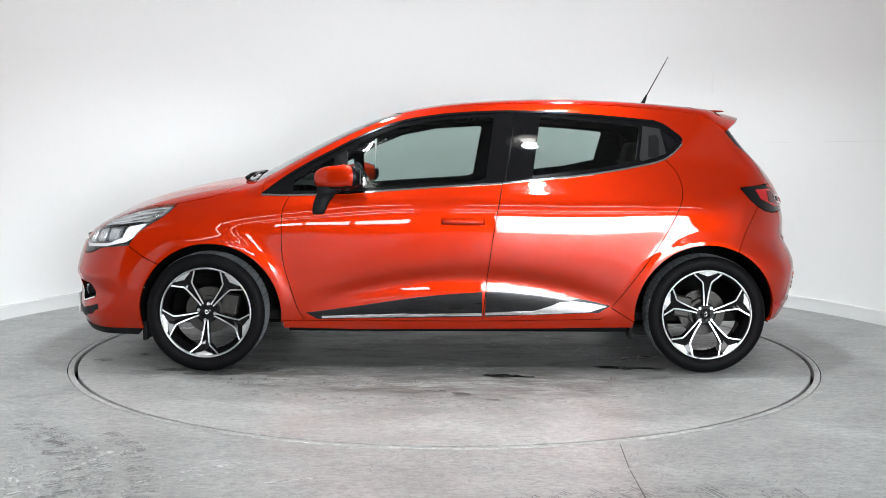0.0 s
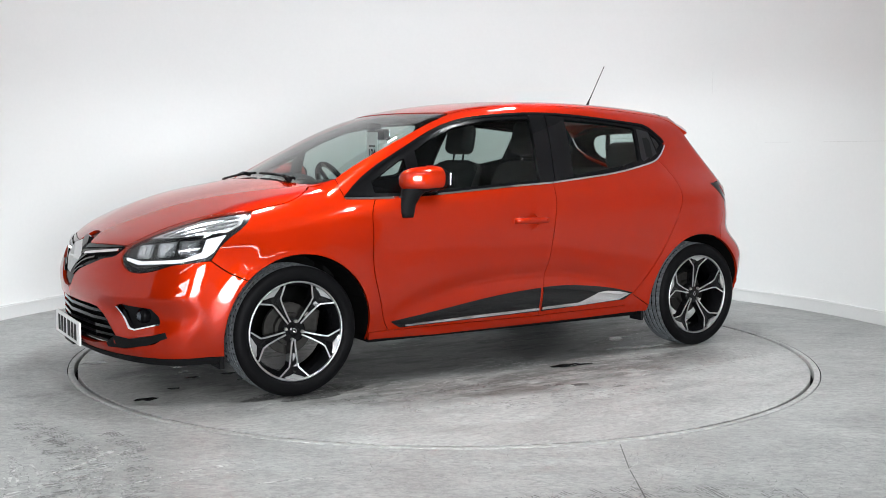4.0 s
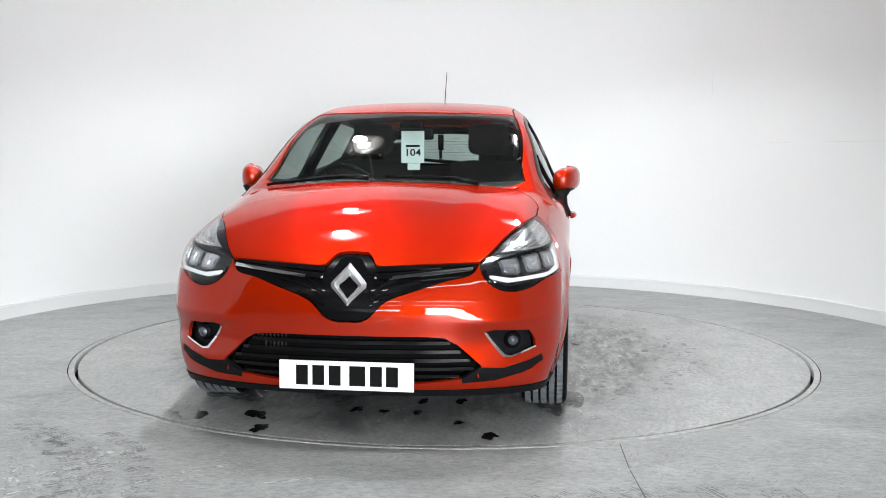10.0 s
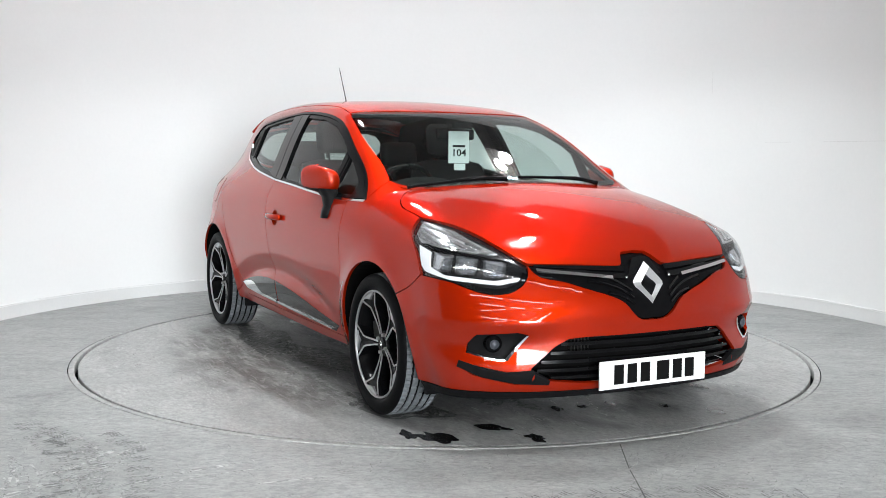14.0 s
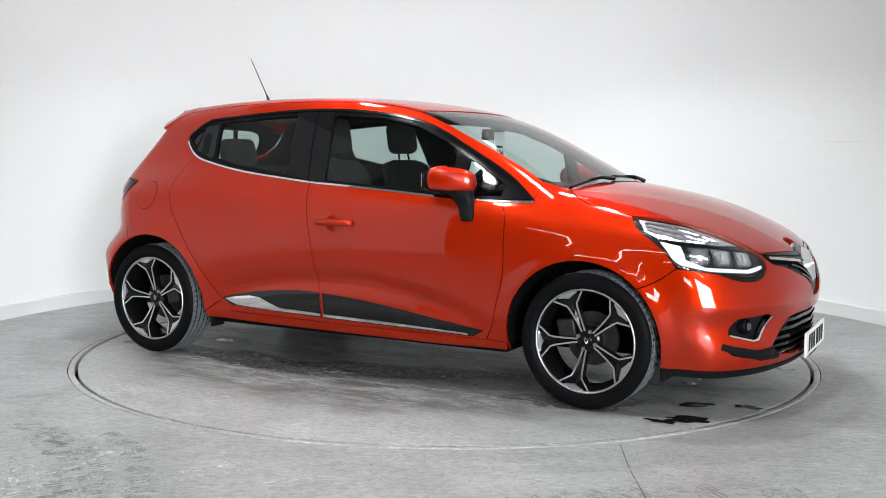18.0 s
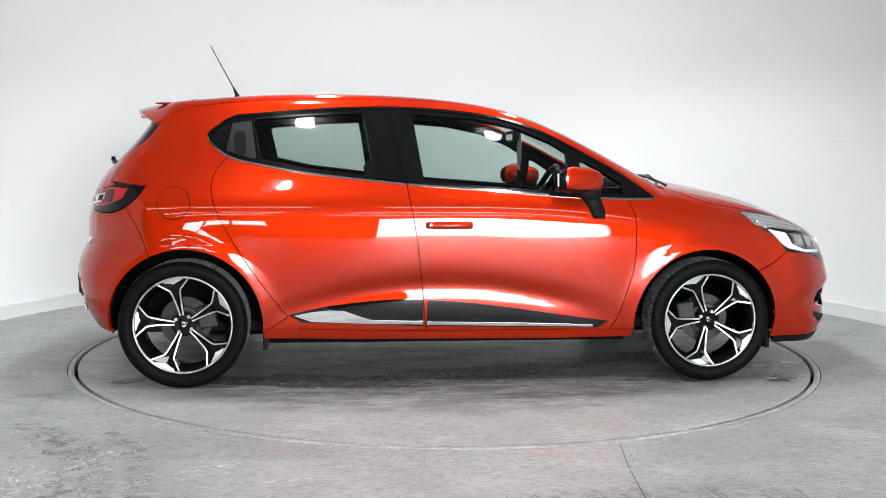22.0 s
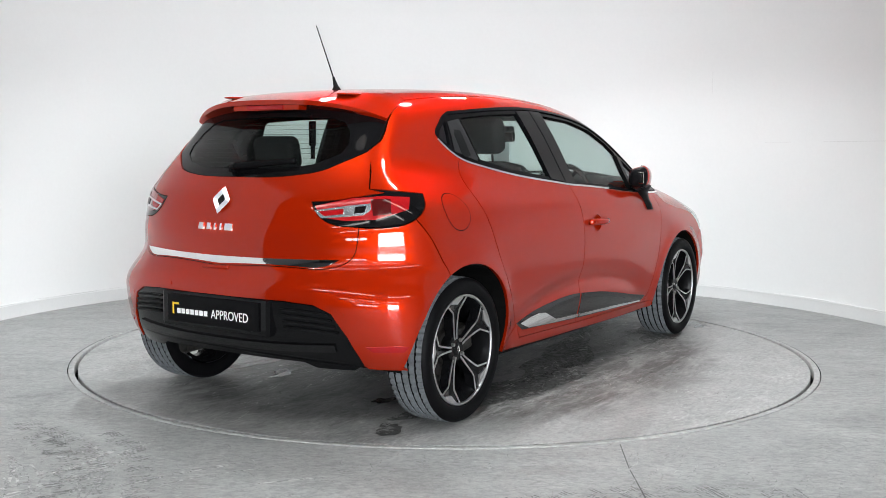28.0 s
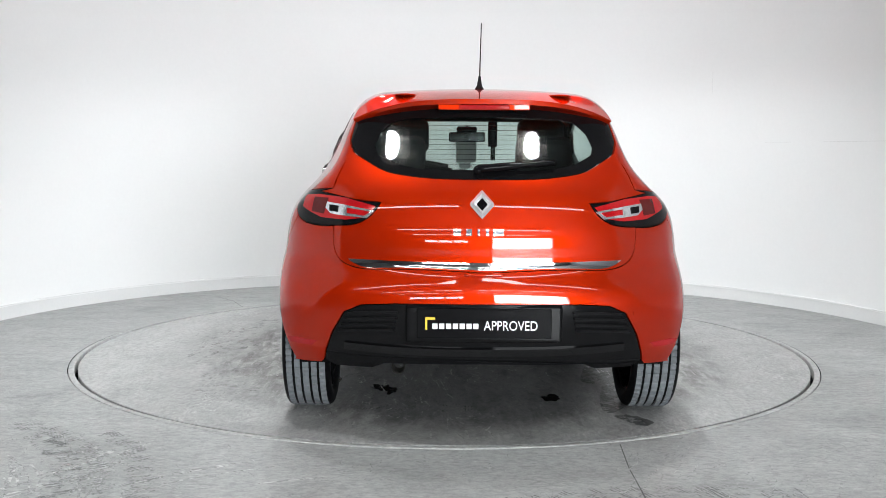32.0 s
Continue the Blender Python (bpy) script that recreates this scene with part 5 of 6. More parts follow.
# Upper grille: slats, bright strips, badge.
for k in range(3):
    z0 = 0.548 + 0.026 * k
    ye = 0.20 + 0.075 * k
    for flip in (False, True):
        panel("grille_slat", band("ahead", [(0.090, z0), (0.135, z0 + 0.030), (ye, z0 + 0.030 + 0.28 * (ye - 0.135))], 0.008, -0.002, 0.012), PIANO, GRILLE, "", flip)
for flip in (False, True):
    strip = loop3(on("ahead", [(0.100, 0.662), (0.175, 0.668), (0.474, 0.692), (0.484, 0.688), (0.474, 0.682), (0.175, 0.648), (0.100, 0.644)]))
    panel("grille_strip", sheet("ahead", strip, gap=0.0, raise_by=0.004, depth=0.014, res=0.03, bulge=0.004), GLOSS_BLACK, GRILLE, "slim gloss black strip", flip)
    panel("strip_edge", band("ahead", [(0.17, 0.648), (0.24, 0.656), (0.36, 0.669), (0.470, 0.681)], 0.011, 0.010, 0.006), CHROME, GRILLE, "thin chrome edge", flip)
    upper = loop3(on("ahead", [(0.100, 0.690), (0.30, 0.697), (0.47, 0.703), (0.47, 0.697), (0.175, 0.676), (0.100, 0.672)]))
    panel("grille_brow", sheet("ahead", upper, gap=0.0, raise_by=0.001, depth=0.014, res=0.03), GLOSS_BLACK, GRILLE, "", flip)


def diamond(name, hw, hh, wall, deep, parent, place, lean):
    """A bright lozenge ring."""
    bm = bmesh.new()
    rows = []
    for (k, y) in ((1.0, 0.0), (1.0 - wall * 0.5, deep), (1.0 - wall, 0.0)):
        pts = [(0, hh * k), (-hw * k, hh * 0.10 * k), (-hw * k * 0.98, -hh * 0.10 * k), (0, -hh * k), (hw * k, -hh * 0.10 * k), (hw * k * 0.98, hh * 0.10 * k)]
        rows.append([bm.verts.new((y, a, b)) for a, b in pts])
    for r, q in zip(rows, rows[1:]):
        for i in range(6):
            bm.faces.new((r[i], r[(i + 1) % 6], q[(i + 1) % 6], q[i]))
    bmesh.ops.recalc_face_normals(bm, faces=bm.faces[:])
    bm.normal_update()
    if sum(f.normal.x for f in bm.faces) < 0:
        bmesh.ops.reverse_faces(bm, faces=bm.faces[:])
    k = 1 - wall * 0.85
    core = bmesh.new()
    core.faces.new([core.verts.new((0.001, a, b)) for a, b in [(0, -hh * k), (hw * k, 0), (0, hh * k), (-hw * k, 0)]])
    ob = part(name, bm, BADGE, parent, "bright metal lozenge badge", smooth=False, m=Matrix.Translation(place) @ lean)
    part(name + "_core", core, GLOSS_BLACK, parent, smooth=False, m=Matrix.Translation(place) @ lean)
    return ob


bm = bmesh.new()
plate_pts = [(0.0, 0.108), (-0.05, 0.100), (-0.098, 0.03), (-0.098, -0.02), (-0.075, -0.075), (-0.045, -0.105), (0.045, -0.105), (0.075, -0.075), (0.098, -0.02), (0.098, 0.03), (0.05, 0.100)]
face = bm.faces.new([bm.verts.new((0.0, y * 0.82, z)) for y, z in plate_pts])
ext = bmesh.ops.extrude_face_region(bm, geom=[face])
bmesh.ops.translate(bm, verts=[g for g in ext["geom"] if isinstance(g, bmesh.types.BMVert)], vec=(0.03, 0, 0))
bmesh.ops.recalc_face_normals(bm, faces=bm.faces[:])
LEAN_F = Matrix.Rotation(radians(-17), 4, "Y")
part("badge_mount", bm, GLOSS_BLACK, GRILLE, "black badge mount", smooth=False, m=Matrix.Translation((2.046, 0, 0.616)) @ Matrix.Rotation(radians(-25), 4, "Y"))
diamond("badge", 0.074, 0.092, 0.58, 0.030, GRILLE, (2.080, 0.0, 0.617), LEAN_F)
for s in (1, -1):
    bm = bmesh.new()
    bmesh.ops.create_uvsphere(bm, u_segments=10, v_segments=6, radius=0.006, matrix=Matrix.Translation((2.083, s * 0.105, 0.650)))
    part("grille_stud", bm, CHROME, GRILLE)

# Lower grille: dark back, slats, cooler.
low_back = panel("lower_grille", sheet("ahead", low_grille, gap=-0.004, raise_by=-0.055, depth=0.0, res=0.05), DARK, car, "black lower grille with slats")
for k, (z0, ye) in enumerate(((0.402, 0.395), (0.368, 0.435), (0.334, 0.47), (0.300, 0.485), (0.268, 0.43))):
    loop = joined(both(on("ahead", [(0.0, z0 + 0.007), (ye * 0.7, z0 + 0.007), (ye, z0 + 0.006), (ye, z0 - 0.006), (ye * 0.7, z0 - 0.007), (0.0, z0 - 0.007)]))[:-1])
    panel("slat", sheet("ahead", loop, gap=0.0, raise_by=-0.012, depth=0.03, res=0.08), GLOSS_BLACK, low_back)
for k in range(14):
    y0 = -0.37 + 0.016 * k
    part("cooler_fin", box_bm(1.995, 2.05, y0 - 0.0025, y0 + 0.0025, 0.392 if k < 2 else 0.375, 0.425, 0.0), CAST, low_back, smooth=False)
part("tow_cover", box_bm(2.03, 2.065, -0.075, -0.03, 0.375, 0.425, 0.004), PLASTIC, low_back, smooth=False)

# Fog lamps and side blades.
blade_loop = half_loop([(0.508, 0.306), (0.600, 0.298), (0.670, 0.312), (0.738, 0.338), (0.745, 0.312), (0.670, 0.274), (0.560, 0.252), (0.436, 0.244), (0.436, 0.262)])
fog_back = sheet("nose", fog_loop, gap=-0.003, raise_by=-0.030, depth=0.0, res=0.03)
for flip, s in ((False, 1), (True, -1)):
    fog = panel("fog_lamp", fog_back, PLASTIC, car, "black recess with a round fog lamp", flip)
    hook = loop3(on("ahead", [(0.520, 0.440), (0.528, 0.442), (0.597, 0.350), (0.620, 0.345), (0.712, 0.374), (0.715, 0.368), (0.620, 0.338), (0.590, 0.342)]))
    panel("bright_hook", sheet("nose", hook, gap=0.0, raise_by=0.004, depth=0.02, res=0.03), CHROME, fog, "chrome hooked trim", flip)
    P = on("ahead", [(0.625, 0.402)])[0]
    m = Matrix.Translation((P[0] - 0.014, s * P[1], P[2])) @ Matrix.Rotation(radians(14 * s), 4, "Z")
    v, f = lathe([(0.0, 0.010), (0.018, 0.009), (0.030, 0.004), (0.034, -0.004), (0.034, -0.03)][::-1], 28, "z")
    ob = obj("fog_bezel", v, f, TRIM, fog, smooth=True)
    ob.matrix_basis = m @ Matrix.Rotation(math.pi / 2, 4, "Y")
    v, f = lathe([(0.0, 0.020), (0.012, 0.018), (0.019, 0.011)][::-1], 24, "z")
    ob = obj("fog_lens", v, f, SMOKED, fog, "smoked fog lamp lens", smooth=True)
    ob.matrix_basis = m @ Matrix.Rotation(math.pi / 2, 4, "Y")
    panel("bumper_blade", sheet("nose", blade_loop, gap=0.0, raise_by=0.001, depth=0.02, res=0.03, bulge=0.006), PLASTIC, BUMPER, "black lower bumper blade", flip)

# Number plate, with plain bars for its characters.
plate = part("number_plate", box_bm(2.124, 2.133, -0.262, 0.262, 0.222, 0.334, 0.003), WHITE, car, "white front number plate with black bars", smooth=False,
             m=Matrix.Translation((0.004, 0, 0)))
for k, (y0, w_) in enumerate(((0.172, 0.046), (0.108, 0.046), (0.044, 0.046), (-0.044, 0.062), (-0.116, 0.046), (-0.178, 0.046))):
    part("plate_bar", box_bm(2.1335, 2.1345, -y0 - w_ / 2, -y0 + w_ / 2, 0.240, 0.317), INK, plate, smooth=False)
for y0 in (-0.232, 0.232):
    bm = bmesh.new()
    bmesh.ops.create_uvsphere(bm, u_segments=10, v_segments=6, radius=0.006, matrix=Matrix.Translation((2.1325, y0, 0.276)))
    part("plate_screw", bm, WHITE, plate)
part("plate_mount", box_bm(2.10, 2.126, -0.09, 0.09, 0.204, 0.224, 0.002), PLASTIC, plate, smooth=False)

# Door mouldings with bright blades.
mould_f = joined(curve("side", [(0.784, 0.306), (0.552, 0.338), (0.144, 0.398), (-0.128, 0.420)]), curve("side", [(-0.128, 0.420), (-0.130, 0.288), (0.726, 0.272), (0.784, 0.306)], smooth=False))
mould_r = joined(curve("side", [(-0.146, 0.421), (-0.264, 0.423), (-0.45, 0.410), (-0.674, 0.378), (-0.797, 0.349)]), curve("side", [(-0.797, 0.349), (-0.735, 0.312), (-0.146, 0.288), (-0.146, 0.421)], smooth=False))
blade_f = joined(curve("side", [(0.700, 0.288), (0.30, 0.303), (-0.128, 0.312), (-0.129, 0.298), (0.700, 0.280)], smooth=False))
blade_r = joined(curve("side", [(-0.147, 0.314), (-0.400, 0.322), (-0.470, 0.346), (-0.530, 0.368), (-0.600, 0.372), (-0.690, 0.362), (-0.775, 0.347), (-0.690, 0.318), (-0.400, 0.305), (-0.147, 0.300), (-0.147, 0.314)], smooth=False))
for flip in (False, True):
    m1 = panel("door_moulding", sheet("side", mould_f, gap=0.0, raise_by=0.002, depth=0.006, res=0.03, bulge=0.007), PIANO, FRONT_DOORS[flip], "gloss black lower door moulding", flip)
    m2 = panel("door_moulding", sheet("side", mould_r, gap=0.0, raise_by=0.002, depth=0.006, res=0.03, bulge=0.007), PIANO, REAR_DOORS[flip], "gloss black lower door moulding", flip)
    panel("moulding_blade", sheet("side", blade_f, gap=0.0, raise_by=0.011, depth=0.006, res=0.03), CHROME, FRONT_DOORS[flip], "thin chrome blade", flip)
    panel("moulding_blade", sheet("side", blade_r, gap=0.0, raise_by=0.011, depth=0.006, res=0.03), CHROME, REAR_DOORS[flip], "chrome blade", flip)
    # Bright line under the windows, dark line above them.
    panel("waist_strip", band("side", [(1.012, 0.912), (0.860, 0.912), (0.6, 0.922), (0.324, 0.942), (0.05, 0.962), (-0.226, 0.979)], 0.009, 0.003, 0.008), CHROME, FRONT_DOORS[flip], "thin chrome strip under the window", flip)
    panel("waist_strip", band("side", [(-0.231, 0.980), (-0.444, 1.001), (-0.740, 1.035), (-0.976, 1.077), (-1.090, 1.110), (-1.150, 1.150), (-1.192, 1.192)], 0.009, 0.003, 0.008), CHROME, REAR_DOORS[flip], "thin chrome strip under the window", flip)
    rim = joined(dlo_rear, dlo_top)
    rim = rim[(rim[:, 2] > 1.19) | (rim[:, 0] > -1.0)][1:]
    panel("window_top_trim", band("side", None, 0.012, 0.002, 0.008, line=rim), TRIM, car, "satin dark trim over the side windows", flip)
    # Middle pillar covers with a gap between.
    for own, q in ((FRONT_DOORS, [(-0.196, 1.345), (-0.304, 1.347), (-0.240, 0.990), (-0.140, 0.983)]),
                   (REAR_DOORS, [(-0.312, 1.347), (-0.440, 1.342), (-0.385, 1.012), (-0.248, 0.992)])):
        panel("pillar_cover", sheet("side", loop3(on("side", q)), gap=0.0, raise_by=0.0, depth=0.02, res=0.05), GLOSS_BLACK, own[flip], "gloss black middle pillar cover", flip)
    panel("pane_divider", sheet("side", loop3(on("side", [(0.590, 1.130), (0.630, 1.110), (0.617, 0.935), (0.575, 0.935)])), gap=0.0, raise_by=0.0, depth=0.015, res=0.05), TRIM, FRONT_DOORS[flip], "", flip)
    panel("mirror_triangle", sheet("side", loop3(on("side", [(0.998, 0.924), (0.872, 1.008), (0.866, 0.922)])), gap=0.0, raise_by=0.001, depth=0.006, res=0.05), TRIM, car, "black corner trim", flip)
    # Rear door pull in the window frame.
    panel("pull_surround", sheet("side", loop3(on("side", [(-0.985, 1.285), (-1.075, 1.270), (-1.100, 1.140), (-0.965, 1.098), (-0.955, 1.110)])), gap=0.0, raise_by=0.0, depth=0.008, res=0.05), SLATE, REAR_DOORS[flip], "", flip)
    panel("door_pull", sheet("side", loop3(on("side", [(-1.010, 1.232), (-1.050, 1.236), (-1.066, 1.215), (-1.058, 1.125), (-1.035, 1.112), (-1.000, 1.122)])), gap=0.0, raise_by=0.001, depth=0.01, res=0.02, bulge=0.010), PLASTIC, REAR_DOORS[flip], "black rear door pull", flip)

# Front door handles: bowl and grip.
for flip, s in ((False, 1), (True, -1)):
    panel("handle_bowl", sheet("side", bowl_loop, gap=-0.001, raise_by=-0.002, depth=0.004, res=0.008, bulge=-0.040), PAINT, FRONT_DOORS[flip], "", flip)
    P = on("side", [(x, 0.786) for x in np.linspace(0.085, -0.138, 15)])
    bm = bmesh.new()
    rings = []
    for i, p in enumerate(P):
        u = i / 14
        out_ = 0.014 + 0.024 * math.sin(math.pi * min(1, u * 1.02)) ** 0.5 * (1 if 0.02 < u < 0.99 else 0.1)
        hz = 0.0175 * (0.55 + 0.45 * math.sin(math.pi * (0.12 + 0.76 * u)) ** 0.4)
        rings.append([bm.verts.new((p[0], s * (p[1] + 0.004 + out_ * a), p[2] + hz * b)) for a, b in ((0.1, 1), (0.75, 0.9), (1, 0.35), (1, -0.4), (0.7, -0.95), (0.1, -1))])
    for r, q in zip(rings, rings[1:]):
        for k in range(6):
            bm.faces.new((r[k], r[(k + 1) % 6], q[(k + 1) % 6], q[k]))
    bm.faces.new(rings[0])
    bm.faces.new(rings[-1])
    bmesh.ops.recalc_face_normals(bm, faces=bm.faces[:])
    grip = part("door_handle", bm, PAINT, FRONT_DOORS[flip], "red body-coloured door handle")
    lock = [(-0.118 + 0.007 * math.cos(a), 0.787 + 0.007 * math.sin(a)) for a in np.linspace(0, 2 * math.pi, 13)[:-1]]
    panel("lock_cover", sheet("side", loop3(on("side", lock)), gap=0.0, raise_by=0.034, depth=0.02, res=0.05), PAINT, FRONT_DOORS[flip], "", flip)

# Fuel flap on the right rear wing.
ring = [(-1.331 + 0.078 * math.cos(a), 0.888 + 0.076 * math.sin(a)) for a in np.linspace(0, 2 * math.pi, 41)[:-1]]
panel("fuel_flap", sheet("side", loop3(on("side", ring), 0.05), gap=0.002, raise_by=0.0016, depth=0.003, res=0.03), PAINT, car, "round red fuel flap", True)
ring2 = [(-1.331 + 0.0795 * math.cos(a), 0.888 + 0.0775 * math.sin(a)) for a in np.linspace(0, 2 * math.pi, 41)[:-1]]
panel("flap_gap", sheet("side", loop3(on("side", ring2), 0.05), gap=0.0, raise_by=0.0006, depth=0.0, res=0.03), DARK, car, "", True)


# Door mirrors.
def door_mirror(s):
    root = new("door_mirror")
    root.parent = car
    root.matrix_basis = Matrix.Translation((0.600, s * 0.832, 1.004))
    tagged(root, "red door mirror on a black foot")

    toe = Matrix.Rotation(radians(-14 * s), 4, "Z")

    def shell(zlo, zhi, grow, material, label):
        bm = bmesh.new()
        nu, nv = 28, 16
        grid = []
        for i in range(nv + 1):
            ph = zlo + (zhi - zlo) * i / nv
            row = []
            for j in range(nu):
                th = 2 * math.pi * j / nu
                c, sn = math.cos(th), math.sin(th)
                cz = abs(math.cos(ph)) ** 0.7
                sx = (0.140 if c > 0 else 0.108) * abs(c) ** (0.85 if c > 0 else 0.35) * (1 if c > 0 else -1)
                sy = 0.058 * abs(sn) ** 0.75 * (1 if sn > 0 else -1)
                row.append(bm.verts.new(((sx * cz) * grow, s * sy * cz * grow, (0.064 * math.copysign(abs(math.sin(ph)) ** 0.75, ph) + 0.05 * (sy / 0.058) * 0.12 - 0.006 * (c > 0)) * grow)))
            grid.append(row)
        for a, b in zip(grid, grid[1:]):
            for j in range(nu):
                bm.faces.new((a[j], a[(j + 1) % nu], b[(j + 1) % nu], b[j]))
        bm.faces.new(grid[0])
        bm.faces.new(grid[-1])
        bmesh.ops.remove_doubles(bm, verts=bm.verts[:], dist=1e-5)
        bmesh.ops.recalc_face_normals(bm, faces=bm.faces[:])
        return part(label, bm, material, root, m=toe)
    shell(radians(-38), radians(90), 1.0, PAINT, "mirror_cap")
    shell(radians(-90), radians(-34), 0.985, PLASTIC, "mirror_base")
    rim = shell(radians(-80), radians(80), 0.96, TRIM, "mirror_bezel")
    rim.matrix_basis = toe @ Matrix.Translation((-0.012, 0, 0))
    bm = bmesh.new()
    rings = []
    for x, y, z, hx, hy in ((0.055, -0.015, -0.045, 0.062, 0.045), (0.075, -0.025, -0.085, 0.048, 0.030), (0.098, -0.018, -0.125, 0.040, 0.026), (0.108, -0.004, -0.160, 0.036, 0.028), (0.112, 0.004, -0.185, 0.028, 0.026)):
        rings.append([bm.verts.new((x + hx * a, s * (y + hy * b), z)) for a, b in ((1, 0.6), (0.6, 1), (-0.6, 1), (-1, 0.6), (-1, -0.6), (-0.6, -1), (0.6, -1), (1, -0.6))])
    for r, q in zip(rings, rings[1:]):
        for k in range(8):
            bm.faces.new((r[k], r[(k + 1) % 8], q[(k + 1) % 8], q[k]))
    bm.faces.new(rings[0])
    bm.faces.new(rings[-1])
    bmesh.ops.recalc_face_normals(bm, faces=bm.faces[:])
    part("mirror_foot", bm, PLASTIC, root)
    bm = box_bm(-0.1172, -0.112, -0.036, 0.036, -0.030, 0.032, 0.002)
    part("mirror_glass", bm, CHROME, root, "mirror glass", smooth=False, m=toe @ Matrix.Translation((-0.106, 0, 0)) @ Matrix.Rotation(radians(17 * s), 4, "Z") @ Matrix.Translation((0.1146, 0, 0)))


door_mirror(1)
door_mirror(-1)

# Screen wipers, cowl.
panel("cowl_panel", sheet("top", joined(both(lift("top", [(1.212 - 0.17 * (y / 0.66) ** 2, y) for y in np.linspace(0, 0.63, 16)])),
                                        lift("top", [(1.150 - 0.17 * (y / 0.66) ** 2, y) for y in np.linspace(0.63, -0.63, 30)])), gap=0.0, raise_by=-0.006, depth=0.03, res=0.05), PLASTIC, car, "black scuttle panel")


def on_screen(x, y, up):
    P = lift("top", [(x, y)])[0]
    n = outward(np.array([P]))[0]
    return P + n * up


for name_, pivot, blade in (("screen_wiper", (1.155, -0.10), [(1.120, -0.09 - 0.03 * k, 0.014) for k in range(18)]),
                            ("screen_wiper", (1.145, 0.42), [(1.105 + 0.0012 * k, 0.40 - 0.03 * k, 0.014) for k in range(15)])):
    root = part(name_, tube_bm([on_screen(x, y, up) for x, y, up in blade], 0.007, 8), TRIM, car, "black screen wiper")
    mid = blade[len(blade) // 2]
    part("wiper_arm", tube_bm([on_screen(*pivot, 0.012), on_screen((pivot[0] + mid[0]) / 2, (pivot[1] + mid[1]) / 2, 0.022), on_screen(*mid[:2], 0.018)], [0.012, 0.008, 0.005], 8), TRIM, root)

# Aerial.
base = on_screen(-1.108, 0.0, -0.004)
aerial = part("aerial", tube_bm([base, base + np.array([-0.004, 0, 0.020]), base + np.array([-0.022, 0, 0.062])], [0.024, 0.012, 0.005], 14), PLASTIC, car, "slim black roof aerial")
part("aerial_rod", tube_bm([base + np.array([-0.022, 0, 0.060]), base + np.array([-0.143, 0, 0.285])], [0.0032, 0.0022], 8), PLASTIC, aerial)

# Spoiler.
bm = bmesh.new()
NU, NV = 8, 28
top_rows, yr = [], np.linspace(-1, 1, NV + 1)
start = lift("top", [(-1.283, 0.515 * v_) for v_ in yr])
for i in range(NU + 1):
    t_ = i / NU
    row = []
    for v_, s0 in zip(yr, start):
        e = np.array([-1.612 + 0.157 * abs(v_) ** 2.6, 0.552 * v_, 1.350 - 0.080 * abs(v_) ** 3.2])
        p = s0 + (e - s0) * t_
        p[2] += 0.030 * t_ * (1 - t_) + 0.002
        deep = skin(np.array([p]))[0]
        if deep < 0.0015:
            p = p + outward(np.array([p]))[0] * (0.0015 - deep)
        row.append(bm.verts.new(p))
    top_rows.append(row)
edge_row, under_row = [], []
for v_, vert in zip(yr, top_rows[-1]):
    edge_row.append(bm.verts.new(vert.co + Vector((0.004, -0.006 * v_, -0.020 + 0.012 * abs(v_) ** 3))))
    under_row.append(bm.verts.new((-1.455 + 0.03 * abs(v_) ** 2.4, 0.52 * v_, 1.310 - 0.060 * abs(v_) ** 2.4)))
rows_ = top_rows + [edge_row, under_row]
for r, q in zip(rows_, rows_[1:]):
    for k in range(NV):
        bm.faces.new((r[k], q[k], q[k + 1], r[k + 1]))
for end, order in ((0, 1), (NV, -1)):
    loop_ = [r[end] for r in rows_]
    bm.faces.new(loop_[::order])
bmesh.ops.recalc_face_normals(bm, faces=bm.faces[:])
spoiler = part("roof_spoiler", bm, PAINT, car, "red roof spoiler with a high brake light")
spoiler.data.set_sharp_from_angle(angle=radians(50))
part("brake_light_surround", box_bm(-1.592, -1.540, -0.19, 0.19, 1.308, 1.332, 0.004), PAINT, spoiler, smooth=False)
part("brake_light", box_bm(-1.598, -1.560, -0.105, 0.105, 1.311, 1.329, 0.003), RED_LENS, spoiler, "red high brake light", smooth=False)
for s in (1, -1):
    for y0, x0 in ((0.33, -1.42),):
        bm = bmesh.new()
        bmesh.ops.create_uvsphere(bm, u_segments=16, v_segments=8, radius=1.0, matrix=Matrix.Translation((x0, s * y0, lift("top", [(-1.283, y0)])[0][2] * 0.54 + 1.334 * 0.46 + 0.0085)) @ Matrix.Diagonal((0.075, 0.05, 0.007, 1)))
        part("spoiler_pad", bm, PAINT, spoiler)

# Rear lamps.
lamp_out = joined(tail_top[::-1], tail_in_top, tail_in_low, lamp_under, tail_low[::-1])
red_loop = loop3([(-1.783, 0.440, 0.917), (-1.715, 0.570, 0.948), (-1.640, 0.675, 0.958), (-1.565, 0.752, 0.952), (-1.585, 0.757, 0.905), (-1.680, 0.668, 0.866), (-1.745, 0.560, 0.860), (-1.785, 0.475, 0.872)])
core_loop = loop3([(-1.680, 0.640, 0.944), (-1.630, 0.700, 0.946), (-1.640, 0.712, 0.888), (-1.690, 0.660, 0.880)])
clear_loop = loop3([(a, b, c - 0.008) for a, b, c in [(-1.785, 0.440, 0.906), (-1.730, 0.567, 0.926), (-1.684, 0.642, 0.936), (-1.689, 0.650, 0.912), (-1.715, 0.632, 0.890), (-1.745, 0.572, 0.883), (-1.786, 0.475, 0.876)]])
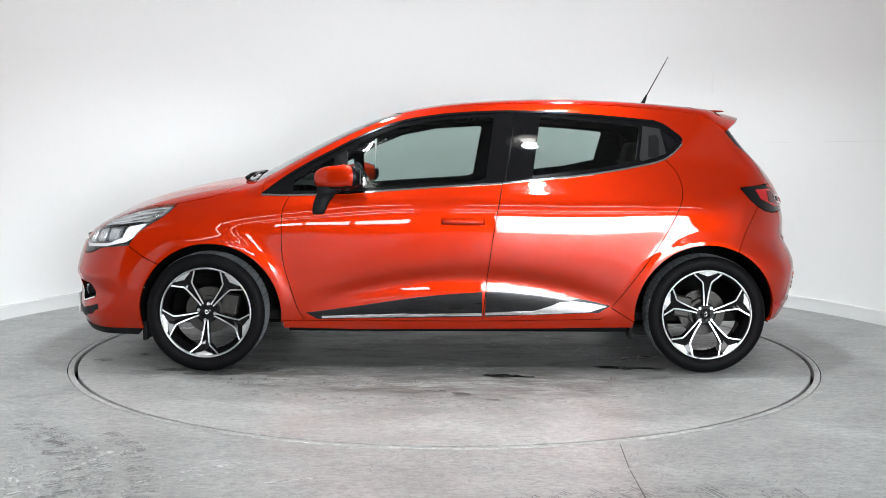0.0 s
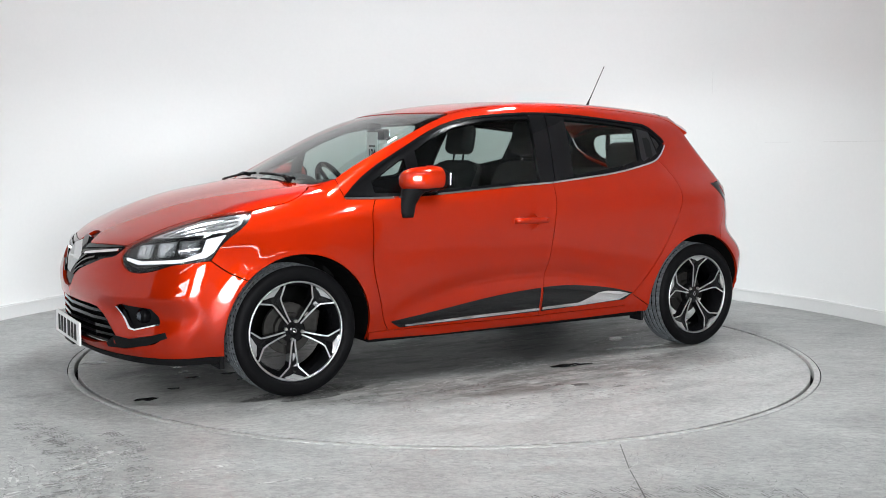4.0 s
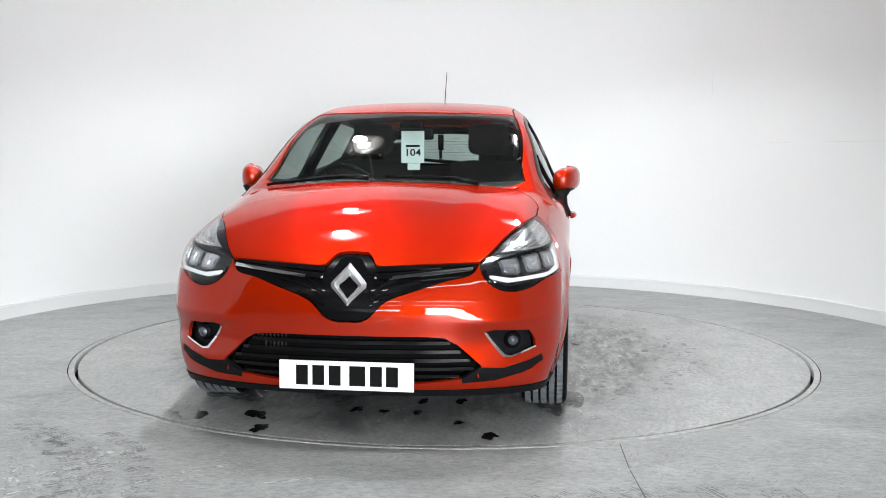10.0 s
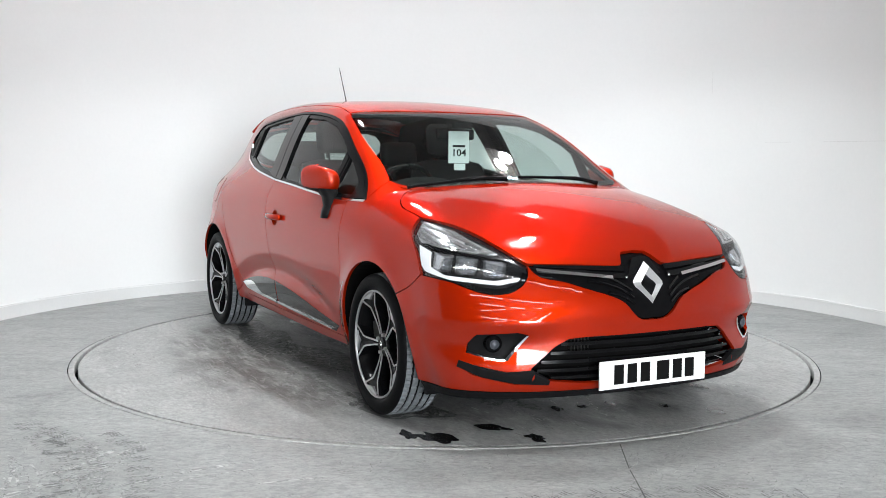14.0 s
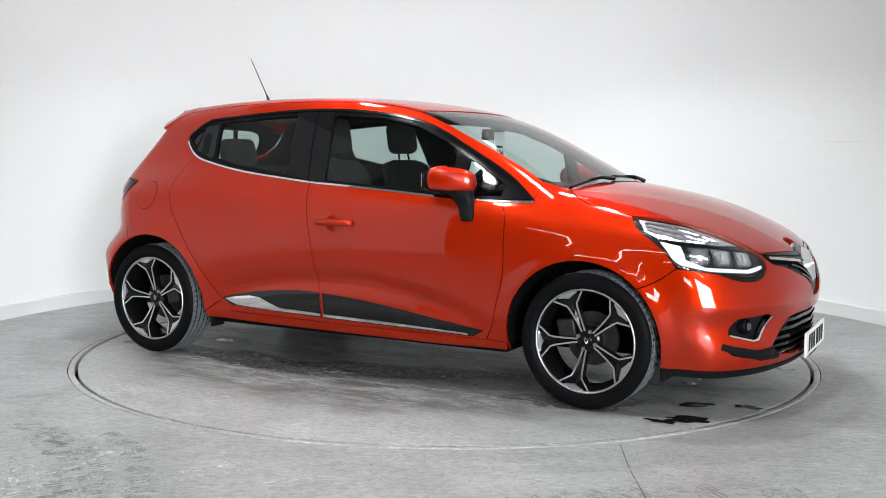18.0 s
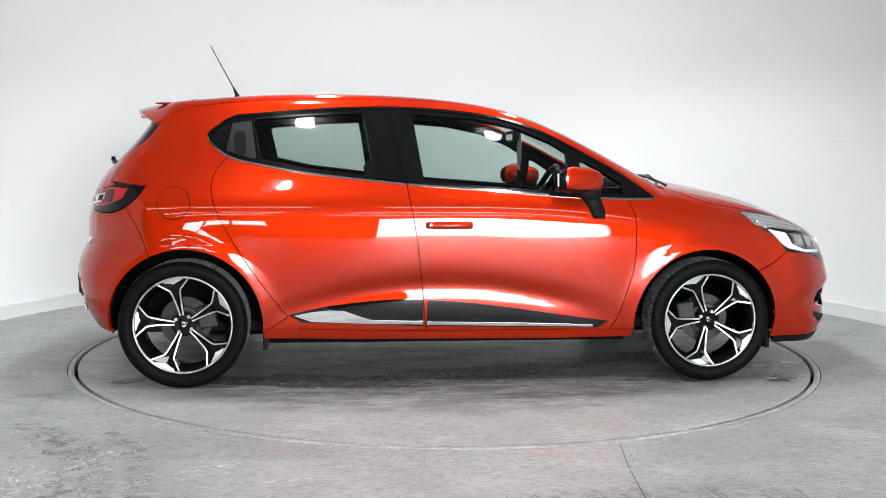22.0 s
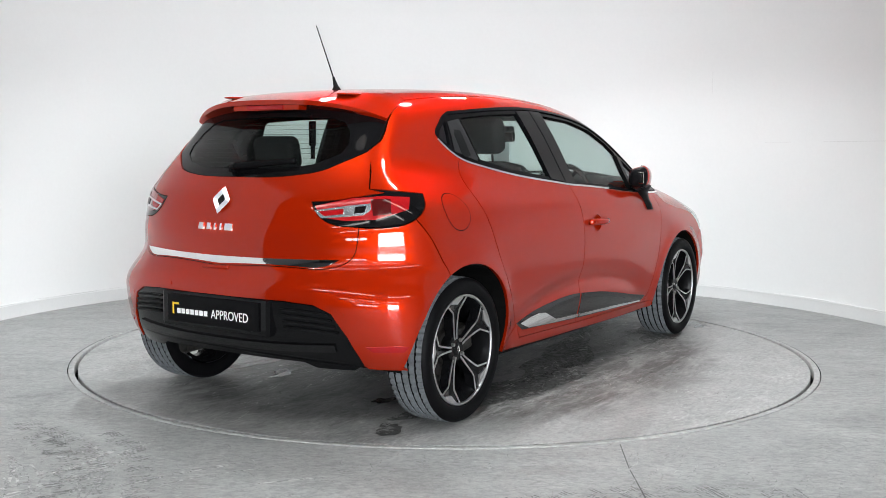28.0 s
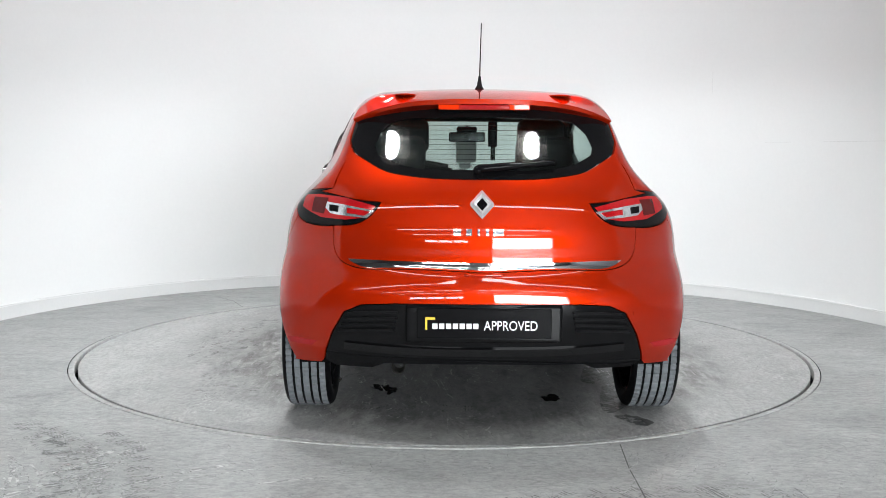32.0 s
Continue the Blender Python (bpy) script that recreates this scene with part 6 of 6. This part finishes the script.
ruby_loop = loop3([(a, b, c - 0.008) for a, b, c in [(-1.785, 0.462, 0.901), (-1.738, 0.552, 0.914), (-1.742, 0.552, 0.893), (-1.783, 0.488, 0.884)]])
chip_loop = loop3([(a, b, c - 0.008) for a, b, c in [(-1.718, 0.592, 0.921), (-1.695, 0.630, 0.925), (-1.702, 0.628, 0.900), (-1.722, 0.592, 0.896)]])
tail_parts = (("red_lens", red_loop, 0.004, RED_LENS, "red lens"), ("dark_lens", core_loop, 0.006, RED_DEEP, ""), ("clear_lens", clear_loop, 0.009, CRYSTAL, "bright reversing lens"),
              ("ruby_lens", ruby_loop, 0.012, RED_LENS, ""), ("dark_chip", chip_loop, 0.012, TRIM, ""))
lamp_sheet = sheet("tail", lamp_out, gap=0.003, raise_by=0.002, depth=0.03, res=0.022)
for flip in (False, True):
    tl = panel("tail_lamp", lamp_sheet, GLOSS_BLACK, car, "tail lamp with dark surround, red and clear lenses", flip)
    for name_, lp, up, mt, lb in tail_parts:
        panel(name_, sheet("tail", lp, gap=0.0, raise_by=up, depth=0.006, res=0.02), mt, tl, lb, flip)

# Tailgate fittings.
chrome_half = curve("astern", [(0.0, 0.702), (0.30, 0.704), (0.48, 0.706), (0.548, 0.706)], step=0.03)
chrome_low = curve("astern", [(0.548, 0.706), (0.52, 0.688), (0.40, 0.676), (0.0, 0.672)], step=0.03)
panel("tailgate_strip", sheet("tail", joined(both(joined(chrome_half, chrome_low))[:-1]), gap=0.0, raise_by=0.003, depth=0.008, res=0.03, bulge=0.008), CHROME, GATE, "wide chrome strip along the tailgate foot")
diamond("rear_badge", 0.047, 0.062, 0.58, 0.014, GATE, (-1.842, 0.016, 0.930), Matrix.Rotation(radians(180), 4, "Z") @ Matrix.Rotation(radians(-24), 4, "Y"))
for y0, w_ in ((0.113, 0.030), (0.066, 0.022), (0.030, 0.008), (-0.005, 0.010), (-0.048, 0.042)):
    P = on("astern", [(y0 + w_ / 2, 0.834), (y0 - w_ / 2, 0.834), (y0 - w_ / 2, 0.807), (y0 + w_ / 2, 0.807)])
    panel("badge_bar", sheet("astern", loop3(P), gap=0.0, raise_by=0.004, depth=0.005, res=0.05), CHROME, GATE, "small chrome badge bar")
part("gate_pull", box_bm(-1.895, -1.86, -0.065, 0.085, 0.648, 0.664, 0.006), PAINT, GATE)
wip = [on("astern", [(0.03 - 0.026 * k, 1.068 + 0.0022 * k)])[0] + np.array([-0.026, 0, 0.0]) for k in range(13)]
rear_wiper = part("rear_wiper", tube_bm(wip, [0.017] + [0.016] * 5 + [0.012] * 7, 8), TRIM, GATE, "black rear wiper")
bm = bmesh.new()
bmesh.ops.create_uvsphere(bm, u_segments=16, v_segments=10, radius=0.020, matrix=Matrix.Translation(wip[0] + np.array([0.004, 0.0, -0.006])))
part("wiper_pivot", bm, TRIM, rear_wiper)

# Heating wires on the rear screen.
for k in range(9):
    wire = [on("astern", [(y0, 1.085 + 0.020 * k)])[0] + np.array([0.012, 0, 0]) for y0 in np.linspace(-0.36, 0.36, 9)]
    part("heater_wire", tube_bm(wire, 0.0011, 4), CAST, GATE)

# Rear bumper fittings: board with lettering, slots, reflectors, sensors, exhaust.
board = part("dealer_board", box_bm(-1.917, -1.908, -0.256, 0.268, 0.412, 0.528, 0.003), TRIM, car, "black display board with white lettering and a yellow corner mark", smooth=False)
part("board_recess", box_bm(-1.908, -1.85, -0.300, 0.312, 0.392, 0.542, 0.012), GLOSS_BLACK, board, smooth=False)


def board_bar(y0, y1, z0, z1, material, name):
    part(name, box_bm(-1.9185, -1.9168, min(y0, y1), max(y0, y1), z0, z1), material, board, smooth=False)


for k in range(7):
    board_bar(0.208 - 0.0265 * k, 0.188 - 0.0265 * k, 0.449, 0.470, WHITE, "word_bar")
board_bar(0.236, 0.228, 0.445, 0.492, YELLOW, "corner_mark")
board_bar(0.236, 0.198, 0.485, 0.494, YELLOW, "corner_mark")
txt = bpy.data.curves.new("board_word", "FONT")
txt.body, txt.size, txt.extrude, txt.align_x, txt.align_y = "APPROVED", 0.053, 0.0006, "LEFT", "CENTER"
tob = bpy.data.objects.new("board_word_text", txt)
word = new("board_word", bpy.data.meshes.new_from_object(tob))
bpy.data.objects.remove(tob)
word.data.materials.append(WHITE)
word.parent = board
word.matrix_basis = Matrix.Translation((-1.9180, 0.008, 0.460)) @ Matrix(((0, 0, -1, 0), (-0.80, 0, 0, 0), (0, 1, 0, 0), (0, 0, 0, 1)))
for flip, s in ((False, 1), (True, -1)):
    for k in range(4):
        z0 = 0.508 - 0.024 * k
        y1 = 0.545 + 0.012 * k
        panel("slot_rib", band("astern", [(0.345 + 0.004 * k, z0), (0.45, z0 - 0.003), (y1, z0 - 0.012)], 0.009, 0.004, 0.012), PLASTIC, car, "", flip)
    refl = loop3(on("tail", [(0.76, 0.372), (0.88, 0.377), (0.93, 0.372), (0.91, 0.351), (0.79, 0.351)]))
    panel("reflector", sheet("tail", refl, gap=0.0, raise_by=0.002, depth=0.004, res=0.03), RED_LENS, car, "red bumper reflector", flip)
    for y0, z0 in ((0.27, 0.570), (0.60, 0.500)):
        circ = [(y0 + 0.010 * math.cos(a), z0 + 0.010 * math.sin(a)) for a in np.linspace(0, 2 * math.pi, 17)[:-1]]
        panel("parking_sensor", sheet("astern", loop3(on("astern", circ)), gap=0.0, raise_by=0.0025, depth=0.003, res=0.05), PAINT, car, "", flip)
panel("diffuser_blade", band("astern", [(-0.56, 0.362), (-0.3, 0.350), (0.0, 0.348), (0.3, 0.350), (0.56, 0.362)], 0.030, 0.004, 0.01), PIANO, car, "gloss black diffuser blade")
v, f = lathe([(0.026, -0.10), (0.028, 0.0), (0.0265, 0.004), (0.024, 0.0), (0.022, -0.10)], 24, "z")
ex = obj("exhaust_pipe", v, f, CAST, car, "short dark exhaust pipe", smooth=True)
ex.matrix_basis = Matrix.Translation((-1.76, 0.345, 0.262)) @ Matrix.Rotation(radians(-90), 4, "Y")
part("exhaust_silencer", box_bm(-1.62, -1.36, 0.10, 0.40, 0.26, 0.34, 0.03, 3), CAST, car)
part("rear_axle_beam", tube_bm([(-1.25, -0.66, 0.27), (-1.25, 0.66, 0.27)], 0.035, 12), DARK, car)
for s in (1, -1):
    bm = box_bm(1.615, 1.640, s * 0.70 - 0.06, s * 0.70 + 0.06, 0.150, 0.25, 0.006)
    part("mud_flap", bm, PLASTIC, car, smooth=False)
    bm = box_bm(-0.925, -0.905, s * 0.72 - 0.05, s * 0.72 + 0.05, 0.170, 0.26, 0.006)
    part("mud_flap", bm, PLASTIC, car, smooth=False)


# ---- inside the car ----
def lined(name, data, material, by):
    V, N, faces, nt = data
    k = len(N)
    moved = np.concatenate([V[:k] - N * by, V[k:]])[:k]
    tri = [f for f in faces[:nt]]
    me = mesh_of(name, moved.tolist(), tri, material, True)
    for flip in (False, True):
        if name in ("headlining", "tailgate_lining") and flip:
            continue
        ob = new(name, me)
        ob.parent = car
        if flip:
            ob.scale = (1, -1, 1)


lined("headlining", roof, HEADLINER, 0.030)
lined("side_lining", body_side, LINING, 0.028)
lined("door_lining", front_door, LINING, 0.060)
lined("door_lining", rear_door, LINING, 0.060)
lined("door_shell", front_door, LINING, 0.015)
lined("door_shell", rear_door, LINING, 0.015)
lined("side_shell", body_side, LINING, 0.015)
lined("wing_lining", fender, DARK, 0.020)
lined("tailgate_lining", tailgate, LINING, 0.030)
part("bulkhead", box_bm(0.98, 1.05, -0.60, 0.60, 0.22, 0.92, 0.02), DARK, car)
part("cabin_floor", box_bm(-1.60, 1.00, -0.68, 0.68, 0.25, 0.30, 0.01), LINING, car)
part("boot_floor", box_bm(-1.74, -1.05, -0.50, 0.50, 0.55, 0.60, 0.01), LINING, car)

# Dashboard: a long rounded ledge with a cowl before the driver.
bm = bmesh.new()
prof = [(1.10, 0.86), (1.09, 0.945), (0.96, 0.968), (0.80, 0.965), (0.70, 0.935), (0.66, 0.86), (0.70, 0.72), (0.78, 0.60)]
rows_ = []
for y in np.linspace(-0.66, 0.66, 15):
    k = 1 - 0.12 * (abs(y) / 0.66) ** 3
    rows_.append([bm.verts.new((0.60 + (x - 0.60) * (1 - 0.16 * (abs(y) / 0.66) ** 2), y, z * 1.0 - 0.03 * (1 - k))) for x, z in prof])
for r, q in zip(rows_, rows_[1:]):
    for j in range(len(prof) - 1):
        bm.faces.new((r[j], q[j], q[j + 1], r[j + 1]))
bmesh.ops.recalc_face_normals(bm, faces=bm.faces[:])
dash = part("dashboard", bm, LINING, car, "dark dashboard")
bm = bmesh.new()
bmesh.ops.create_uvsphere(bm, u_segments=24, v_segments=12, radius=1.0, matrix=Matrix.Translation((0.80, -0.36, 0.955)) @ Matrix.Diagonal((0.14, 0.19, 0.062, 1)))
part("instrument_cowl", bm, LINING, dash)
part("centre_screen", box_bm(0.655, 0.69, -0.12, 0.12, 0.76, 0.92, 0.01), GLOSS_BLACK, dash)

# Steering wheel, on the right.
tilt = Matrix.Translation((0.520, -0.350, 0.905)) @ Matrix.Rotation(radians(-64), 4, "Y")
bm = bmesh.new()
ringn = 36
ring_pts = [(0.178 * math.cos(2 * math.pi * i / ringn), 0.178 * math.sin(2 * math.pi * i / ringn), 0) for i in range(ringn + 1)]
tube_bm(ring_pts, 0.016, 10, bm)
wheel_ob = part("steering_wheel", bm, TRIM, car, "black steering wheel", m=tilt)
bm = bmesh.new()
bmesh.ops.create_uvsphere(bm, u_segments=16, v_segments=8, radius=1.0, matrix=Matrix.Diagonal((0.075, 0.085, 0.03, 1)))
part("wheel_hub", bm, TRIM, wheel_ob)
for a in (90, 210, 330):
    part("wheel_spoke", tube_bm([(0.05 * math.cos(radians(a)), 0.05 * math.sin(radians(a)), 0), (0.17 * math.cos(radians(a)), 0.17 * math.sin(radians(a)), 0)], 0.014, 8), TRIM, wheel_ob)
part("steering_column", tube_bm([(0.53, -0.35, 0.90), (0.80, -0.35, 0.80)], 0.04, 12), LINING, car)


def soft_box(w, d, h, bevel, taper=1.0, bow=0.0):
    """A padded block, wider at its foot by taper, bowed forwards."""
    bm = bmesh.new()
    bmesh.ops.create_cube(bm, size=1.0, matrix=Matrix.Diagonal((d, w, h, 1)))
    bmesh.ops.subdivide_edges(bm, edges=bm.edges[:], cuts=3, use_grid_fill=True)
    for v in bm.verts:
        k = v.co.z / h
        v.co.y *= 1 + (taper - 1) * (0.5 - k)
        r = (2 * v.co.y / w) ** 2 + 0.0
        v.co.x += bow * r
        f = max(0, abs(2 * v.co.y / w) - 0.72) + max(0, abs(2 * k) - 0.72)
        v.co.x *= 1 - 0.55 * min(1, f / 0.45)
        if abs(2 * k) > 0.9 and abs(2 * v.co.y / w) > 0.6:
            v.co.z *= 0.93
    bmesh.ops.bevel(bm, geom=[e for e in bm.edges if e.calc_face_angle(0) > 0.7], offset=bevel, segments=2, affect="EDGES")
    return bm


def front_seat(s):
    seat = part("front_seat", soft_box(0.50, 0.13, 0.64, 0.02, 1.06, 0.03), FABRIC, car, "charcoal fabric front seat", m=Matrix.Translation((-0.285, s * 0.36, 0.78)) @ Matrix.Rotation(radians(-17), 4, "Y"))
    cush = part("cushion", box_bm(-0.26, 0.26, -0.25, 0.25, -0.08, 0.08, 0.05, 4), FABRIC, seat)
    cush.matrix_basis = Matrix.Rotation(radians(17), 4, "Y") @ Matrix.Translation((0.34, 0, -0.26)) @ Matrix.Rotation(radians(-6), 4, "Y")
    part("headrest", box_bm(-0.05, 0.05, -0.125, 0.125, -0.095, 0.095, 0.045, 4), FABRIC, seat, m=Matrix.Translation((0.045, 0, 0.450)) @ Matrix.Rotation(radians(8), 4, "Y"))
    for d in (-0.055, 0.055):
        part("headrest_rod", tube_bm([(0.02, d, 0.29), (0.035, d, 0.40)], 0.006, 8), TRIM, seat)


front_seat(1)
front_seat(-1)
bench = part("rear_bench", soft_box(1.16, 0.15, 0.52, 0.02, 1.04, 0.0), FABRIC, car, "charcoal fabric rear bench", m=Matrix.Translation((-1.02, 0, 0.80)) @ Matrix.Rotation(radians(-20), 4, "Y"))
cush = part("bench_cushion", box_bm(-0.25, 0.25, -0.58, 0.58, -0.08, 0.08, 0.05, 4), FABRIC, bench)
cush.matrix_basis = Matrix.Rotation(radians(20), 4, "Y") @ Matrix.Translation((0.30, 0, -0.22))
for y0 in (0.375, -0.30):
    part("rear_headrest", box_bm(-0.05, 0.05, -0.13, 0.13, -0.085, 0.085, 0.042, 4), FABRIC, bench, m=Matrix.Translation((0.03, y0, 0.335)) @ Matrix.Rotation(radians(8), 4, "Y"))
part("parcel_shelf", box_bm(-1.60, -1.20, -0.50, 0.50, 0.965, 0.985, 0.006), LINING, car)

# Rear-view mirror and the hanging card with its number.
rear_mirror = part("rear_view_mirror", box_bm(0.405, 0.440, -0.105, 0.118, 1.205, 1.265, 0.012, 3), TRIM, car, "black rear-view mirror")
part("mirror_face", box_bm(0.4025, 0.4055, -0.098, 0.110, 1.211, 1.259, 0.001), CHROME, rear_mirror, "mirror glass", smooth=False)
part("mirror_stem", tube_bm([(0.43, 0.006, 1.25), (0.475, 0.006, 1.305)], 0.010, 8), TRIM, rear_mirror)
part("sensor_housing", box_bm(0.43, 0.52, -0.055, 0.070, 1.262, 1.300, 0.012), TRIM, rear_mirror)
card = tagged(new("hanging_card", None), "white card with a printed number hanging on the mirror")
card.parent = car
lean = Matrix.Translation((0.462, 0.010, 1.165))
part("card_sheet", box_bm(-0.001, 0.001, -0.062, 0.062, -0.085, 0.085, 0.0), WHITE, card, smooth=False, m=lean)
part("card_tab", box_bm(-0.001, 0.001, -0.028, 0.040, -0.122, -0.087, 0.0), WHITE, card, smooth=False, m=lean)
part("card_line", box_bm(0.0012, 0.002, -0.038, 0.038, 0.000, 0.012), INK, card, smooth=False, m=lean)
num = bpy.data.curves.new("card_number", "FONT")
num.offset = 0.0008
num.body, num.size, num.extrude, num.align_x, num.align_y = "104", 0.052, 0.0004, "CENTER", "CENTER"
nob = bpy.data.objects.new("card_number_text", num)
digits = new("card_number", bpy.data.meshes.new_from_object(nob))
bpy.data.objects.remove(nob)
digits.data.materials.append(INK)
digits.parent = card
digits.matrix_basis = Matrix.Translation((0.4645, 0.010, 1.134)) @ Matrix(((0, 0, 1, 0), (1.15, 0, 0, 0), (0, 1, 0, 0), (0, 0, 0, 1)))
part("belt_buckle", box_bm(-1.345, -1.335, -0.062, -0.042, 1.10, 1.16, 0.002), TRIM, car)
part("belt_strap", box_bm(-1.342, -1.338, -0.070, -0.030, 1.16, 1.27, 0.0), TRIM, car)


# ---- what moves ----
def motions():
    rows_car, rows_table = [], []
    for t, a in enumerate(TURN):
        r = Matrix.Rotation(radians(a), 4, "Z")
        rows_table.append((t, r))
        rows_car.append((t, r @ Matrix.Translation((*CAR_SHIFT, 0.0))))
    walk(table, rows_table)
    walk(car, rows_car)


motions()
